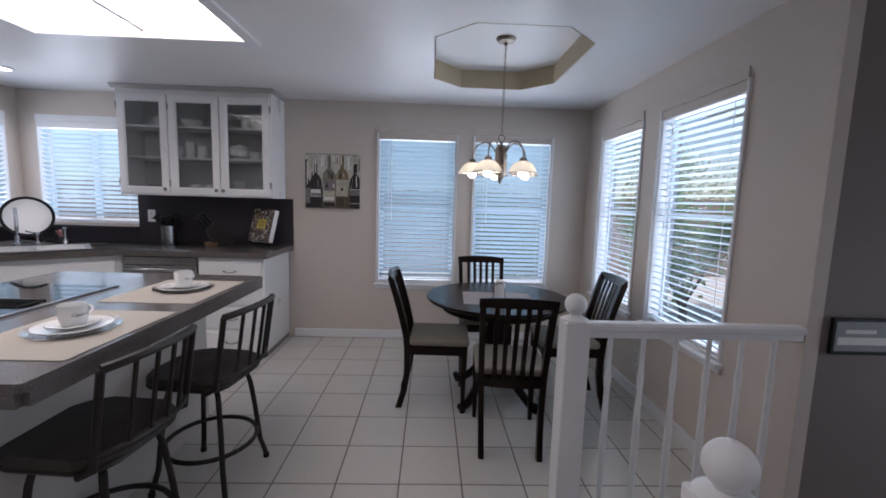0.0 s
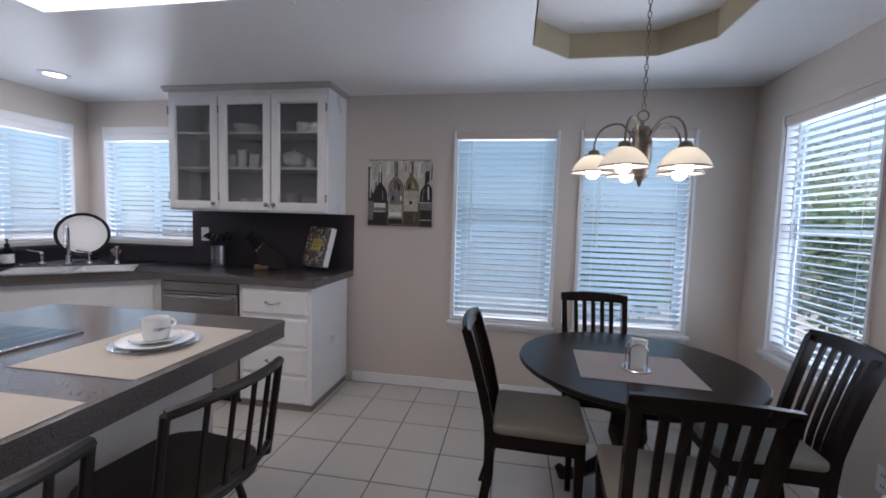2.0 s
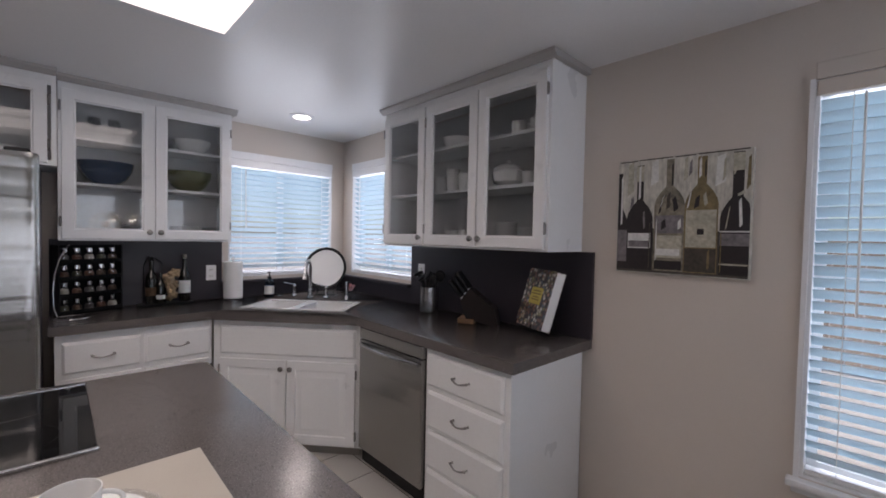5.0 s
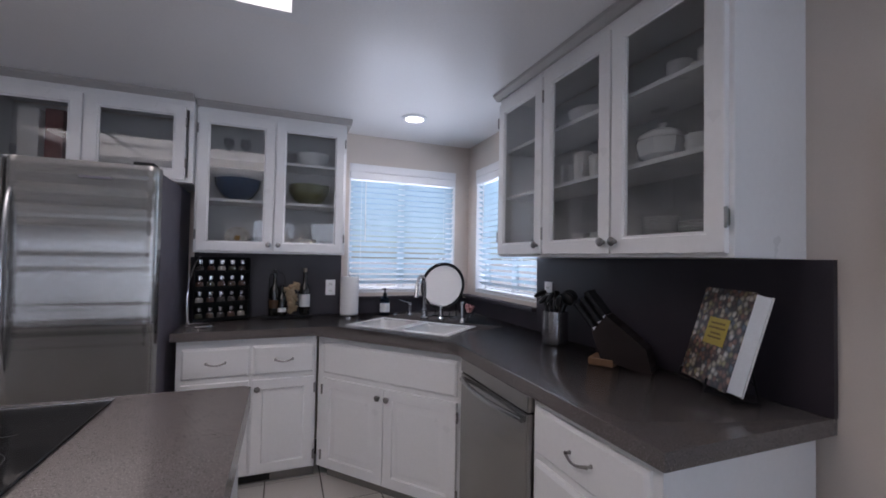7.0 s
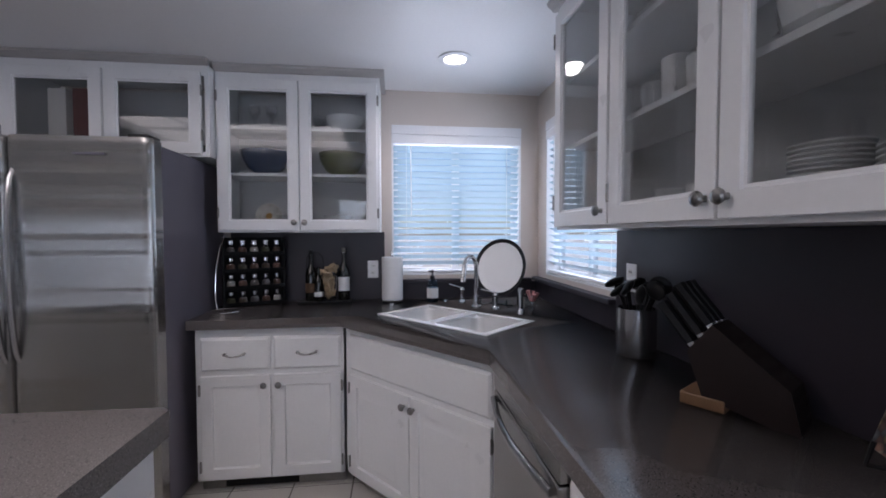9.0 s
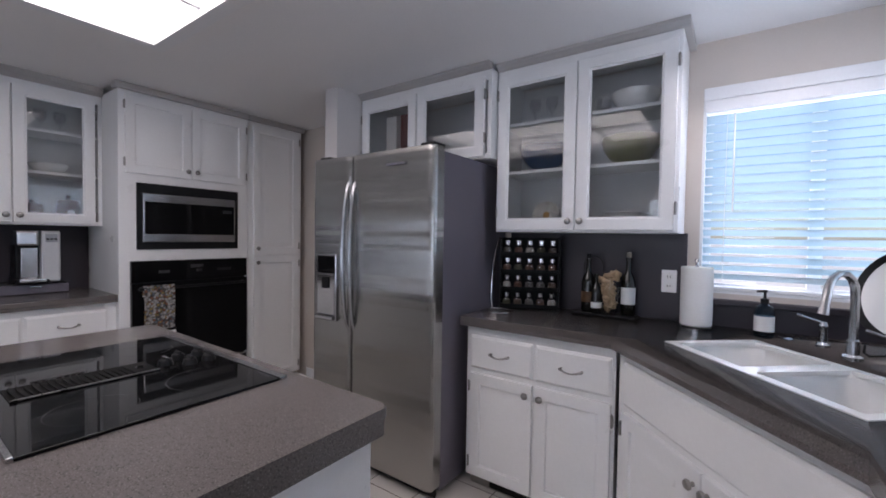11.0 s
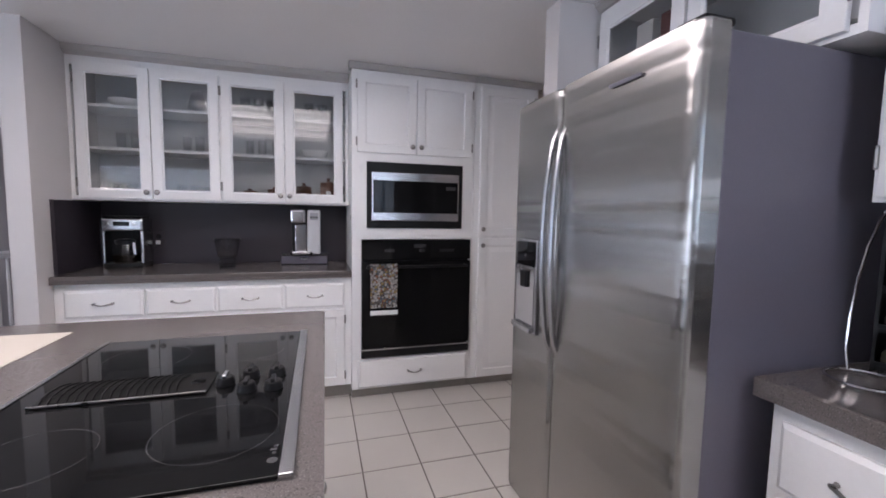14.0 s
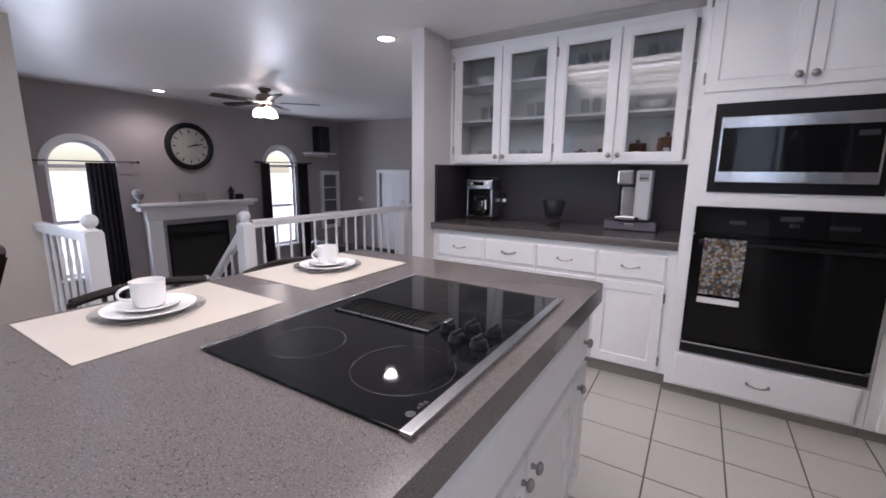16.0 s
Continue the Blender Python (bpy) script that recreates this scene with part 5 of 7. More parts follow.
part("screen", bx(0.032, 0.092, -0.004, -0.0005, 0.27, 0.325), mat("panel_grey", (0.30, 0.31, 0.33), 0.3), kg)
for i in range(3):
    part("button", bx(0.036 + 0.019 * i, 0.050 + 0.019 * i, -0.0065, -0.0042, 0.285, 0.296), BLACKPL, kg)
pd = thing("coffee_pod_box", "low black pod storage box under the coffee machine", "storage box", pose(-2.04, 1.80, ZT, 0, 0, 180))
part("case", bx(-0.17, 0.17, 0.012, 0.26, 0.0005, 0.070, 0.004), BLACKPL, pd)
part("front", bx(-0.165, 0.165, -0.002, 0.011, 0.006, 0.064, 0.003), GREYPAINT, pd)
part("handle", bx(-0.03, 0.03, -0.010, -0.0025, 0.04, 0.056, 0.003), STEELV, pd)

gb = thing("glass_bowl", "small smoked glass bowl on a metal foot", "bowl", pose(-1.52, 1.85, ZT))
part("bowl", lathe([(0.001, 0.06), (0.045, 0.06), (0.065, 0.08), (0.088, 0.20), (0.084, 0.20), (0.06, 0.083), (0.001, 0.066)], 24, close=False), clear("smoked_glass", (0.80, 0.79, 0.81), weight=0.92, base=0.06), gb)
part("rim", tube(arc((0, 0, 0.199), 0.086, 0, 351, 39), 0.0028, 6, closed=True), BLACKPL, gb, "dark wire rim")
bm = lathe([(0.05, 0.001), (0.05, 0.008), (0.03, 0.012)], 20)
for i in range(4):
    a = radians(45 + 90 * i)
    tube([(0.045 * math.cos(a), 0.045 * math.sin(a), 0.005), (0.06 * math.cos(a), 0.06 * math.sin(a), 0.04), (0.05 * math.cos(a), 0.05 * math.sin(a), 0.065)], 0.004, 6, bm)
part("foot", bm, BLACKPL, gb)

# ---- microwave and oven ----
RINGM = mat("dim_print", (0.035, 0.035, 0.038), 0.3, vary=0.05)
mw = thing("microwave", "built-in steel and black microwave", "microwave", pose(-2.464, TYF, 1.228, 0, 0, 180))
MWW, MWH = 0.694, 0.456
bm = bmesh.new()
for r in ((0.0, MWW, 0.0, 0.052), (0.0, MWW, MWH - 0.068, MWH), (0.0, 0.03, 0.052, MWH - 0.068), (MWW - 0.03, MWW, 0.052, MWH - 0.068)):
    box(bm, r[0], r[1], -0.012, 0.0, r[2], r[3])
part("trim_frame", bm, BLACKPL, mw, "black trim frame")
part("body", bx(0.03, MWW - 0.03, 0.0, 0.40, 0.054, MWH - 0.07), BLACKPL, mw)
dr = part("door", bx(0.031, MWW - 0.031, -0.030, -0.001, 0.053, MWH - 0.069, 0.004), STEELV, mw, "steel door")
part("window", bx(0.042, MWW - 0.042, -0.0335, -0.0295, 0.108, MWH - 0.125, 0.001), BLACKGL, dr, "black glass window")
part("screen_mesh", bx(0.17, MWW - 0.24, -0.0345, -0.0333, 0.13, MWH - 0.145), BLACKGL, dr)
part("display", bx(MWW - 0.13, MWW - 0.06, -0.0345, -0.0333, 0.275, 0.3), RINGM, dr)
ov = thing("wall_oven", "black built-in wall oven with a towel on its handle", "oven", pose(-2.428, TYF, 0.305, 0, 0, 180))
OW, OH = 0.80, 0.843
part("body", bx(0.01, OW - 0.01, 0.0, 0.56, 0.005, OH - 0.005), BLACKPL, ov)
part("control_panel", bx(0.0, OW, -0.022, -0.0005, 0.70, OH, 0.003), BLACKGL, ov, "black glass control panel")
part("door", bx(0.0, OW, -0.030, -0.0005, 0.075, 0.688, 0.004), BLACKGL, ov, "black glass door")
part("bottom_trim", bx(0.0, OW, -0.026, -0.0005, 0.0, 0.052, 0.003), BLACKPL, ov)
part("steel_strip", bx(0.0, OW, -0.030, -0.0005, 0.056, 0.066, 0.001), STEELV, ov, "thin steel strip")
bm = tube([(0.03, -0.062, 0.655), (OW - 0.03, -0.062, 0.655)], 0.011, 8)
for x in (0.05, OW - 0.05):
    box(bm, x - 0.01, x + 0.01, -0.062, -0.03, 0.645, 0.665)
part("handle", bm, BLACKPL, ov)
for x, w in ((0.16, 0.07), (0.41, 0.04), (0.56, 0.09), (0.64, 0.03)):
    part("control_mark", bx(x, x + w, -0.0232, -0.0222, 0.755, 0.775), RINGM, ov)
part("clock_display", bx(0.37, 0.46, -0.0232, -0.0222, 0.785, 0.81), RINGM, ov)
DISHCLOTH = blotched("patterned_towel", ((0.66, 0.64, 0.62), (0.16, 0.14, 0.13), (0.45, 0.33, 0.15), (0.60, 0.58, 0.56), (0.20, 0.23, 0.26), (0.64, 0.61, 0.57), (0.36, 0.17, 0.11), (0.58, 0.56, 0.54)), 66, 0.9, 0.85, 0.30)
tw = thing("dish_towel", "patterned dish towel with a pale border on the oven handle", "towel", pose(-2.483, 2.21 + 0.062, 0, 0, 0, 180))
bm = bmesh.new()
rows = []
for i in range(13):
    u = i / 12
    if i < 3:
        y, z = 0.018 - 0.004 * i, 0.905 + 0.035 * i
    elif i < 5:
        y, z = (0.004 - 0.008 * (i - 3)), 0.982
    else:
        y, z = -0.016 - 0.004 * math.sin(i), 0.972 - (i - 5) * 0.0425
    rows.append([bm.verts.new((0.187 * j / 6, y + 0.0022 * math.sin(j * 1.7 + i * 0.3), z)) for j in range(7)])
for a, b in zip(rows, rows[1:]):
    for j in range(6):
        bm.faces.new((a[j], a[j + 1], b[j + 1], b[j]))
res = bmesh.ops.solidify(bm, geom=bm.faces[:], thickness=0.003)
part("cloth", bm, DISHCLOTH, tw)
part("border", bx(-0.002, 0.189, -0.026, -0.0215, 0.628, 0.66, 0.001), PAPER, tw, "pale hem")

# ---- cooktop fittings ----
VENTM = mat("vent_black", (0.008, 0.008, 0.008), 0.5, vary=0.1)
VENTM.node_tree.nodes["Principled BSDF"].inputs["Specular IOR Level"].default_value = 0.10
gr = part("downdraft_vent", bx(-1.905, -1.585, 3.980, 4.108, 0.0082, 0.011, 0.001), VENTM, ck, "black downdraft grille")
for i in range(17):
    x = -1.845 + 0.0152 * i
    part("vent_bar", tube([(x, 3.985, 0.0125), (x + 0.006, 4.013, 0.017), (x + 0.008, 4.044, 0.018), (x + 0.006, 4.075, 0.017), (x, 4.103, 0.0125)], 0.0026, 5), VENTM, gr)
part("vent_frame", bx(-1.905, -1.585, 4.104, 4.109, 0.0115, 0.0150, 0.001), PEWTER, gr)
part("finger_hole", lathe([(0.016, 0.0132), (0.015, 0.0142), (0.001, 0.0142)], 16, at=(-1.876, 4.045, 0), close=False), BLACKGL, gr)
CKNOB = mesh_of(lathe([(0.021, 0.0082), (0.021, 0.014), (0.019, 0.017), (0.0185, 0.024), (0.016, 0.027), (0.001, 0.027)], 18, close=False), BLACKPL, "knob")
for x, y in ((-1.936, 4.062), (-1.986, 4.028), (-1.988, 4.109), (-2.046, 4.030), (-2.045, 4.110)):
    k = part("knob", CKNOB, None, ck, "black control knob", at=(x, y, 0))
    part("grip", bx(-0.005, 0.005, -0.018, 0.018, 0.0265, 0.035, 0.002), STEELV if x == -1.936 else BLACKPL, k)
RING = mat("printed_ring", (0.042, 0.042, 0.044), 0.25, vary=0.05)
for x, y, r in ((-1.965, 4.285, 0.105), (-1.695, 4.30, 0.088), (-1.965, 3.82, 0.08), (-1.70, 3.82, 0.10)):
    part("burner_ring", lathe([(r, 0.00812), (r + 0.0014, 0.00812)], 48, at=(x, y, 0), close=False), RING, ck, "thin grey burner ring")
part("logo_mark", lathe([(0.001, 0.00815), (0.009, 0.00815)], 18, at=(-2.072, 4.408, 0), close=False), RING, ck)
for i in range(3):
    part("logo_mark", bx(-2.078 + 0.001 * i, -2.070 + 0.004 * (i == 1), 4.362 + 0.010 * i, 4.369 + 0.010 * i, 0.0081, 0.0084), RING, ck)

# ---- place settings ----
CUP = [(0.001, 0.0), (0.030, 0.0), (0.034, 0.003), (0.0385, 0.018), (0.0408, 0.034), (0.0412, 0.052), (0.0425, 0.072), (0.0402, 0.072), (0.0385, 0.043), (0.036, 0.02), (0.030, 0.006), (0.001, 0.006)]


def lettering(words, size, radius, turn, z):
    """Slanted lettering bent round a cup, centred on the angle turn."""
    cu = bpy.data.curves.new("writing", "FONT")
    cu.body, cu.size, cu.shear, cu.align_x, cu.resolution_u = words, size, 0.35, "CENTER", 2
    ob = bpy.data.objects.new("writing", cu)
    me = bpy.data.meshes.new_from_object(ob)
    bm = bmesh.new()
    bm.from_mesh(me)
    for v in bm.verts:
        a = radians(turn) + v.co.x / radius
        v.co = Vector((radius * math.cos(a), radius * math.sin(a), z + v.co.y))
    bpy.data.objects.remove(ob)
    bpy.data.curves.remove(cu)
    bpy.data.meshes.remove(me)
    return bm


def plate_prof(r, h=0.018):
    return [(0.001, 0.0), (r * 0.55, 0.0), (r * 0.62, 0.003), (r * 0.97, h), (r, h + 0.001), (r, h + 0.004), (r * 0.96, h + 0.004), (r * 0.6, 0.007), (r * 0.55, 0.005), (0.001, 0.005)]


for (x, y), (mx0, mx1, my0, my1), hy in (((-1.155, 3.735), (-1.365, -0.962, 3.47, 3.995), 1), ((-1.165, 4.395), (-1.39, -0.972, 4.13, 4.635), 1)):
    mt = solo("placemat", bx(mx0, mx1, my0, my1, 0.0006, 0.003, 0.0008, 1), MATM, "cream woven rectangular placemat on the island", "placemat", pose(0, 0, ZI), "placemats")
    ch = solo("glass_plate", lathe(plate_prof(0.136, 0.012), 40, close=False), CHARGER, "clear glass charger plate on a placemat", "plate", pose(x, y, ZI + 0.003), "place settings")
    solo("dinner_plate", lathe(plate_prof(0.112, 0.012), 40, close=False), PORC, "white porcelain plate on a glass charger", "plate", pose(x, y, ZI + 0.010), "place settings")
    solo("saucer", lathe(plate_prof(0.076, 0.012), 32, close=False), PORC, "white porcelain saucer under a cup", "saucer", pose(x, y, ZI + 0.018), "place settings")
    cp = thing("coffee_cup", "white porcelain coffee cup with small dark lettering", "cup", pose(x, y, ZI + 0.0245), "place settings")
    part("cup", lathe(CUP, 28, close=False), PORC, cp)
    part("handle", tube([(0.036 + 0.031 * math.sin(a), (0.010 + 0.008 * math.sin(a)) * hy, 0.042 + 0.019 * math.cos(a)) for a in [math.pi * k / 12 for k in range(13)]], 0.0042, 8), PORC, cp, at=pose(0, 0, 0, 0, 0, 65))
    part("writing", lettering("Cappuccino", 0.0155, 0.0418, 352, 0.036), BLACKPL, cp, "dark slanted lettering")

# ---- bar stools ----


def bar_stool(m):
    s = thing("bar_stool", "dark bronze metal swivel stool with a brown vinyl seat", "stool", m, "stools at the island")
    part("seat", prism(rounded(-0.20, 0.20, -0.18, 0.21, 0.09, 6), 0.545, 0.585, 0.014, seg=3), VINYL, s, "brown vinyl padded seat")
    part("seat_frame", tube([(x, y, 0.540) for x, y in rounded(-0.195, 0.195, -0.175, 0.205, 0.09, 6)], 0.010, 6, closed=True), BROWNMETAL, s)
    part("swivel", lathe([(0.11, 0.505), (0.11, 0.528), (0.06, 0.531)], 20), BROWNMETAL, s)
    for k in range(4):
        a = radians(45 + 90 * k)
        c, q = math.cos(a), math.sin(a)
        pts = [(c * r, q * r, z) for r, z in ((0.07, 0.508), (0.135, 0.505), (0.172, 0.485), (0.185, 0.44), (0.205, 0.30), (0.225, 0.12), (0.255, 0.018))]
        lg = part("leg", tube(pts, 0.0125, 8), BROWNMETAL, s)
        part("foot_cap", lathe([(0.016, 0.0), (0.016, 0.02), (0.012, 0.024)], 10, at=(c * 0.255, q * 0.255, 0)), BLACKPL, lg)
    part("foot_ring", tube(arc((0, 0, 0.20), 0.203, 0, 352.5, 47), 0.011, 8, closed=True), BROWNMETAL, s)

    def back_y(x, z):
        return -0.165 - 0.055 * (z - 0.53) / 0.37 - 0.05 * (1 - (x / 0.205) ** 2)
    for x in (-0.205, 0.205):
        part("back_post", tube([(x, -0.12, 0.535)] + [(x, back_y(x, z), z) for z in (0.56, 0.66, 0.78, 0.885)], 0.0125, 8), BROWNMETAL, s)
    for z, r in ((0.885, 0.016), (0.60, 0.012)):
        part("top_rail" if z > 0.8 else "lower_rail", tube([(-0.205 + 0.41 * i / 12, back_y(-0.205 + 0.41 * i / 12, z), z + (0.012 * math.sin(math.pi * i / 12) if z > 0.8 else 0)) for i in range(13)], r, 8), BROWNMETAL, s)
    for i in range(4):
        x = -0.114 + 0.076 * i
        part("spindle", tube([(x, back_y(x, z), z) for z in (0.60, 0.70, 0.80, 0.89)], 0.0085, 6), BROWNMETAL, s)
    return s


st = bar_stool(pose(-0.985, 4.270, 0, 0, 0, 83))
copy_thing(st, pose(-1.080, 3.718, 0, 0, 0, 85))

# ---- dining set ----
TBX, TBY = 0.57, 5.17
tb = thing("dining_table", "round espresso wood pedestal dining table", "table", pose(TBX, TBY, 0))
part("tabletop", lathe([(0.001, 0.715), (0.47, 0.715), (0.495, 0.722), (0.507, 0.733), (0.507, 0.740), (0.500, 0.746), (0.001, 0.746)], 64, close=False), ESPRESSO, tb)
part("apron", lathe([(0.40, 0.66), (0.40, 0.7148), (0.38, 0.7148), (0.38, 0.66)], 48, close=False), ESPRESSO, tb)
part("pedestal", lathe([(0.13, 0.7145), (0.13, 0.69), (0.07, 0.67), (0.055, 0.60), (0.075, 0.50), (0.085, 0.40), (0.06, 0.33), (0.085, 0.30), (0.085, 0.14), (0.05, 0.12)], 24), ESPRESSO, tb)
for k in range(4):
    a = 45 + 90 * k
    bm = tube([(0.06, 0, 0.23), (0.13, 0, 0.20), (0.22, 0, 0.11), (0.30, 0, 0.045), (0.36, 0, 0.035), (0.385, 0, 0.055)], [0.035, 0.035, 0.03, 0.028, 0.03, 0.018], 8)
    lathe([(0.02, 0.0), (0.024, 0.01), (0.02, 0.02)], 10, bm, at=(0.35, 0, 0))
    part("foot", bm, ESPRESSO, tb, at=pose(0, 0, 0, 0, 0, a))


def dining_chair(m):
    c = thing("dining_chair", "espresso wood slat-back dining chair with taupe seat", "chair", m, "chairs round the table")

    def back(z):
        return -0.185 - (0.0 if z < 0.45 else 0.125 * ((z - 0.45) / 0.475) ** 1.25)
    part("seat", prism(rounded(-0.205, 0.205, -0.175, 0.23, 0.035, 4), 0.448, 0.488, 0.014, seg=3), SUEDE, c, "taupe upholstered seat")
    bm = bmesh.new()
    box(bm, -0.185, 0.185, 0.19, 0.21, 0.385, 0.447)
    box(bm, -0.165, 0.165, -0.172, -0.155, 0.385, 0.447)
    for x in (-0.195, 0.175):
        box(bm, x, x + 0.02, -0.174, 0.189, 0.385, 0.447)
    part("seat_frame", bm, ESPRESSO, c)
    for x in (-1, 1):
        bm = bmesh.new()
        rings = []
        for z, w in ((0.0, 0.026), (0.2, 0.032), (0.385, 0.042), (0.447, 0.042)):
            h = w / 2
            cx, cy = x * 0.182, 0.195
            rings.append([bm.verts.new((cx + sx * h, cy + sy * h, z)) for sx, sy in ((-1, -1), (1, -1), (1, 1), (-1, 1))])
        for a, b in zip(rings, rings[1:]):
            for i in range(4):
                bm.faces.new((a[i], a[(i + 1) % 4], b[(i + 1) % 4], b[i]))
        bm.faces.new(rings[0][::-1]), bm.faces.new(rings[-1])
        part("front_leg", bm, ESPRESSO, c)
        bm = bmesh.new()
        rings = []
        for z in (0.0, 0.12, 0.25, 0.40, 0.50, 0.62, 0.75, 0.86, 0.895):
            px = x * (0.160 + 0.028 * z)
            py = back(z) - (0.055 * max(0, (0.25 - z) / 0.25) ** 1.5)
            hx, hy = 0.016, 0.021
            rings.append([bm.verts.new((px + sx * hx, py + sy * hy, z)) for sx, sy in ((-1, -1), (1, -1), (1, 1), (-1, 1))])
        for a, b in zip(rings, rings[1:]):
            for i in range(4):
                bm.faces.new((a[i], a[(i + 1) % 4], b[(i + 1) % 4], b[i]))
        bm.faces.new(rings[0][::-1]), bm.faces.new(rings[-1])
        part("back_leg", bm, ESPRESSO, c)

    def rail(z0, z1, w, crest=0.0):
        bm = bmesh.new()
        rows = []
        for i in range(11):
            u = -1 + 0.2 * i
            x = w * u
            bow = -0.018 * (1 - u * u)
            top = z1 + crest * (1 - u * u)
            rows.append([bm.verts.new(p) for p in ((x, back(z0) + bow - 0.011, z0), (x, back(z0) + bow + 0.011, z0), (x, back(z1) + bow + 0.011, top), (x, back(z1) + bow - 0.011, top))])
        for a, b in zip(rows, rows[1:]):
            for i in range(4):
                bm.faces.new((a[i], b[i], b[(i + 1) % 4], a[(i + 1) % 4]))
        bm.faces.new(rows[0]), bm.faces.new(rows[-1][::-1])
        return bm
    part("top_rail", rail(0.868, 0.915, 0.205, 0.012), ESPRESSO, c)
    part("lower_rail", rail(0.392, 0.440, 0.158), ESPRESSO, c)
    for i in range(5):
        u = -0.66 + 0.33 * i
        bm = bmesh.new()
        rows = []
        for z in (0.436, 0.52, 0.62, 0.75, 0.872):
            bow = -0.018 * (1 - u * u)
            x = u * (0.155 + 0.03 * (z - 0.5))
            rows.append([bm.verts.new((x + sx * 0.0125, back(z) + bow + sy * 0.006, z)) for sx, sy in ((-1, -1), (1, -1), (1, 1), (-1, 1))])
        for a, b in zip(rows, rows[1:]):
            for i2 in range(4):
                bm.faces.new((a[i2], a[(i2 + 1) % 4], b[(i2 + 1) % 4], b[i2]))
        bm.faces.new(rows[0][::-1]), bm.faces.new(rows[-1])
        part("slat", bm, ESPRESSO, c)
    return c


c0 = dining_chair(pose(0.565, 4.665, 0, 0, 0, -4))
copy_thing(c0, pose(0.54, 5.66, 0, 0, 0, 180))
copy_thing(c0, pose(0.135, 5.14, 0, 0, 0, -92))
copy_thing(c0, pose(1.075, 5.14, 0, 0, 0, 88))
solo("placemat", bx(-0.24, 0.24, -0.185, 0.185, 0.0004, 0.003, 0.0008, 1), RUNNER, "grey rectangular placemat on the dining table", "placemat", pose(0.555, 5.085, 0.746, 0, 0, -3))
nh = thing("napkin_holder", "chrome napkin holder with white napkins on the table", "napkin holder", pose(0.555, 5.06, 0.749))
part("base", lathe([(0.06, 0.0), (0.06, 0.006), (0.055, 0.010), (0.001, 0.010)], 28), CHROME, nh)
for y in (-0.03, 0.03):
    part("side_wire", tube([(-0.035, y, 0.008), (-0.035, y, 0.08)] + arc((0, y, 0.085), 0.035, 180, 0, 8, "xz") + [(0.035, y, 0.08), (0.035, y, 0.008)], 0.004, 6), CHROME, nh)
part("napkins", bx(-0.03, 0.03, -0.018, 0.018, 0.0105, 0.135, 0.004), PAPER, nh, "folded white napkins", at=pose(0, 0, 0, 0, 4, 0))

# ---- chandelier ----
HX, HY = 0.54, 5.12


def cz(points):
    """Squat proportions of the lamp body above the shades' rims."""
    return [(*p[:-1], 1.60 + (p[-1] - 1.60) * 0.88) for p in points]


cd = thing("chandelier", "antique nickel five-arm chandelier with white glass shades", "chandelier", pose(HX, HY, 0))
part("canopy", lathe([(0.065, TZ - 0.001), (0.065, TZ - 0.006), (0.05, TZ - 0.022), (0.012, TZ - 0.03), (0.006, TZ - 0.05)], 28), NICKEL, cd)
LINK = mesh_of(tube([(0.007 * math.cos(2 * math.pi * i / 10), 0, 0.016 * math.sin(2 * math.pi * i / 10)) for i in range(10)], 0.0022, 5, closed=True), NICKEL, "chain_link")
n = int((TZ - 0.05 - 1.857) / 0.027)
for i in range(n):
    part("chain_link", LINK, None, cd, at=pose(0, 0, TZ - 0.06 - 0.027 * i, 0, 0, 90 * (i % 2)))
part("ring", tube([(0.022 * math.cos(2 * math.pi * i / 16), 0, 1.836 + 0.022 * math.sin(2 * math.pi * i / 16)) for i in range(16)], 0.004, 6, closed=True), NICKEL, cd)
part("column", lathe(cz([(0.004, 1.845), (0.012, 1.838), (0.010, 1.815), (0.028, 1.815), (0.040, 1.79), (0.036, 1.765), (0.042, 1.74), (0.042, 1.66), (0.034, 1.61), (0.024, 1.585), (0.026, 1.575), (0.012, 1.555), (0.006, 1.53), (0.001, 1.525)]), 20, close=False), NICKEL, cd)
for k in range(5):
    rot = pose(0, 0, 0, 0, 0, 72 * k + 20)
    a = part("arm", tube(cz([(0.02, 0, 1.745), (0.035, 0, 1.762), (0.055, 0, 1.80), (0.08, 0, 1.832), (0.105, 0, 1.838), (0.13, 0, 1.835), (0.155, 0, 1.822), (0.174, 0, 1.80), (0.186, 0, 1.772), (0.192, 0, 1.742), (0.193, 0, 1.71)]), 0.0048, 8), NICKEL, cd, at=rot)
    part("socket", lathe([(0.010, 1.702), (0.022, 1.694), (0.028, 1.676), (0.026, 1.670)], 14, at=(0.193, 0, 0)), NICKEL, a)
    sh = part("shade", lathe([(0.025, 1.676), (0.042, 1.671), (0.060, 1.657), (0.077, 1.637), (0.090, 1.614), (0.094, 1.600), (0.091, 1.600), (0.087, 1.613), (0.074, 1.635), (0.057, 1.654), (0.040, 1.667), (0.025, 1.671)], 28, at=(0.193, 0, 0), close=False), SHADEGL, a, "frosted white bell shade")
    part("rim", tube([(0.193 + 0.0935 * math.cos(2 * math.pi * i / 28), 0.0935 * math.sin(2 * math.pi * i / 28), 1.600) for i in range(28)], 0.0034, 6, closed=True), NICKEL, a, "dark metal rim")
    part("bulb", lathe([(0.010, 1.67), (0.014, 1.655), (0.026, 1.628), (0.031, 1.605), (0.027, 1.586), (0.014, 1.574), (0.001, 1.571)], 14, at=(0.193, 0, 0), close=False), BULB, a)

# ---- wine picture ----
pc = thing("canvas_picture", "square canvas painting of five wine bottles", "painting", pose(-1.147, NY - 0.036, 1.30))
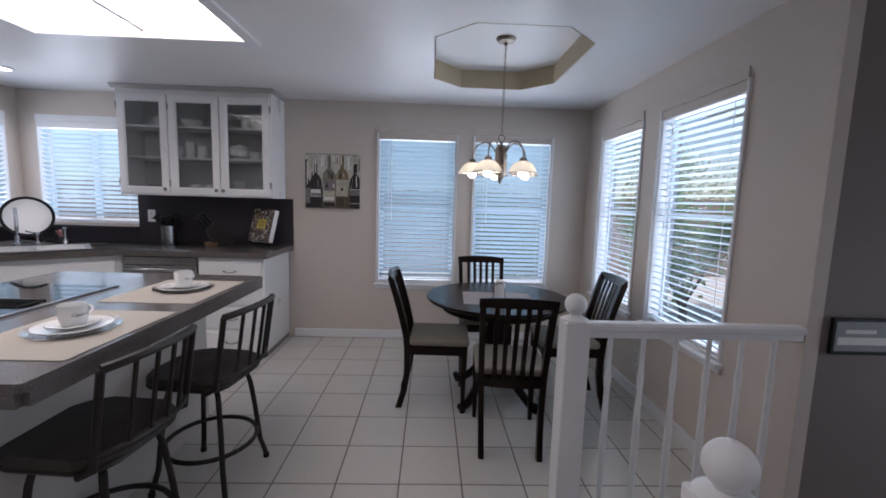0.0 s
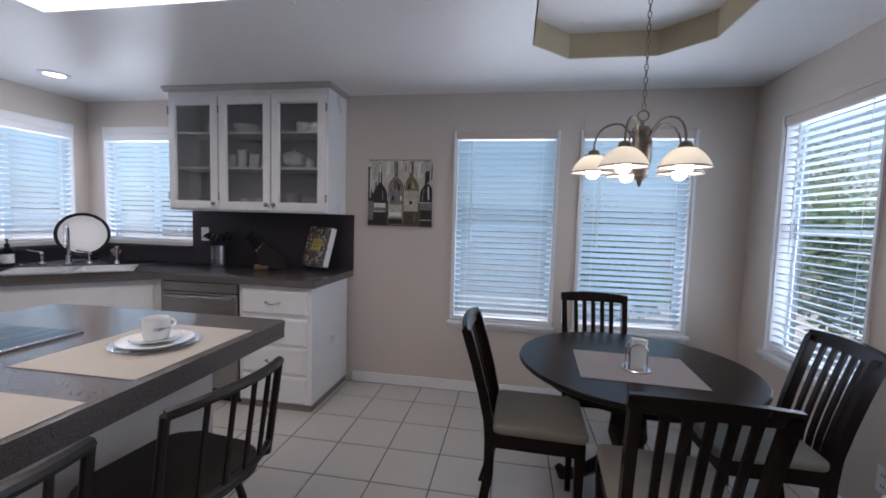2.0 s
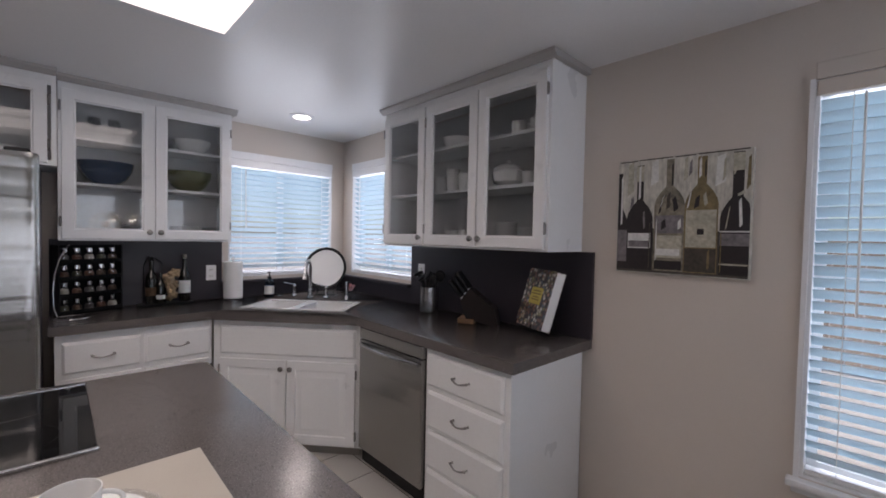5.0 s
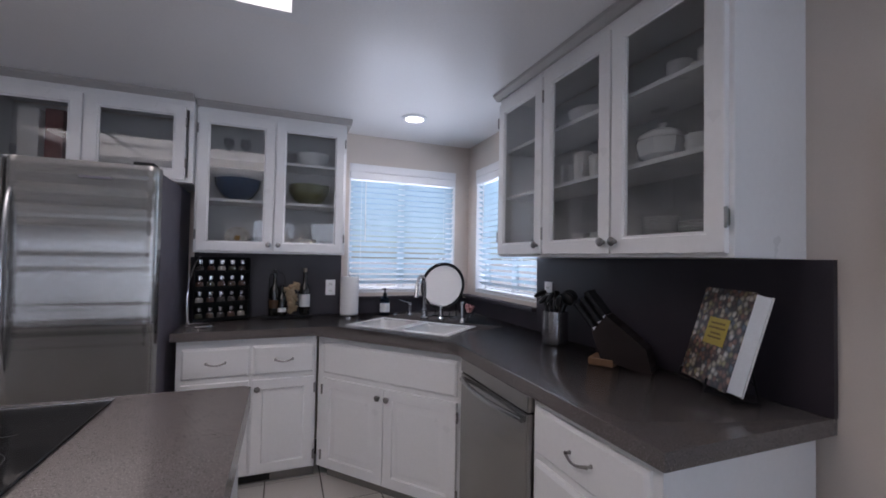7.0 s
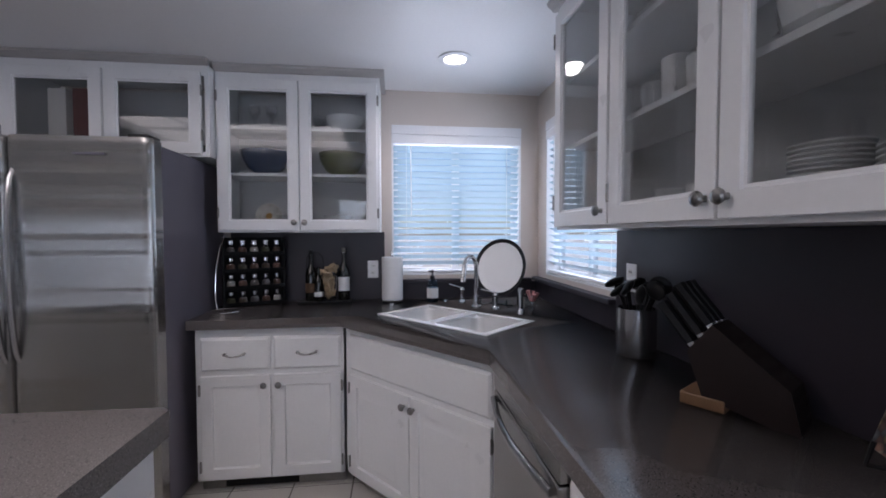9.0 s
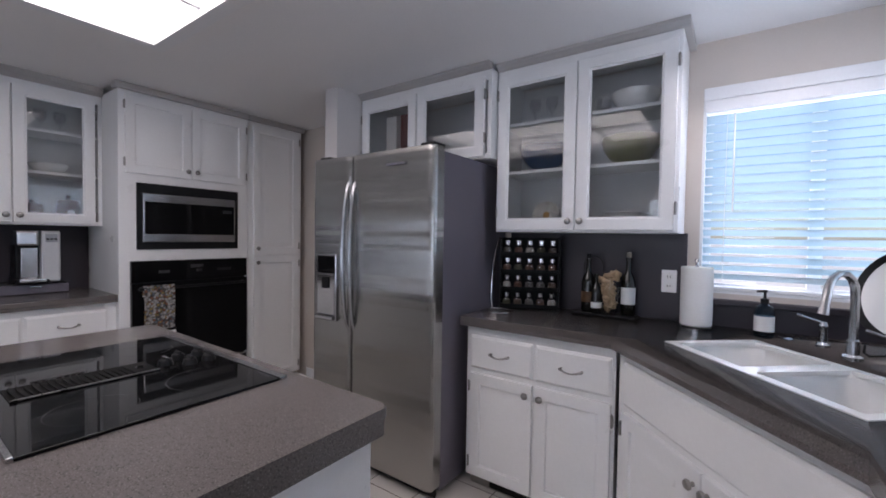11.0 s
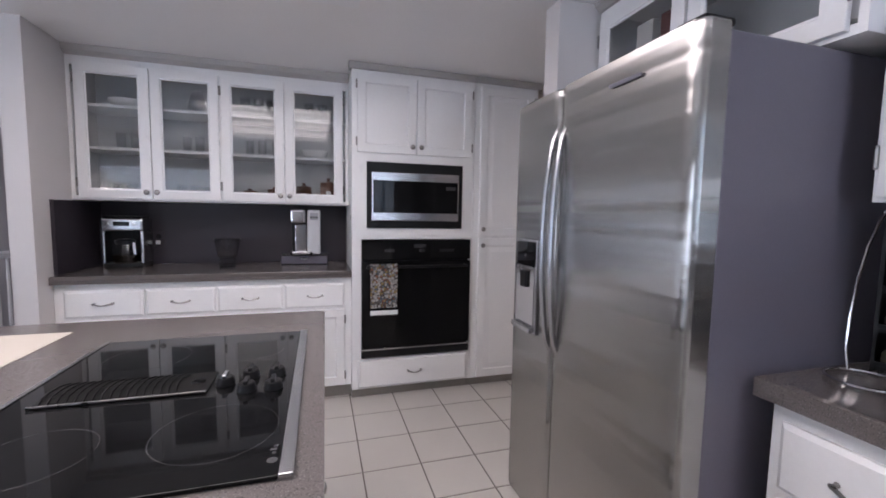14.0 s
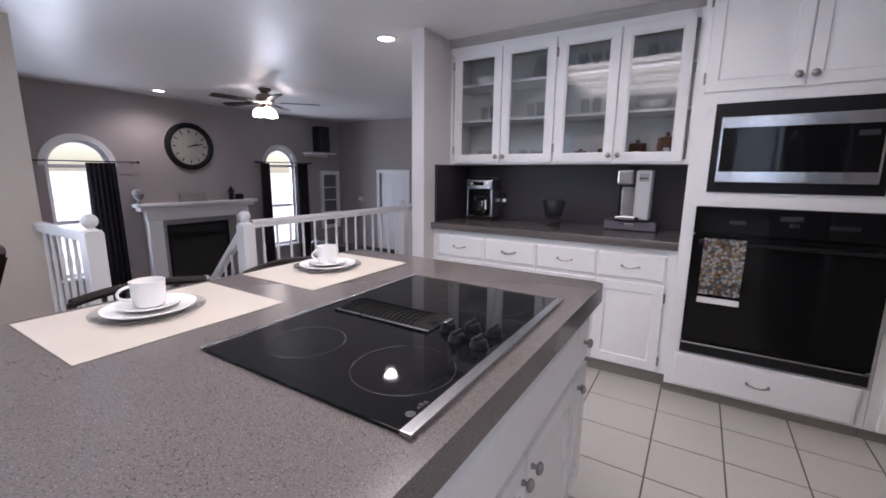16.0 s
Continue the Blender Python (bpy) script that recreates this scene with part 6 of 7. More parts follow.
PWD, PHT = 0.532, 0.528
cv = part("canvas", bx(0, PWD, 0.0, 0.035, 0, PHT, 0.002), mat("painted_canvas", (0.50, 0.475, 0.42), 0.55, vary=0.45, scale=7, fine=26, stretch=(3, 1, 1), bump=0.2), pc)
DARKP = mat("paint_dark", (0.014, 0.008, 0.009), 0.55, vary=0.6, scale=14, fine=60)
OLIVE = mat("paint_olive", (0.17, 0.125, 0.055), 0.45, vary=0.6, scale=12, fine=50)
AMBERP = mat("paint_smoke", (0.20, 0.175, 0.13), 0.45, vary=0.85, scale=13, fine=45)
PALEP = mat("paint_pale", (0.42, 0.39, 0.31), 0.5, vary=0.4, scale=18, fine=60)
WHITEP = mat("paint_white", (0.66, 0.655, 0.63), 0.5, vary=0.25, scale=20)
GREYP = mat("paint_lilac", (0.17, 0.15, 0.16), 0.5, vary=0.5, scale=22, fine=60)
EDGEP = mat("paint_umber", (0.055, 0.042, 0.032), 0.5, vary=0.6, scale=16, fine=60)


def bottle_flat(cx, w, z0, zs, zn, neck):
    """Bottle outline: centre, width, foot, shoulder and neck heights."""
    h = w / 2
    right = [(h, z0), (h, zs), (h * 0.92, zs + 0.025), (h * 0.66, zs + 0.055), (neck, zs + 0.085), (neck, zn)]
    pts = [(min(max(cx + x, 0.004), PWD - 0.004), z) for x, z in right] + [(min(max(cx - x, 0.004), PWD - 0.004), z) for x, z in right[::-1]]
    bm = bmesh.new()
    bm.faces.new([bm.verts.new((x, 0, z)) for x, z in pts])
    return bm


bm = bmesh.new()
bm.faces.new([bm.verts.new((x, 0, z)) for x, z in ((0.005, 0.005), (PWD - 0.005, 0.005), (PWD - 0.005, 0.17), (0.40, 0.20), (0.30, 0.15), (0.16, 0.21), (0.005, 0.18))])
part("painted_shadow", bm, mat("paint_shadow", (0.055, 0.045, 0.035), 0.5, vary=0.6, scale=10, fine=40), pc, at=(0, -0.0008, 0))
LABELS = (
    ((0.05, 0.20, 0.46, GREYP),),
    ((0.115, 0.185, 0.43, WHITEP), (0.120, 0.150, 0.40, GREYP)),
    ((0.075, 0.175, 0.44, PALEP), (0.185, 0.265, 0.46, GREYP), (0.085, 0.115, 0.38, WHITEP), (0.022, 0.062, 0.45, DARKP)),
    ((0.125, 0.285, 0.46, PALEP), (0.180, 0.205, 0.10, DARKP), (0.020, 0.120, 0.47, EDGEP)),
    ((0.135, 0.185, 0.49, GREYP), (0.055, 0.062, 0.49, PALEP), (0.190, 0.196, 0.49, WHITEP)),
)
STROKES = (
    ((0.10, 0.22, 0.46, 0.008, 0.0, WHITEP),),
    ((0.16, 0.20, 0.29, 0.009, -0.004, GREYP), (-0.05, 0.34, 0.50, 0.010, 0.0, WHITEP), (-0.16, 0.43, 0.50, 0.008, 0.002, PALEP), (0.38, 0.02, 0.24, 0.005, 0.0, EDGEP)),
    ((-0.36, 0.27, 0.345, 0.010, 0.012, DARKP), (-0.10, 0.29, 0.37, 0.016, 0.004, EDGEP), (0.16, 0.28, 0.35, 0.018, -0.008, DARKP), (-0.30, 0.30, 0.36, 0.006, 0.012, WHITEP), (0.06, 0.39, 0.50, 0.007, 0.0, DARKP), (-0.42, 0.06, 0.25, 0.005, 0.0, WHITEP), (0.30, 0.20, 0.25, 0.014, 0.0, WHITEP), (-0.24, 0.20, 0.25, 0.02, 0.0, DARKP)),
    ((-0.44, 0.29, 0.37, 0.008, 0.012, WHITEP), (0.10, 0.30, 0.36, 0.012, -0.006, PALEP), (-0.22, 0.29, 0.35, 0.02, 0.006, DARKP), (-0.09, 0.42, 0.51, 0.010, 0.0, WHITEP), (0.08, 0.42, 0.50, 0.006, 0.0, DARKP), (0.22, 0.03, 0.12, 0.010, 0.0, OLIVE)),
    ((-0.34, 0.20, 0.30, 0.006, 0.012, PALEP), (0.08, 0.21, 0.33, 0.010, -0.005, WHITEP), (-0.14, 0.42, 0.50, 0.008, 0.002, PALEP), (0.0, 0.335, 0.36, 0.026, 0.0, PALEP), (-0.46, 0.02, 0.20, 0.004, 0.0, OLIVE)),
)
for i, (cx, w, zs, zn, neck, m) in enumerate(((0.01, 0.085, 0.22, 0.47, 0.013, DARKP), (0.105, 0.118, 0.25, 0.50, 0.015, DARKP), (0.232, 0.125, 0.31, 0.515, 0.015, AMBERP), (0.357, 0.125, 0.31, 0.512, 0.017, OLIVE), (0.485, 0.118, 0.25, 0.515, 0.019, DARKP))):
    b = part("painted_bottle", bottle_flat(cx, w, 0.015, zs, zn, neck), m, pc, at=(0, -0.0012 - 0.0001 * i, 0))
    if i > 0:
        bm = bmesh.new()
        bm.faces.new([bm.verts.new((cx + sx * neck * 1.05, -0.0006, z)) for sx, z in ((-1, zn - 0.075), (1, zn - 0.075), (1, zn - 0.004), (-1, zn - 0.004))])
        part("painted_foil", bm, (DARKP, PALEP, AMBERP, OLIVE, PALEP)[i], b)
    # labels: foot and head, the share of the width, paint
    for k, (z0, z1, share, paint) in enumerate(LABELS[i]):
        bm = bmesh.new()
        bm.faces.new([bm.verts.new((min(max(cx + sx * w * share, 0.004), PWD - 0.004), -0.0008 - 0.0004 * k, z)) for sx, z in ((-1, z0), (1, z0), (1, z1), (-1, z1))])
        part("painted_label", bm, paint, b)
    # strokes of paint: offset across, foot, head, width, slant
    for k, (x0, z0, z1, wide, lean, paint) in enumerate(STROKES[i]):
        xx, yy = cx + x0 * w, -0.0026 - 0.0002 * k
        if 0.01 < xx < PWD - 0.016:
            bm = bmesh.new()
            bm.faces.new([bm.verts.new(p) for p in ((xx, yy, z0), (xx + wide, yy, z0 + 0.012), (xx + wide * 0.8 + lean, yy, z1), (xx + lean, yy, z1 - 0.015))])
            part("painted_glint", bm, paint, b)
# pale and dark brush strokes in the background between the necks
for k, (x, z0, z1, wide, paint) in enumerate(((0.045, 0.36, 0.52, 0.030, PALEP), (0.150, 0.40, 0.52, 0.034, WHITEP), (0.285, 0.41, 0.52, 0.018, PALEP), (0.305, 0.43, 0.505, 0.014, GREYP), (0.405, 0.38, 0.515, 0.038, WHITEP), (0.430, 0.40, 0.50, 0.012, PALEP), (0.512, 0.36, 0.50, 0.014, OLIVE), (0.06, 0.30, 0.36, 0.018, GREYP))):
    bm = bmesh.new()
    bm.faces.new([bm.verts.new(p) for p in ((x, 0, z0), (x + wide, 0, z0 + 0.02), (x + wide * 0.9, 0, z1), (x + 0.004, 0, z1 - 0.012))])
    part("painted_stroke", bm, paint, pc, at=(0, -0.0006 - 0.00002 * k, 0))
for x0, x1, z in ((0.012, 0.09, 0.519), (0.10, 0.24, 0.521), (0.25, 0.33, 0.520), (0.34, 0.52, 0.521)):
    part("painted_edge", bx(x0, x1, -0.0018, -0.0012, z, z + 0.005), EDGEP, pc)

# ---- railings ----


def newel(x, y, z0, top):
    n = thing("newel_post", "white painted square newel post with a ball top", "newel post", pose(x, y, 0), "newel posts")
    zs = top - 0.105
    part("post", bx(-0.05, 0.05, -0.05, 0.05, z0, zs, 0.005), TRIM, n)
    part("cap", lathe([(0.052, zs), (0.054, zs + 0.006), (0.036, zs + 0.014), (0.022, zs + 0.022), (0.022, zs + 0.030)], 20), TRIM, n)
    part("ball", lathe([(0.012, zs + 0.026)] + [(0.044 * math.sin(radians(a)), zs + 0.066 - 0.044 * math.cos(radians(a))) for a in range(25, 180, 12)] + [(0.001, zs + 0.110)], 24, close=False), TRIM, n)


BAL = [(0.012, 0.0), (0.014, 0.05), (0.016, 0.12), (0.011, 0.2), (0.015, 0.45), (0.011, 0.72), (0.014, 0.80), (0.010, 0.86), (0.010, 1.0)]


def railing(label, p0, p1, z0, z1, floor0, floor1, step, drop=0.0):
    """A handrail from p0 to p1 at heights z0, z1 with turned balusters down to the floor."""
    r = thing("stair_railing", label, "railing", pose(0, 0, 0), "railings")
    a, b = Vector((*p0, z0)), Vector((*p1, z1))
    d = (b - a).normalized()
    s = d.cross(Vector((0, 0, 1))).normalized()
    u = s.cross(d)
    bm = bmesh.new()
    prof = [(-0.020, -0.062), (0.020, -0.062), (0.022, -0.035), (0.030, -0.028), (0.031, -0.010), (0.020, 0.0), (-0.020, 0.0), (-0.031, -0.010), (-0.030, -0.028), (-0.022, -0.035)]
    ends = [[bm.verts.new(q + s * i + u * j) for i, j in prof] for q in (a, b)]
    for i in range(len(prof)):
        j = (i + 1) % len(prof)
        bm.faces.new((ends[0][i], ends[0][j], ends[1][j], ends[1][i]))
    bm.faces.new(ends[0]), bm.faces.new(ends[1][::-1])
    part("handrail", bm, TRIM, r)
    length = (b.xy - a.xy).length
    n = max(1, int(length / step))
    for i in range(n):
        t = (i + 0.75) / (n + 0.5)
        q = a.lerp(b, t)
        lo = floor0 + (floor1 - floor0) * t
        if drop:
            lo = LRZ + 0.175 * math.ceil((floor0 + (floor1 - floor0) * t - LRZ) / 0.175 - 0.01)
        h = q.z - 0.060 - lo
        part("baluster", lathe([(rr, lo + h * zz) for rr, zz in BAL], 10, at=(q.x, q.y, 0)), TRIM, r)


newel(0.675, 3.925, 0.0, 1.045)
newel(0.61, 2.965, 0.0, 1.0)
newel(0.615, 0.90, 0.0, 0.985)
newel(1.47, 2.86, LRZ, 0.335)
railing("white handrail with turned balusters beside the dining area", (0.725, 3.925), (1.628, 3.925), 0.935, 0.935, 0, 0, 0.146)
railing("white handrail with turned balusters above the living room", (0.61, 2.913), (0.61, 0.95), 0.925, 0.925, 0, 0, 0.14)
railing("white handrail with turned balusters along the hall", (0.615, 0.85), (0.615, LRY0 + 0.001), 0.925, 0.925, 0, 0, 0.14)
railing("white sloping stair handrail with turned balusters", (0.661, 2.955), (1.425, 2.86), 0.88, 0.26, 0.0, LRZ, 0.13, drop=1)

sg = thing("wall_sign", "small dark-framed grey sign with faded lettering", "sign", pose(1.726, LRY1 - 0.001, 0.828))
bm = bmesh.new()
for r in ((0, 0.30, 0, 0.012), (0, 0.30, 0.14, 0.152), (0, 0.012, 0.012, 0.14), (0.288, 0.30, 0.012, 0.14)):
    box(bm, r[0], r[1], -0.016, 0, r[2], r[3])
part("frame", bm, BLACKPL, sg)
part("panel", bx(0.012, 0.288, -0.009, -0.001, 0.012, 0.14), mat("sign_grey", (0.25, 0.28, 0.29), 0.5, vary=0.1, scale=20), sg)
for z, x0, x1, h in ((0.088, 0.06, 0.19, 0.016), (0.04, 0.03, 0.25, 0.032)):
    part("writing_bar", bx(x0, x1, -0.0105, -0.0092, z, z + h), PAPER, sg)

# ---- crockery in the glass cabinets ----


def dish(name, prof, material, label, cat, x, y, z, n=20, rz=0.0, group=""):
    return solo(name, lathe(prof, n, close=False), material, label, cat, pose(x, y, z, 0, 0, rz), group)


def mug(x, y, z, rz=0.0, tall=1.0):
    c = thing("mug", "white porcelain mug in a glass cabinet", "mug", pose(x, y, z, 0, 0, rz), "mugs")
    part("cup", lathe([(r, h * 1.25 * tall) for r, h in CUP], 18, close=False), PORC, c)
    part("handle", tube([(0.039, 0, 0.07 * tall), (0.062, 0, 0.072 * tall), (0.068, 0, 0.05 * tall), (0.060, 0, 0.03 * tall), (0.037, 0, 0.027 * tall)], 0.005, 6), PORC, c)


def stack(x, y, z, r, n, label="stack of white porcelain plates"):
    s = thing("plate_stack", label, "plates", pose(x, y, z))
    me = mesh_of(lathe(plate_prof(r, 0.014), 24, close=False), PORC, "plate")
    for i in range(n):
        part("plate", me, None, s, at=(0, 0, 0.0095 * i))


def tumbler(x, y, z, r=0.033, h=0.11):
    dish("drinking_glass", [(0.001, 0.0), (r * 0.8, 0.0), (r, h), (r - 0.002, h), (r * 0.78, 0.006), (0.001, 0.006)], DRINK, "clear drinking glass in a wall cabinet", "glass", x, y, z, 14, group="glasses")


def goblet(x, y, z):
    dish("stem_glass", [(0.001, 0.0), (0.03, 0.0), (0.03, 0.003), (0.004, 0.008), (0.004, 0.06), (0.02, 0.075), (0.034, 0.11), (0.030, 0.15), (0.028, 0.15), (0.032, 0.11), (0.001, 0.072)], DRINK, "clear stemmed glass in a wall cabinet", "glass", x, y, z, 14, group="glasses")


BOWLP = [(0.001, 0.0), (0.05, 0.0), (0.055, 0.008), (0.09, 0.03), (0.12, 0.075), (0.128, 0.115), (0.122, 0.115), (0.112, 0.075), (0.085, 0.036), (0.05, 0.012), (0.001, 0.012)]
S0, S1, S2 = 1.4035, 1.7305, 2.0005
# over the drawers
dish("serving_bowl", [(r * 0.75, z * 0.6) for r, z in BOWLP], PORC, "white porcelain serving bowl on a shelf", "bowl", -2.12, 6.24, S2)
mug(-2.43, 6.25, S2, 200)
mug(-1.63, 6.22, S2, 10, 0.9)
mug(-1.51, 6.22, S2, 30, 0.9)
for x, t in ((-2.235, 1.15), (-2.135, 1.6), (-2.03, 1.2)):
    mug(x, 6.22, S1, -40, t)
tr = thing("soup_tureen", "white porcelain soup tureen with a domed lid", "tureen", pose(-1.70, 6.22, S1))
part("bowl", lathe([(0.001, 0.0), (0.05, 0.0), (0.055, 0.012), (0.085, 0.03), (0.095, 0.07), (0.092, 0.085)], 8, close=False), PORC, tr, at=pose(0, 0, 0, 0, 0, 22.5))
part("lid", lathe([(0.096, 0.086), (0.085, 0.105), (0.05, 0.125), (0.014, 0.132), (0.012, 0.142), (0.018, 0.152), (0.001, 0.158)], 8, close=False), PORC, tr, at=pose(0, 0, 0, 0, 0, 22.5))
for x in (-0.1, 0.1):
    part("handle", tube([(x * 0.9, 0, 0.05), (x * 1.25, 0, 0.06), (x * 0.92, 0, 0.08)], 0.006, 6), PORC, tr)
mug(-1.555, 6.22, S1, 30, 0.8)
stack(-1.705, 6.22, S0, 0.064, 13)
stack(-1.52, 6.23, S0, 0.095, 10)
stack(-2.02, 6.26, S0, 0.10, 3)
for x in (-2.10, -1.97):
    mug(x, 6.18, S0, 15)
dish("serving_bowl", [(r * 0.7, z * 0.7) for r, z in BOWLP], DRINK, "clear glass bowl on a cabinet shelf", "bowl", -2.45, 6.25, S0)
# beside the refrigerator
BLUEB = mat("blue_glaze", (0.018, 0.045, 0.10), 0.2, vary=0.15)
GREENB = mat("olive_glaze", (0.115, 0.12, 0.05), 0.3, vary=0.25, scale=14)
dish("mixing_bowl", [(r * 1.12, z * 1.25) for r, z in BOWLP], BLUEB, "dark blue glazed mixing bowl on a shelf", "bowl", -3.67, 4.62, S1, 28)
dish("mixing_bowl", [(r * 1.12, z * 1.2) for r, z in BOWLP], GREENB, "olive green patterned bowl on a shelf", "bowl", -3.67, 5.08, S1, 28)
dish("serving_bowl", [(r * 0.9, z * 0.8) for r, z in BOWLP], PORC, "white porcelain bowl on the top shelf", "bowl", -3.67, 5.10, S2, 24)
goblet(-3.66, 4.56, S2), goblet(-3.66, 4.66, S2), tumbler(-3.64, 4.95, S2, 0.04, 0.09)
fp = thing("painted_plate", "cream and ochre painted plate propped upright in the cabinet", "plate", pose(-3.72, 4.62, S0 + 0.001, 0, 0, 90))
pm = Matrix.Translation((0, 0, 0.08)) @ pose(0, 0, 0, 78, 0, 0)
part("plate", lathe(plate_prof(0.082, 0.010), 28, close=False), mat("cream_glaze", (0.50, 0.47, 0.42), 0.3, vary=0.25, scale=30), fp, at=pm)
part("flower", lathe([(0.001, 0.0062), (0.02, 0.0062)], 16, close=False), mat("ochre_paint", (0.38, 0.20, 0.04), 0.4), fp, at=pm)
for y in (4.72, 4.79):
    tumbler(-3.64, y, S0, 0.034, 0.085)
stack(-3.67, 5.05, S0, 0.09, 8)
for y in (5.18, 5.24):
    tumbler(-3.62, y, S0, 0.028, 0.08)
# above the refrigerator
bxm = mat("white_card", (0.62, 0.60, 0.58), 0.6, vary=0.05)
solo("gift_box", bx(-0.05, 0.05, -0.045, 0.045, 0, 0.34, 0.003), bxm, "tall white bottle box above the refrigerator", "box", pose(-3.53, 3.60, 1.8185))
solo("gift_box", bx(-0.045, 0.045, -0.04, 0.04, 0, 0.35, 0.003), mat("maroon_card", (0.10, 0.018, 0.018), 0.5, vary=0.1), "tall maroon bottle box above the refrigerator", "box", pose(-3.55, 3.70, 1.8185))
goblet(-3.56, 3.78, 1.8185), goblet(-3.60, 3.50, 1.8185)
dish("serving_bowl", [(r * 1.1, z * 0.7) for r, z in BOWLP], PORC, "shallow white bowl above the refrigerator", "bowl", -3.65, 4.15, 1.8185, 28)
# over the coffee machines
CANI = mat("brown_canister", (0.13, 0.048, 0.024), 0.35, vary=0.25, scale=12)
for x, k in ((-1.66, 0.66), (-1.83, 0.80), (-2.04, 1.05), (-2.22, 1.35)):
    c = thing("canister", "brown lidded ceramic canister with a small label", "canister", pose(x, 1.74, S0, 0, 0, 180), "canisters")
    part("jar", lathe([(0.05 * k ** 0.4, 0.0), (0.056 * k ** 0.4, 0.01), (0.056 * k ** 0.4, 0.09 * k), (0.05 * k ** 0.4, 0.10 * k)], 18), CANI, c)
    part("lid", lathe([(0.055 * k ** 0.4, 0.10 * k), (0.053 * k ** 0.4, 0.115 * k), (0.012, 0.122 * k), (0.014, 0.14 * k), (0.001, 0.143 * k)], 18, close=False), CANI, c)
    part("label", bx(-0.018, 0.018, -0.060 * k ** 0.4, -0.0555 * k ** 0.4, 0.04 * k, 0.065 * k), PAPER, c, "pale label")
for i, x in enumerate((-0.83, -0.92, -1.01, -1.22, -1.30, -1.38)):
    tumbler(x, 1.72 + 0.03 * (i % 2), S0, 0.032, 0.10)
for i, x in enumerate((-0.85, -0.95, -1.25, -1.34, -1.66, -1.75, -1.84)):
    tumbler(x, 1.70 + 0.04 * (i % 2), S1, 0.030, 0.12)
dish("serving_bowl", [(r * 0.8, z * 0.55) for r, z in BOWLP], PORC, "low white serving dish on a shelf", "bowl", -2.12, 1.74, S1)
dish("serving_bowl", [(r * 0.9, z * 0.5) for r, z in BOWLP], PORC, "wide white bowl on the top shelf", "bowl", -0.92, 1.74, S2)
pit = thing("glass_pitcher", "clear glass pitcher on the top shelf", "pitcher", pose(-1.33, 1.74, S2))
part("body", lathe([(0.001, 0.0), (0.045, 0.0), (0.055, 0.04), (0.05, 0.10), (0.032, 0.14), (0.040, 0.17), (0.038, 0.17), (0.029, 0.14), (0.046, 0.10), (0.05, 0.04), (0.001, 0.008)], 18, close=False), DRINK, pit)
part("handle", tube([(0.04, 0, 0.15), (0.08, 0, 0.13), (0.08, 0, 0.07), (0.05, 0, 0.04)], 0.005, 6), DRINK, pit)
for x in (-1.64, -1.73, -1.82, -1.91, -2.08, -2.18):
    goblet(x, 1.74, S2)

# ---- living room ----
fp = thing("fireplace", "white painted fireplace with a grey stone surround", "fireplace", pose(LRX, 0, 0))
part("mantel_shelf", bx(-0.20, -0.001, 0.53, 2.33, 0.80, 0.852, 0.008), TRIM, fp)
part("cornice", bx(-0.155, -0.001, 0.57, 2.29, 0.745, 0.799, 0.01), TRIM, fp)
part("frieze", bx(-0.115, -0.001, 0.66, 2.21, 0.60, 0.744, 0.004), TRIM, fp)
for y0 in (0.67, 2.01):
    part("pilaster", bx(-0.125, -0.001, y0, y0 + 0.19, LRZ + 0.04, 0.599, 0.006), TRIM, fp)
bm = bmesh.new()
for r in ((0.861, 1.0, LRZ + 0.04, 0.599), (1.94, 2.009, LRZ + 0.04, 0.599), (1.0, 1.94, 0.525, 0.599), (1.0, 1.94, LRZ + 0.04, -0.42)):
    box(bm, -0.06, -0.001, r[0], r[1], r[2], r[3])
part("stone_surround", bm, STONE, fp, "grey stone surround")
part("firebox", bx(-0.03, -0.001, 1.001, 1.939, -0.419, 0.524), FIREBRICK, fp, "sooty black firebox")
bm = bmesh.new()
for r in ((1.0, 1.94, 0.47, 0.522), (1.0, 1.94, -0.418, -0.35), (1.0, 1.04, -0.35, 0.47), (1.90, 1.94, -0.35, 0.47)):
    box(bm, -0.055, -0.031, r[0], r[1], r[2], r[3])
for i in range(3):
    box(bm, -0.048, -0.032, 1.05, 1.89, 0.30 + 0.035 * i, 0.312 + 0.035 * i)
part("insert_frame", bm, BLACKPL, fp, "black metal insert with louvres")
part("hearth", bx(-0.45, -0.001, 0.62, 2.26, LRZ + 0.0005, LRZ + 0.039, 0.006), STONE, fp, "grey stone hearth")

ckk = thing("wall_clock", "large round black-rimmed wall clock with grey face", "clock", pose(LRX - 0.002, 1.478, 1.672, 0, 0, -90))
part("face", lathe([(0.001, 0.012), (0.29, 0.012), (0.29, 0.0)], 48, axis="y", close=False), CLOCKF, ckk)
part("rim", lathe([(0.268, 0.0125), (0.275, 0.035), (0.31, 0.048), (0.345, 0.035), (0.352, 0.001)], 48, axis="y", close=False), BLACKPL, ckk, "black rim")
for i in range(12):
    a = radians(30 * i)
    part("numeral_bar", bx(-0.007, 0.007, -0.0145, -0.0122, 0.195, 0.25), BLACKPL, ckk, at=pose(0, 0, 0, 0, 30 * i, 0))
part("hour_hand", bx(-0.008, 0.008, -0.0175, -0.015, -0.03, 0.13), BLACKPL, ckk, at=pose(0, 0, 0, 0, 70, 0))
part("minute_hand", bx(-0.006, 0.006, -0.021, -0.018, -0.04, 0.20), BLACKPL, ckk, at=pose(0, 0, 0, 0, 78, 0))

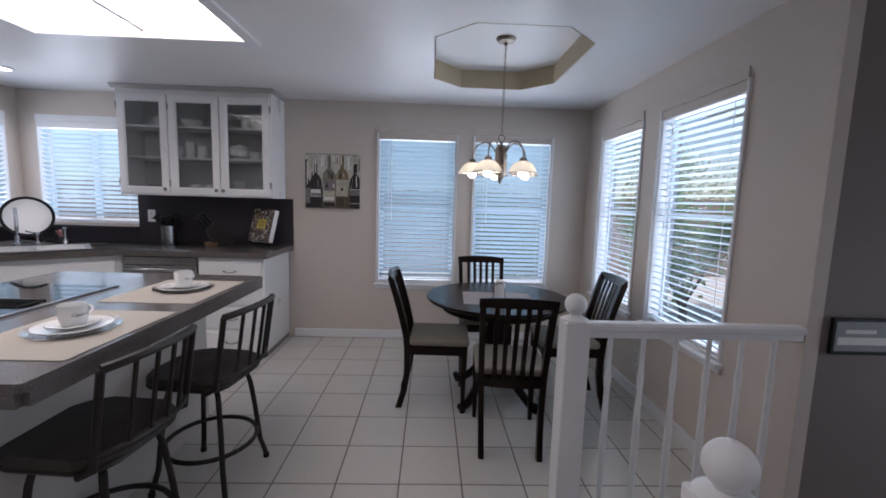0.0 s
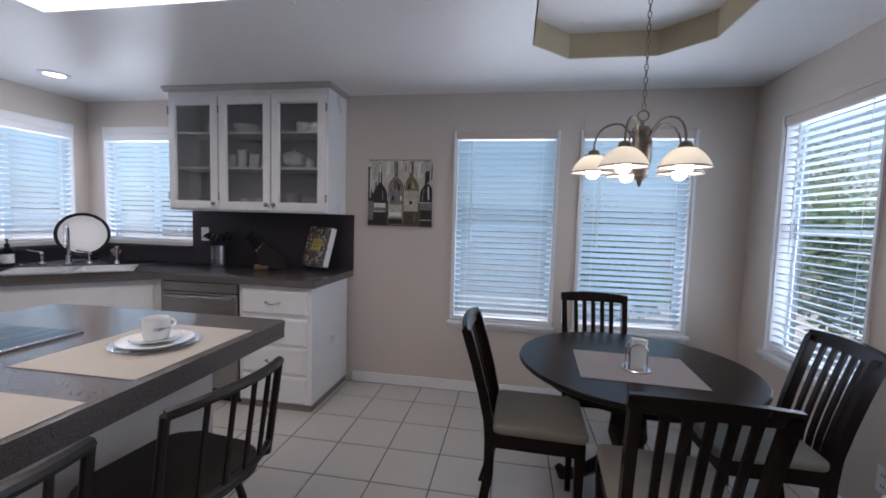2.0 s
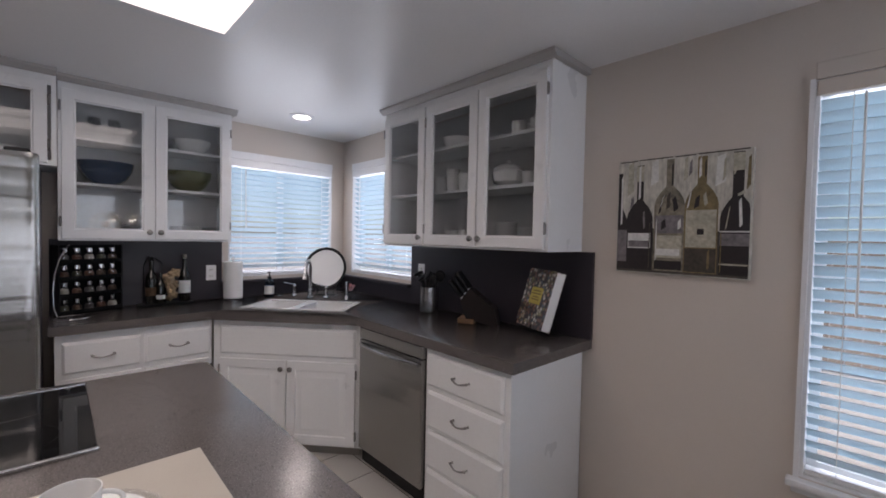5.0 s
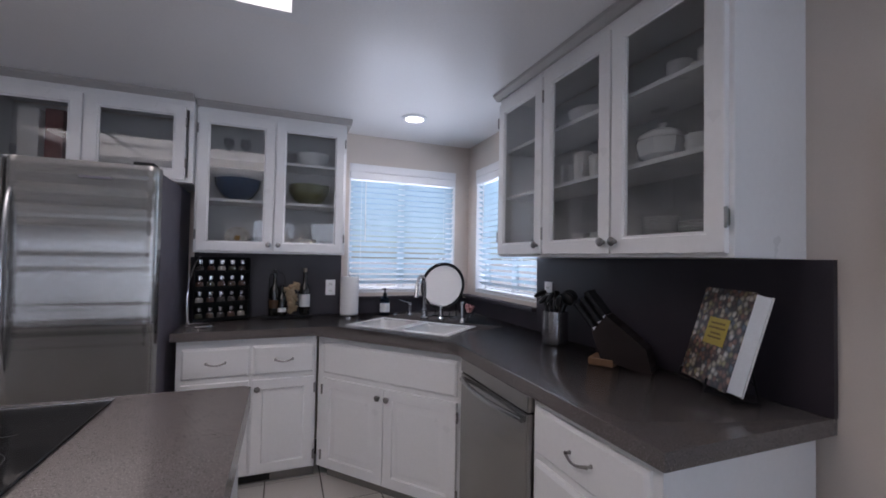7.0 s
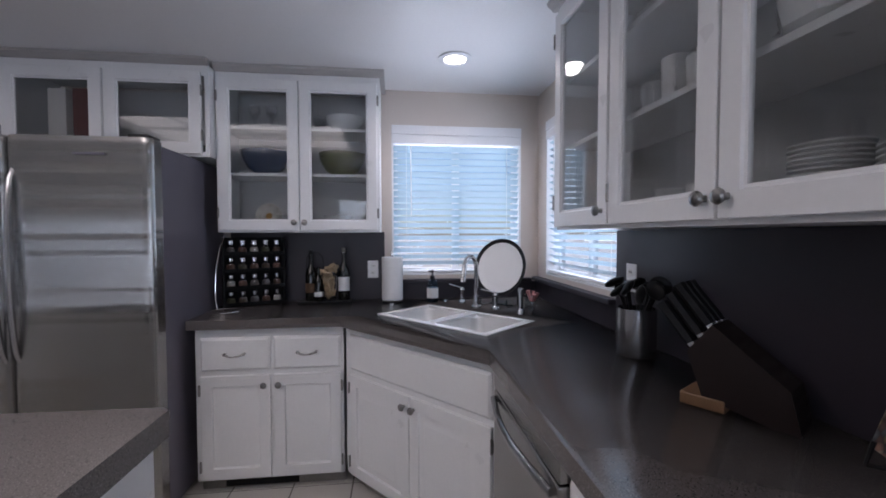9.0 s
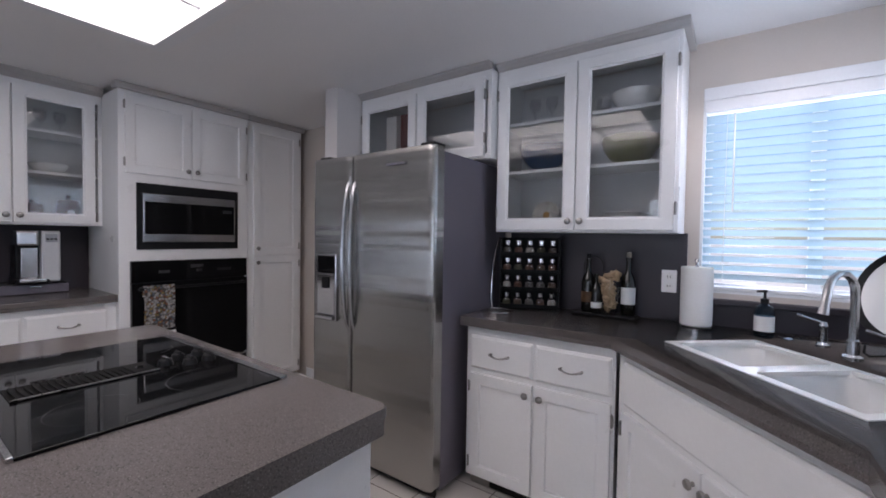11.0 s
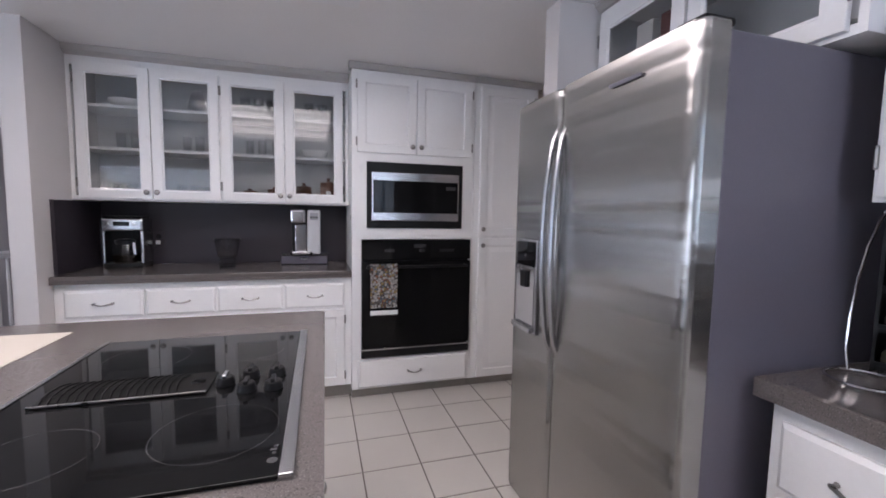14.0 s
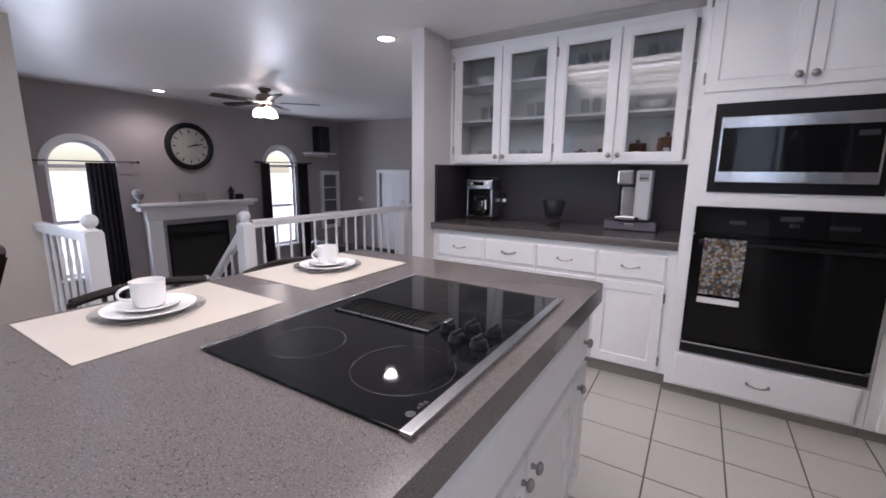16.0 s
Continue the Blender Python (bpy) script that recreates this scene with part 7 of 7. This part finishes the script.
for name, label, cat, y, bmf, m in (
    ("mantel_ornament", "round grey stone ornament on the mantel", "ornament", 2.27, lambda: lathe([(0.03, 0.0), (0.035, 0.02), (0.02, 0.04), (0.06, 0.09), (0.075, 0.14), (0.055, 0.19), (0.02, 0.205)], 16), STONE),
    ("mantel_sign", "low grey lettered sign block on the mantel", "sign", 1.55, lambda: bx(-0.03, 0.03, -0.19, 0.19, 0, 0.13, 0.004), mat("driftwood", (0.30, 0.28, 0.27), 0.8, vary=0.25, scale=14)),
    ("mantel_lantern", "small dark lantern on the mantel", "lantern", 0.94, lambda: lathe([(0.055, 0.0), (0.055, 0.012), (0.04, 0.014), (0.04, 0.12), (0.06, 0.13), (0.02, 0.19), (0.008, 0.22)], 8), BLACKPL),
):
    solo(name, bmf(), m, label, cat, pose(LRX - 0.105, y, 0.8525))
solo("mantel_box", bx(-0.04, 0.04, -0.05, 0.05, 0, 0.09, 0.004), BLACKPL, "small dark box on the mantel", "box", pose(LRX - 0.10, 0.80, 0.8525))


def arched_window(name, y0, y1, z0, zs):
    w = tagged(new(name), "white arched window with bright daylight behind", "window", kind="structure")
    c, r = (y0 + y1) / 2, (y1 - y0) / 2
    bm = bmesh.new()
    t = 0.045
    for a, b in ((y0, y0 + t), (y1 - t, y1)):
        box(bm, LRX + 0.05, LRX + 0.09, a, b, z0, zs)
    for z in (z0, zs - 0.03, (z0 + zs) / 2 - 0.02):
        box(bm, LRX + 0.052, LRX + 0.088, y0 + t, y1 - t, z, z + t)
    part("window_frame", bm, TRIM, w)
    bm = bmesh.new()
    for rr, x0, x1 in ((r, LRX + 0.05, LRX + 0.09),):
        n = 20
        ring = [[bm.verts.new((x, c - q * math.cos(math.pi * i / n), zs + q * math.sin(math.pi * i / n))) for x in (x0, x1) for q in (rr, rr - t)] for i in range(n + 1)]
        for a, b in zip(ring, ring[1:]):
            for i, j in ((0, 1), (1, 3), (3, 2), (2, 0)):
                bm.faces.new((a[i], a[j], b[j], b[i]))
    part("arch_frame", bm, TRIM, w)
    bm = bmesh.new()
    bm.faces.new([bm.verts.new((LRX + 0.07, y0, z0)), bm.verts.new((LRX + 0.07, y1, z0))] + [bm.verts.new((LRX + 0.07, c + r * math.cos(math.pi * i / 20), zs + r * math.sin(math.pi * i / 20))) for i in range(21)])
    g = part("pane", bm, GLASSY, w)
    g.visible_shadow = False
    bm = bmesh.new()
    n = 20
    ring = [[bm.verts.new((x, c - q * math.cos(math.pi * i / n), zs + q * math.sin(math.pi * i / n))) for x in (LRX - 0.018, LRX - 0.001) for q in (r + 0.06, r + 0.001)] for i in range(n + 1)]
    for a, b in zip(ring, ring[1:]):
        for i, j in ((0, 1), (1, 3), (3, 2), (2, 0)):
            bm.faces.new((a[i], a[j], b[j], b[i]))
    part("arch_casing", bm, TRIM, w)
    part("window_sill", bx(LRX - 0.05, LRX - 0.001, y0 - 0.06, y1 + 0.06, z0 - 0.03, z0 - 0.001, 0.005), TRIM, w)
    return w


arched_window("window_7", 2.50, 3.16, -0.05, 1.36)
arched_window("window_8", -0.43, 0.20, -0.05, 1.42)


def curtain(y0, y1, z1, label):
    c = thing("curtain", label, "curtain", pose(LRX - 0.085, 0, 0), "curtains")
    bm = bmesh.new()
    n = 28
    rows = []
    for k, z in enumerate((LRZ + 0.02, 0.1, 0.8, z1)):
        sp = 1.0 - 0.12 * k / 3
        cy = (y0 + y1) / 2
        rows.append([bm.verts.new((0.022 * math.sin(i * 1.35) * (1 - 0.1 * k), cy + (y0 + (y1 - y0) * i / n - cy) * sp, z)) for i in range(n + 1)])
    for a, b in zip(rows, rows[1:]):
        for i in range(n):
            bm.faces.new((a[i], a[i + 1], b[i + 1], b[i]))
    bmesh.ops.solidify(bm, geom=bm.faces[:], thickness=0.004)
    part("panel", bm, CURTAIN, c)


curtain(0.16, 0.37, 1.46, "charcoal curtain panel drawn to one side")
curtain(-0.68, -0.40, 1.46, "charcoal curtain panel drawn to one side")
curtain(2.46, 2.82, 1.40, "charcoal curtain panel drawn to one side")
for y0, y1, z in ((-0.75, 0.44, 1.475), (2.22, 3.5, 1.415)):
    r = thing("curtain_rod", "thin black curtain rod with round finials", "curtain rod", pose(LRX - 0.085, 0, z), "curtain rods")
    part("rod", tube([(0, y0, 0), (0, y1, 0)], 0.009, 8), BLACKPL, r)
    for y in (y0, y1):
        part("finial", lathe([(0.001, -0.02), (0.016, -0.012), (0.02, 0), (0.016, 0.012), (0.001, 0.02)], 12, at=(0, y, 0), close=False), BLACKPL, r)
        part("bracket", bx(-0.006, 0.083, y - 0.006 + (0.06 if y == y0 else -0.06), y + 0.006 + (0.06 if y == y0 else -0.06), -0.02, -0.008), BLACKPL, r)

fan = thing("ceiling_fan", "dark bladed ceiling fan with a lit glass bowl", "ceiling fan", pose(2.335, 1.47, 0))
part("canopy", lathe([(0.075, CEIL - 0.001), (0.075, CEIL - 0.02), (0.03, CEIL - 0.06)], 24), NICKEL, fan)
part("motor", lathe([(0.03, CEIL - 0.058), (0.10, CEIL - 0.08), (0.115, CEIL - 0.12), (0.10, CEIL - 0.17), (0.06, CEIL - 0.19), (0.05, CEIL - 0.235)], 28), NICKEL, fan)
blade_bm = prism([(0.18, -0.05), (0.60, -0.068), (0.655, -0.05), (0.66, 0.05), (0.60, 0.068), (0.18, 0.05)], -0.004, 0.004)
BLADE = mesh_of(blade_bm, ESPRESSO, "blade")
IRON = mesh_of(bx(0.09, 0.24, -0.018, 0.018, -0.008, -0.0045), NICKEL, "blade_iron")
for k in range(5):
    b = part("blade", BLADE, None, fan, at=pose(0, 0, CEIL - 0.165, 0, 0, 72 * k + 12) @ pose(0, 0, 0, 10, 0, 0))
    part("blade_iron", IRON, None, b)
for k in range(3):
    a = radians(120 * k + 40)
    part("light_shade", lathe([(0.03, CEIL - 0.235), (0.05, CEIL - 0.25), (0.075, CEIL - 0.30), (0.08, CEIL - 0.335), (0.03, CEIL - 0.35), (0.001, CEIL - 0.352)], 18, at=(0.085 * math.cos(a), 0.085 * math.sin(a), 0), close=False), glow("fan_shade_glow", (1, 0.95, 0.88), 6.0), fan, "lit white glass shade")
part("pull_chain", tube([(0, 0, CEIL - 0.24), (0, 0, CEIL - 0.46)], 0.002, 5), NICKEL, fan)

sh = thing("corner_shelf", "white painted wall shelf near the corner", "shelf", pose(LRX - 0.001, -0.95, 1.66))
part("board", bx(-0.26, 0, -0.32, 0.32, 0, 0.03, 0.004), TRIM, sh)
part("cleat", bx(-0.04, 0, -0.28, 0.28, -0.05, -0.001, 0.004), TRIM, sh)
spk = thing("loudspeaker", "tall black loudspeaker on a wall shelf", "speaker", pose(LRX - 0.14, -0.99, 1.6905))
part("cabinet", bx(-0.10, 0.10, -0.13, 0.13, 0, 0.50, 0.006), BLACKPL, spk)
part("grille", bx(-0.112, -0.1005, -0.118, 0.118, 0.015, 0.485, 0.004), LEATHER, spk)
nc = thing("display_cabinet", "narrow white display cabinet with dark glass shelves", "display cabinet", pose(LRX - 0.001, -1.28, 0.15, 0, 0, -90))
bm = bmesh.new()
for r in ((-0.25, -0.18, 0, 1.19), (0.18, 0.25, 0, 1.19), (-0.18, 0.18, 0, 0.07), (-0.18, 0.18, 1.11, 1.19)):
    box(bm, r[0], r[1], -0.05, 0, r[2], r[3])
part("frame", bm, TRIM, nc)
part("back", bx(-0.18, 0.18, -0.012, 0, 0.07, 1.11), GREYPAINT, nc)
for z in (0.33, 0.58, 0.84):
    part("shelf", bx(-0.18, 0.18, -0.048, -0.013, z, z + 0.02), TRIM, nc)
dm = tagged(new("door_1"), "white six-panel door in a painted casing", "door", kind="structure")
dm.matrix_basis = pose(3.10, LRY0, LRZ, 0, 0, 180)
dm_w, dm_h = 0.68, 2.0
bm = bmesh.new()
for r in ((-0.07, -0.001, 0, dm_h + 0.07), (dm_w + 0.001, dm_w + 0.07, 0, dm_h + 0.07), (-0.001, dm_w + 0.001, dm_h + 0.001, dm_h + 0.07)):
    box(bm, r[0], r[1], -0.018, -0.001, r[2], r[3])
part("casing", bm, TRIM, dm)
slab = part("door_leaf", bx(0.004, dm_w - 0.004, 0.03, 0.065, 0.008, dm_h - 0.004), TRIM, dm)
bm = bmesh.new()
for x0, x1 in ((0.09, 0.31), (0.37, 0.59)):
    for z0, z1 in ((0.2, 0.75), (0.90, 1.45), (1.58, 1.86)):
        box(bm, x0, x1, 0.022, 0.0295, z0, z1)
part("raised_panels", bm, TRIM, slab)
part("door_handle", lathe([(0.02, -0.029), (0.01, -0.02), (0.01, 0.0), (0.026, 0.012), (0.02, 0.03), (0.001, 0.034)], 14, at=(0.61, 0, 0.95), axis="y"), CHROME, dm)
solo("thermostat", bx(-0.06, 0.06, -0.02, 0, -0.04, 0.04, 0.006), TRIM, "small white wall thermostat", "thermostat", pose(3.62, LRY0 + 0.001, 0.77, 0, 0, 180))

sf = thing("sofa", "black leather sofa in the sunken living room", "sofa", pose(2.35, -0.35, LRZ, 0, 0, 0))
part("base", bx(-0.95, 0.95, -0.42, 0.42, 0.05, 0.28, 0.03), LEATHER, sf)
part("backrest", bx(-0.95, 0.95, 0.24, 0.44, 0.281, 0.84, 0.07, 3), LEATHER, sf)
for x0 in (-0.95, 0.74):
    part("armrest", bx(x0, x0 + 0.21, -0.42, 0.235, 0.281, 0.62, 0.06, 3), LEATHER, sf)
for x0 in (-0.735, 0.003):
    part("seat_cushion", bx(x0, x0 + 0.732, -0.43, 0.23, 0.282, 0.45, 0.05, 3), LEATHER, sf)
for x in (-0.88, 0.88):
    for y in (-0.36, 0.36):
        part("foot", bx(x - 0.03, x + 0.03, y - 0.03, y + 0.03, 0, 0.05), BLACKPL, sf)

# ---- outdoors ----
GZ = -0.16
bm = bmesh.new()
for r in ((-400, XA, -400, 400), (XB, 400, -400, 400), (XA, XB, -400, YA), (XA, XB, YB, 400)):
    v = [bm.verts.new((x, y, GZ)) for x, y in ((r[0], r[2]), (r[1], r[2]), (r[1], r[3]), (r[0], r[3]))]
    bm.faces.new(v)
structure("ground", bm, mat("pale_patio", (0.56, 0.55, 0.53), 0.85, vary=0.2, scale=0.8, fine=20, bump=0.2), "pale concrete patio and ground", "ground")
structure("patio", bx(EX + T, XB, LRY1 + T, YB, GZ - 0.3, GZ), mat("patio_slab", (0.62, 0.61, 0.59), 0.85, vary=0.15, scale=1.2, fine=20, bump=0.2), "pale concrete patio", "patio")
FENCE = mat("weathered_fence", (0.27, 0.215, 0.17), 0.85, vary=0.3, scale=4, fine=30, stretch=(6, 6, 1), bump=0.3, rnd=0.5)


def fence(p0, p1, label):
    f = thing("garden_fence", label, "fence", pose(0, 0, 0), "fences")
    a, b = Vector((*p0, GZ)), Vector((*p1, GZ))
    d = (b - a).normalized()
    ang = math.degrees(math.atan2(d.y, d.x))
    n = int((b - a).length / 0.15)
    me = mesh_of(prism([(0.0, 0), (0.142, 0), (0.142, 0.02), (0.0, 0.02)], 0.02, 1.78), FENCE, "board")
    for i in range(n):
        part("board", me, None, f, at=Matrix.Translation(a + d * (0.15 * i)) @ pose(0, 0, random.uniform(-0.015, 0.015), 0, 0, ang))
    for z in (0.3, 1.4):
        part("rail", bx(0, (b - a).length, 0.021, 0.06, z, z + 0.09), FENCE, f, at=Matrix.Translation(a) @ pose(0, 0, 0, 0, 0, ang))


fence((8.2, 15.0), (8.2, 3.0), "weathered wooden garden fence behind shrubs")
fence((-8.0, 11.5), (8.1, 11.5), "weathered wooden garden fence along the garden")
LEAFS = [translucent("leaf_%s" % n, c, 0.55, 0.5) for n, c in (("green", (0.26, 0.40, 0.20)), ("olive", (0.27, 0.34, 0.18)))]


def plant(name, label, cat, x, y, h, r, trunk, seed, k):
    p = thing(name, label, cat, pose(x, y, GZ))
    rg = random.Random(seed)
    bm = tube([(0, 0, 0), (0.03, 0.02, trunk * 0.5), (0.0, 0.05, trunk + 0.2 * h)], [0.09 * r, 0.07 * r, 0.03 * r], 8)
    limbs = []
    for i in range(9):
        a = rg.uniform(0, 6.28)
        e = Vector((math.cos(a) * r * rg.uniform(0.4, 0.85), math.sin(a) * r * rg.uniform(0.4, 0.85), trunk + (h - trunk) * rg.uniform(0.25, 0.95)))
        s = Vector((0, 0.03, trunk * rg.uniform(0.7, 1.05)))
        tube([s, s.lerp(e, 0.5) + Vector((0, 0, 0.06)), e], [0.035 * r, 0.02 * r, 0.008 * r], 6, bm)
        limbs.append(e)
    part("trunk", bm, FENCE, p)
    bm = bmesh.new()
    for i in range(3000):
        e = rg.choice(limbs)
        c = e + Vector((rg.gauss(0, 1), rg.gauss(0, 1), rg.gauss(0, 0.8))) * r * 0.27
        c.z = max(c.z, 0.06)
        u = Vector((rg.gauss(0, 1), rg.gauss(0, 1), rg.gauss(0, 1))).normalized()
        v = u.orthogonal().normalized()
        s = rg.uniform(0.035, 0.075)
        bm.faces.new([bm.verts.new(c + q) for q in (u * s, v * s * 0.5, -u * s, -v * s * 0.5)])
    part("crown", bm, LEAFS[k], p)


plant("garden_tree", "leafy green garden tree beside the fence", "tree", 7.0, 8.8, 2.9, 1.3, 0.9, 3, 0)
plant("garden_tree", "leafy olive-green tree beyond the patio", "tree", 7.0, 13.4, 3.4, 1.6, 1.2, 8, 1)
plant("garden_shrub", "rounded leafy green shrub by the patio", "shrub", 3.55, 7.7, 1.7, 0.75, 0.25, 4, 0)
plant("garden_shrub", "rounded leafy green shrub by the fence", "shrub", 5.6, 6.9, 1.5, 0.8, 0.25, 12, 1)
plant("garden_shrub", "leafy shrub below the north windows", "shrub", 1.35, 9.2, 1.5, 0.8, 0.25, 6, 1)

# ---- floor tiles ----
XS = [WX] + [-2.354 - 0.308 * k for k in range(4, -1, -1)] + [-1.982] + [-1.611 + 0.3126 * k for k in range(11)] + [EX - 0.002]
YS = [2.75 - 0.31 * k for k in range(5, -1, -1)] + [3.06 + 0.288 * k for k in range(4)] + [4.212 + 0.3188 * k for k in range(7)] + [NY - 0.016]
tile_mesh = {}
floor_ob = bpy.data.objects["floor"]
for i, (x0, x1) in enumerate(zip(XS, XS[1:])):
    for j, (y0, y1) in enumerate(zip(YS, YS[1:])):
        if x1 > 0.66 and y0 < 3.9:
            continue
        if (x1 < -3.30 and y0 > 4.3) or (x1 < -2.5 and y0 > 6.0) or (x1 < -2.2 and y1 < 2.2) or (x1 < -0.66 and y1 < 1.6) or (x0 > -2.0 and x1 < -1.32 and y0 > 3.5 and y1 < 4.7):
            continue
        g = 0.0038
        w, h = round(x1 - x0 - 2 * g, 3), round(y1 - y0 - 2 * g, 3)
        if (w, h) not in tile_mesh:
            bm = bmesh.new()
            prism([(0, 0), (w, 0), (w, h), (0, h)], -0.006, 0.0, 0.0012, bm, 1)
            tile_mesh[(w, h)] = mesh_of(bm, TILE, "tile")
        part("tile", tile_mesh[(w, h)], None, floor_ob, at=(x0 + g, y0 + g, 0.0))
structure("hall_floor", bx(-0.54, 0.618, LRY0, YS[0] - 0.004, -0.003, 0.0), TILE, "white tile floor of the hall", "floor")
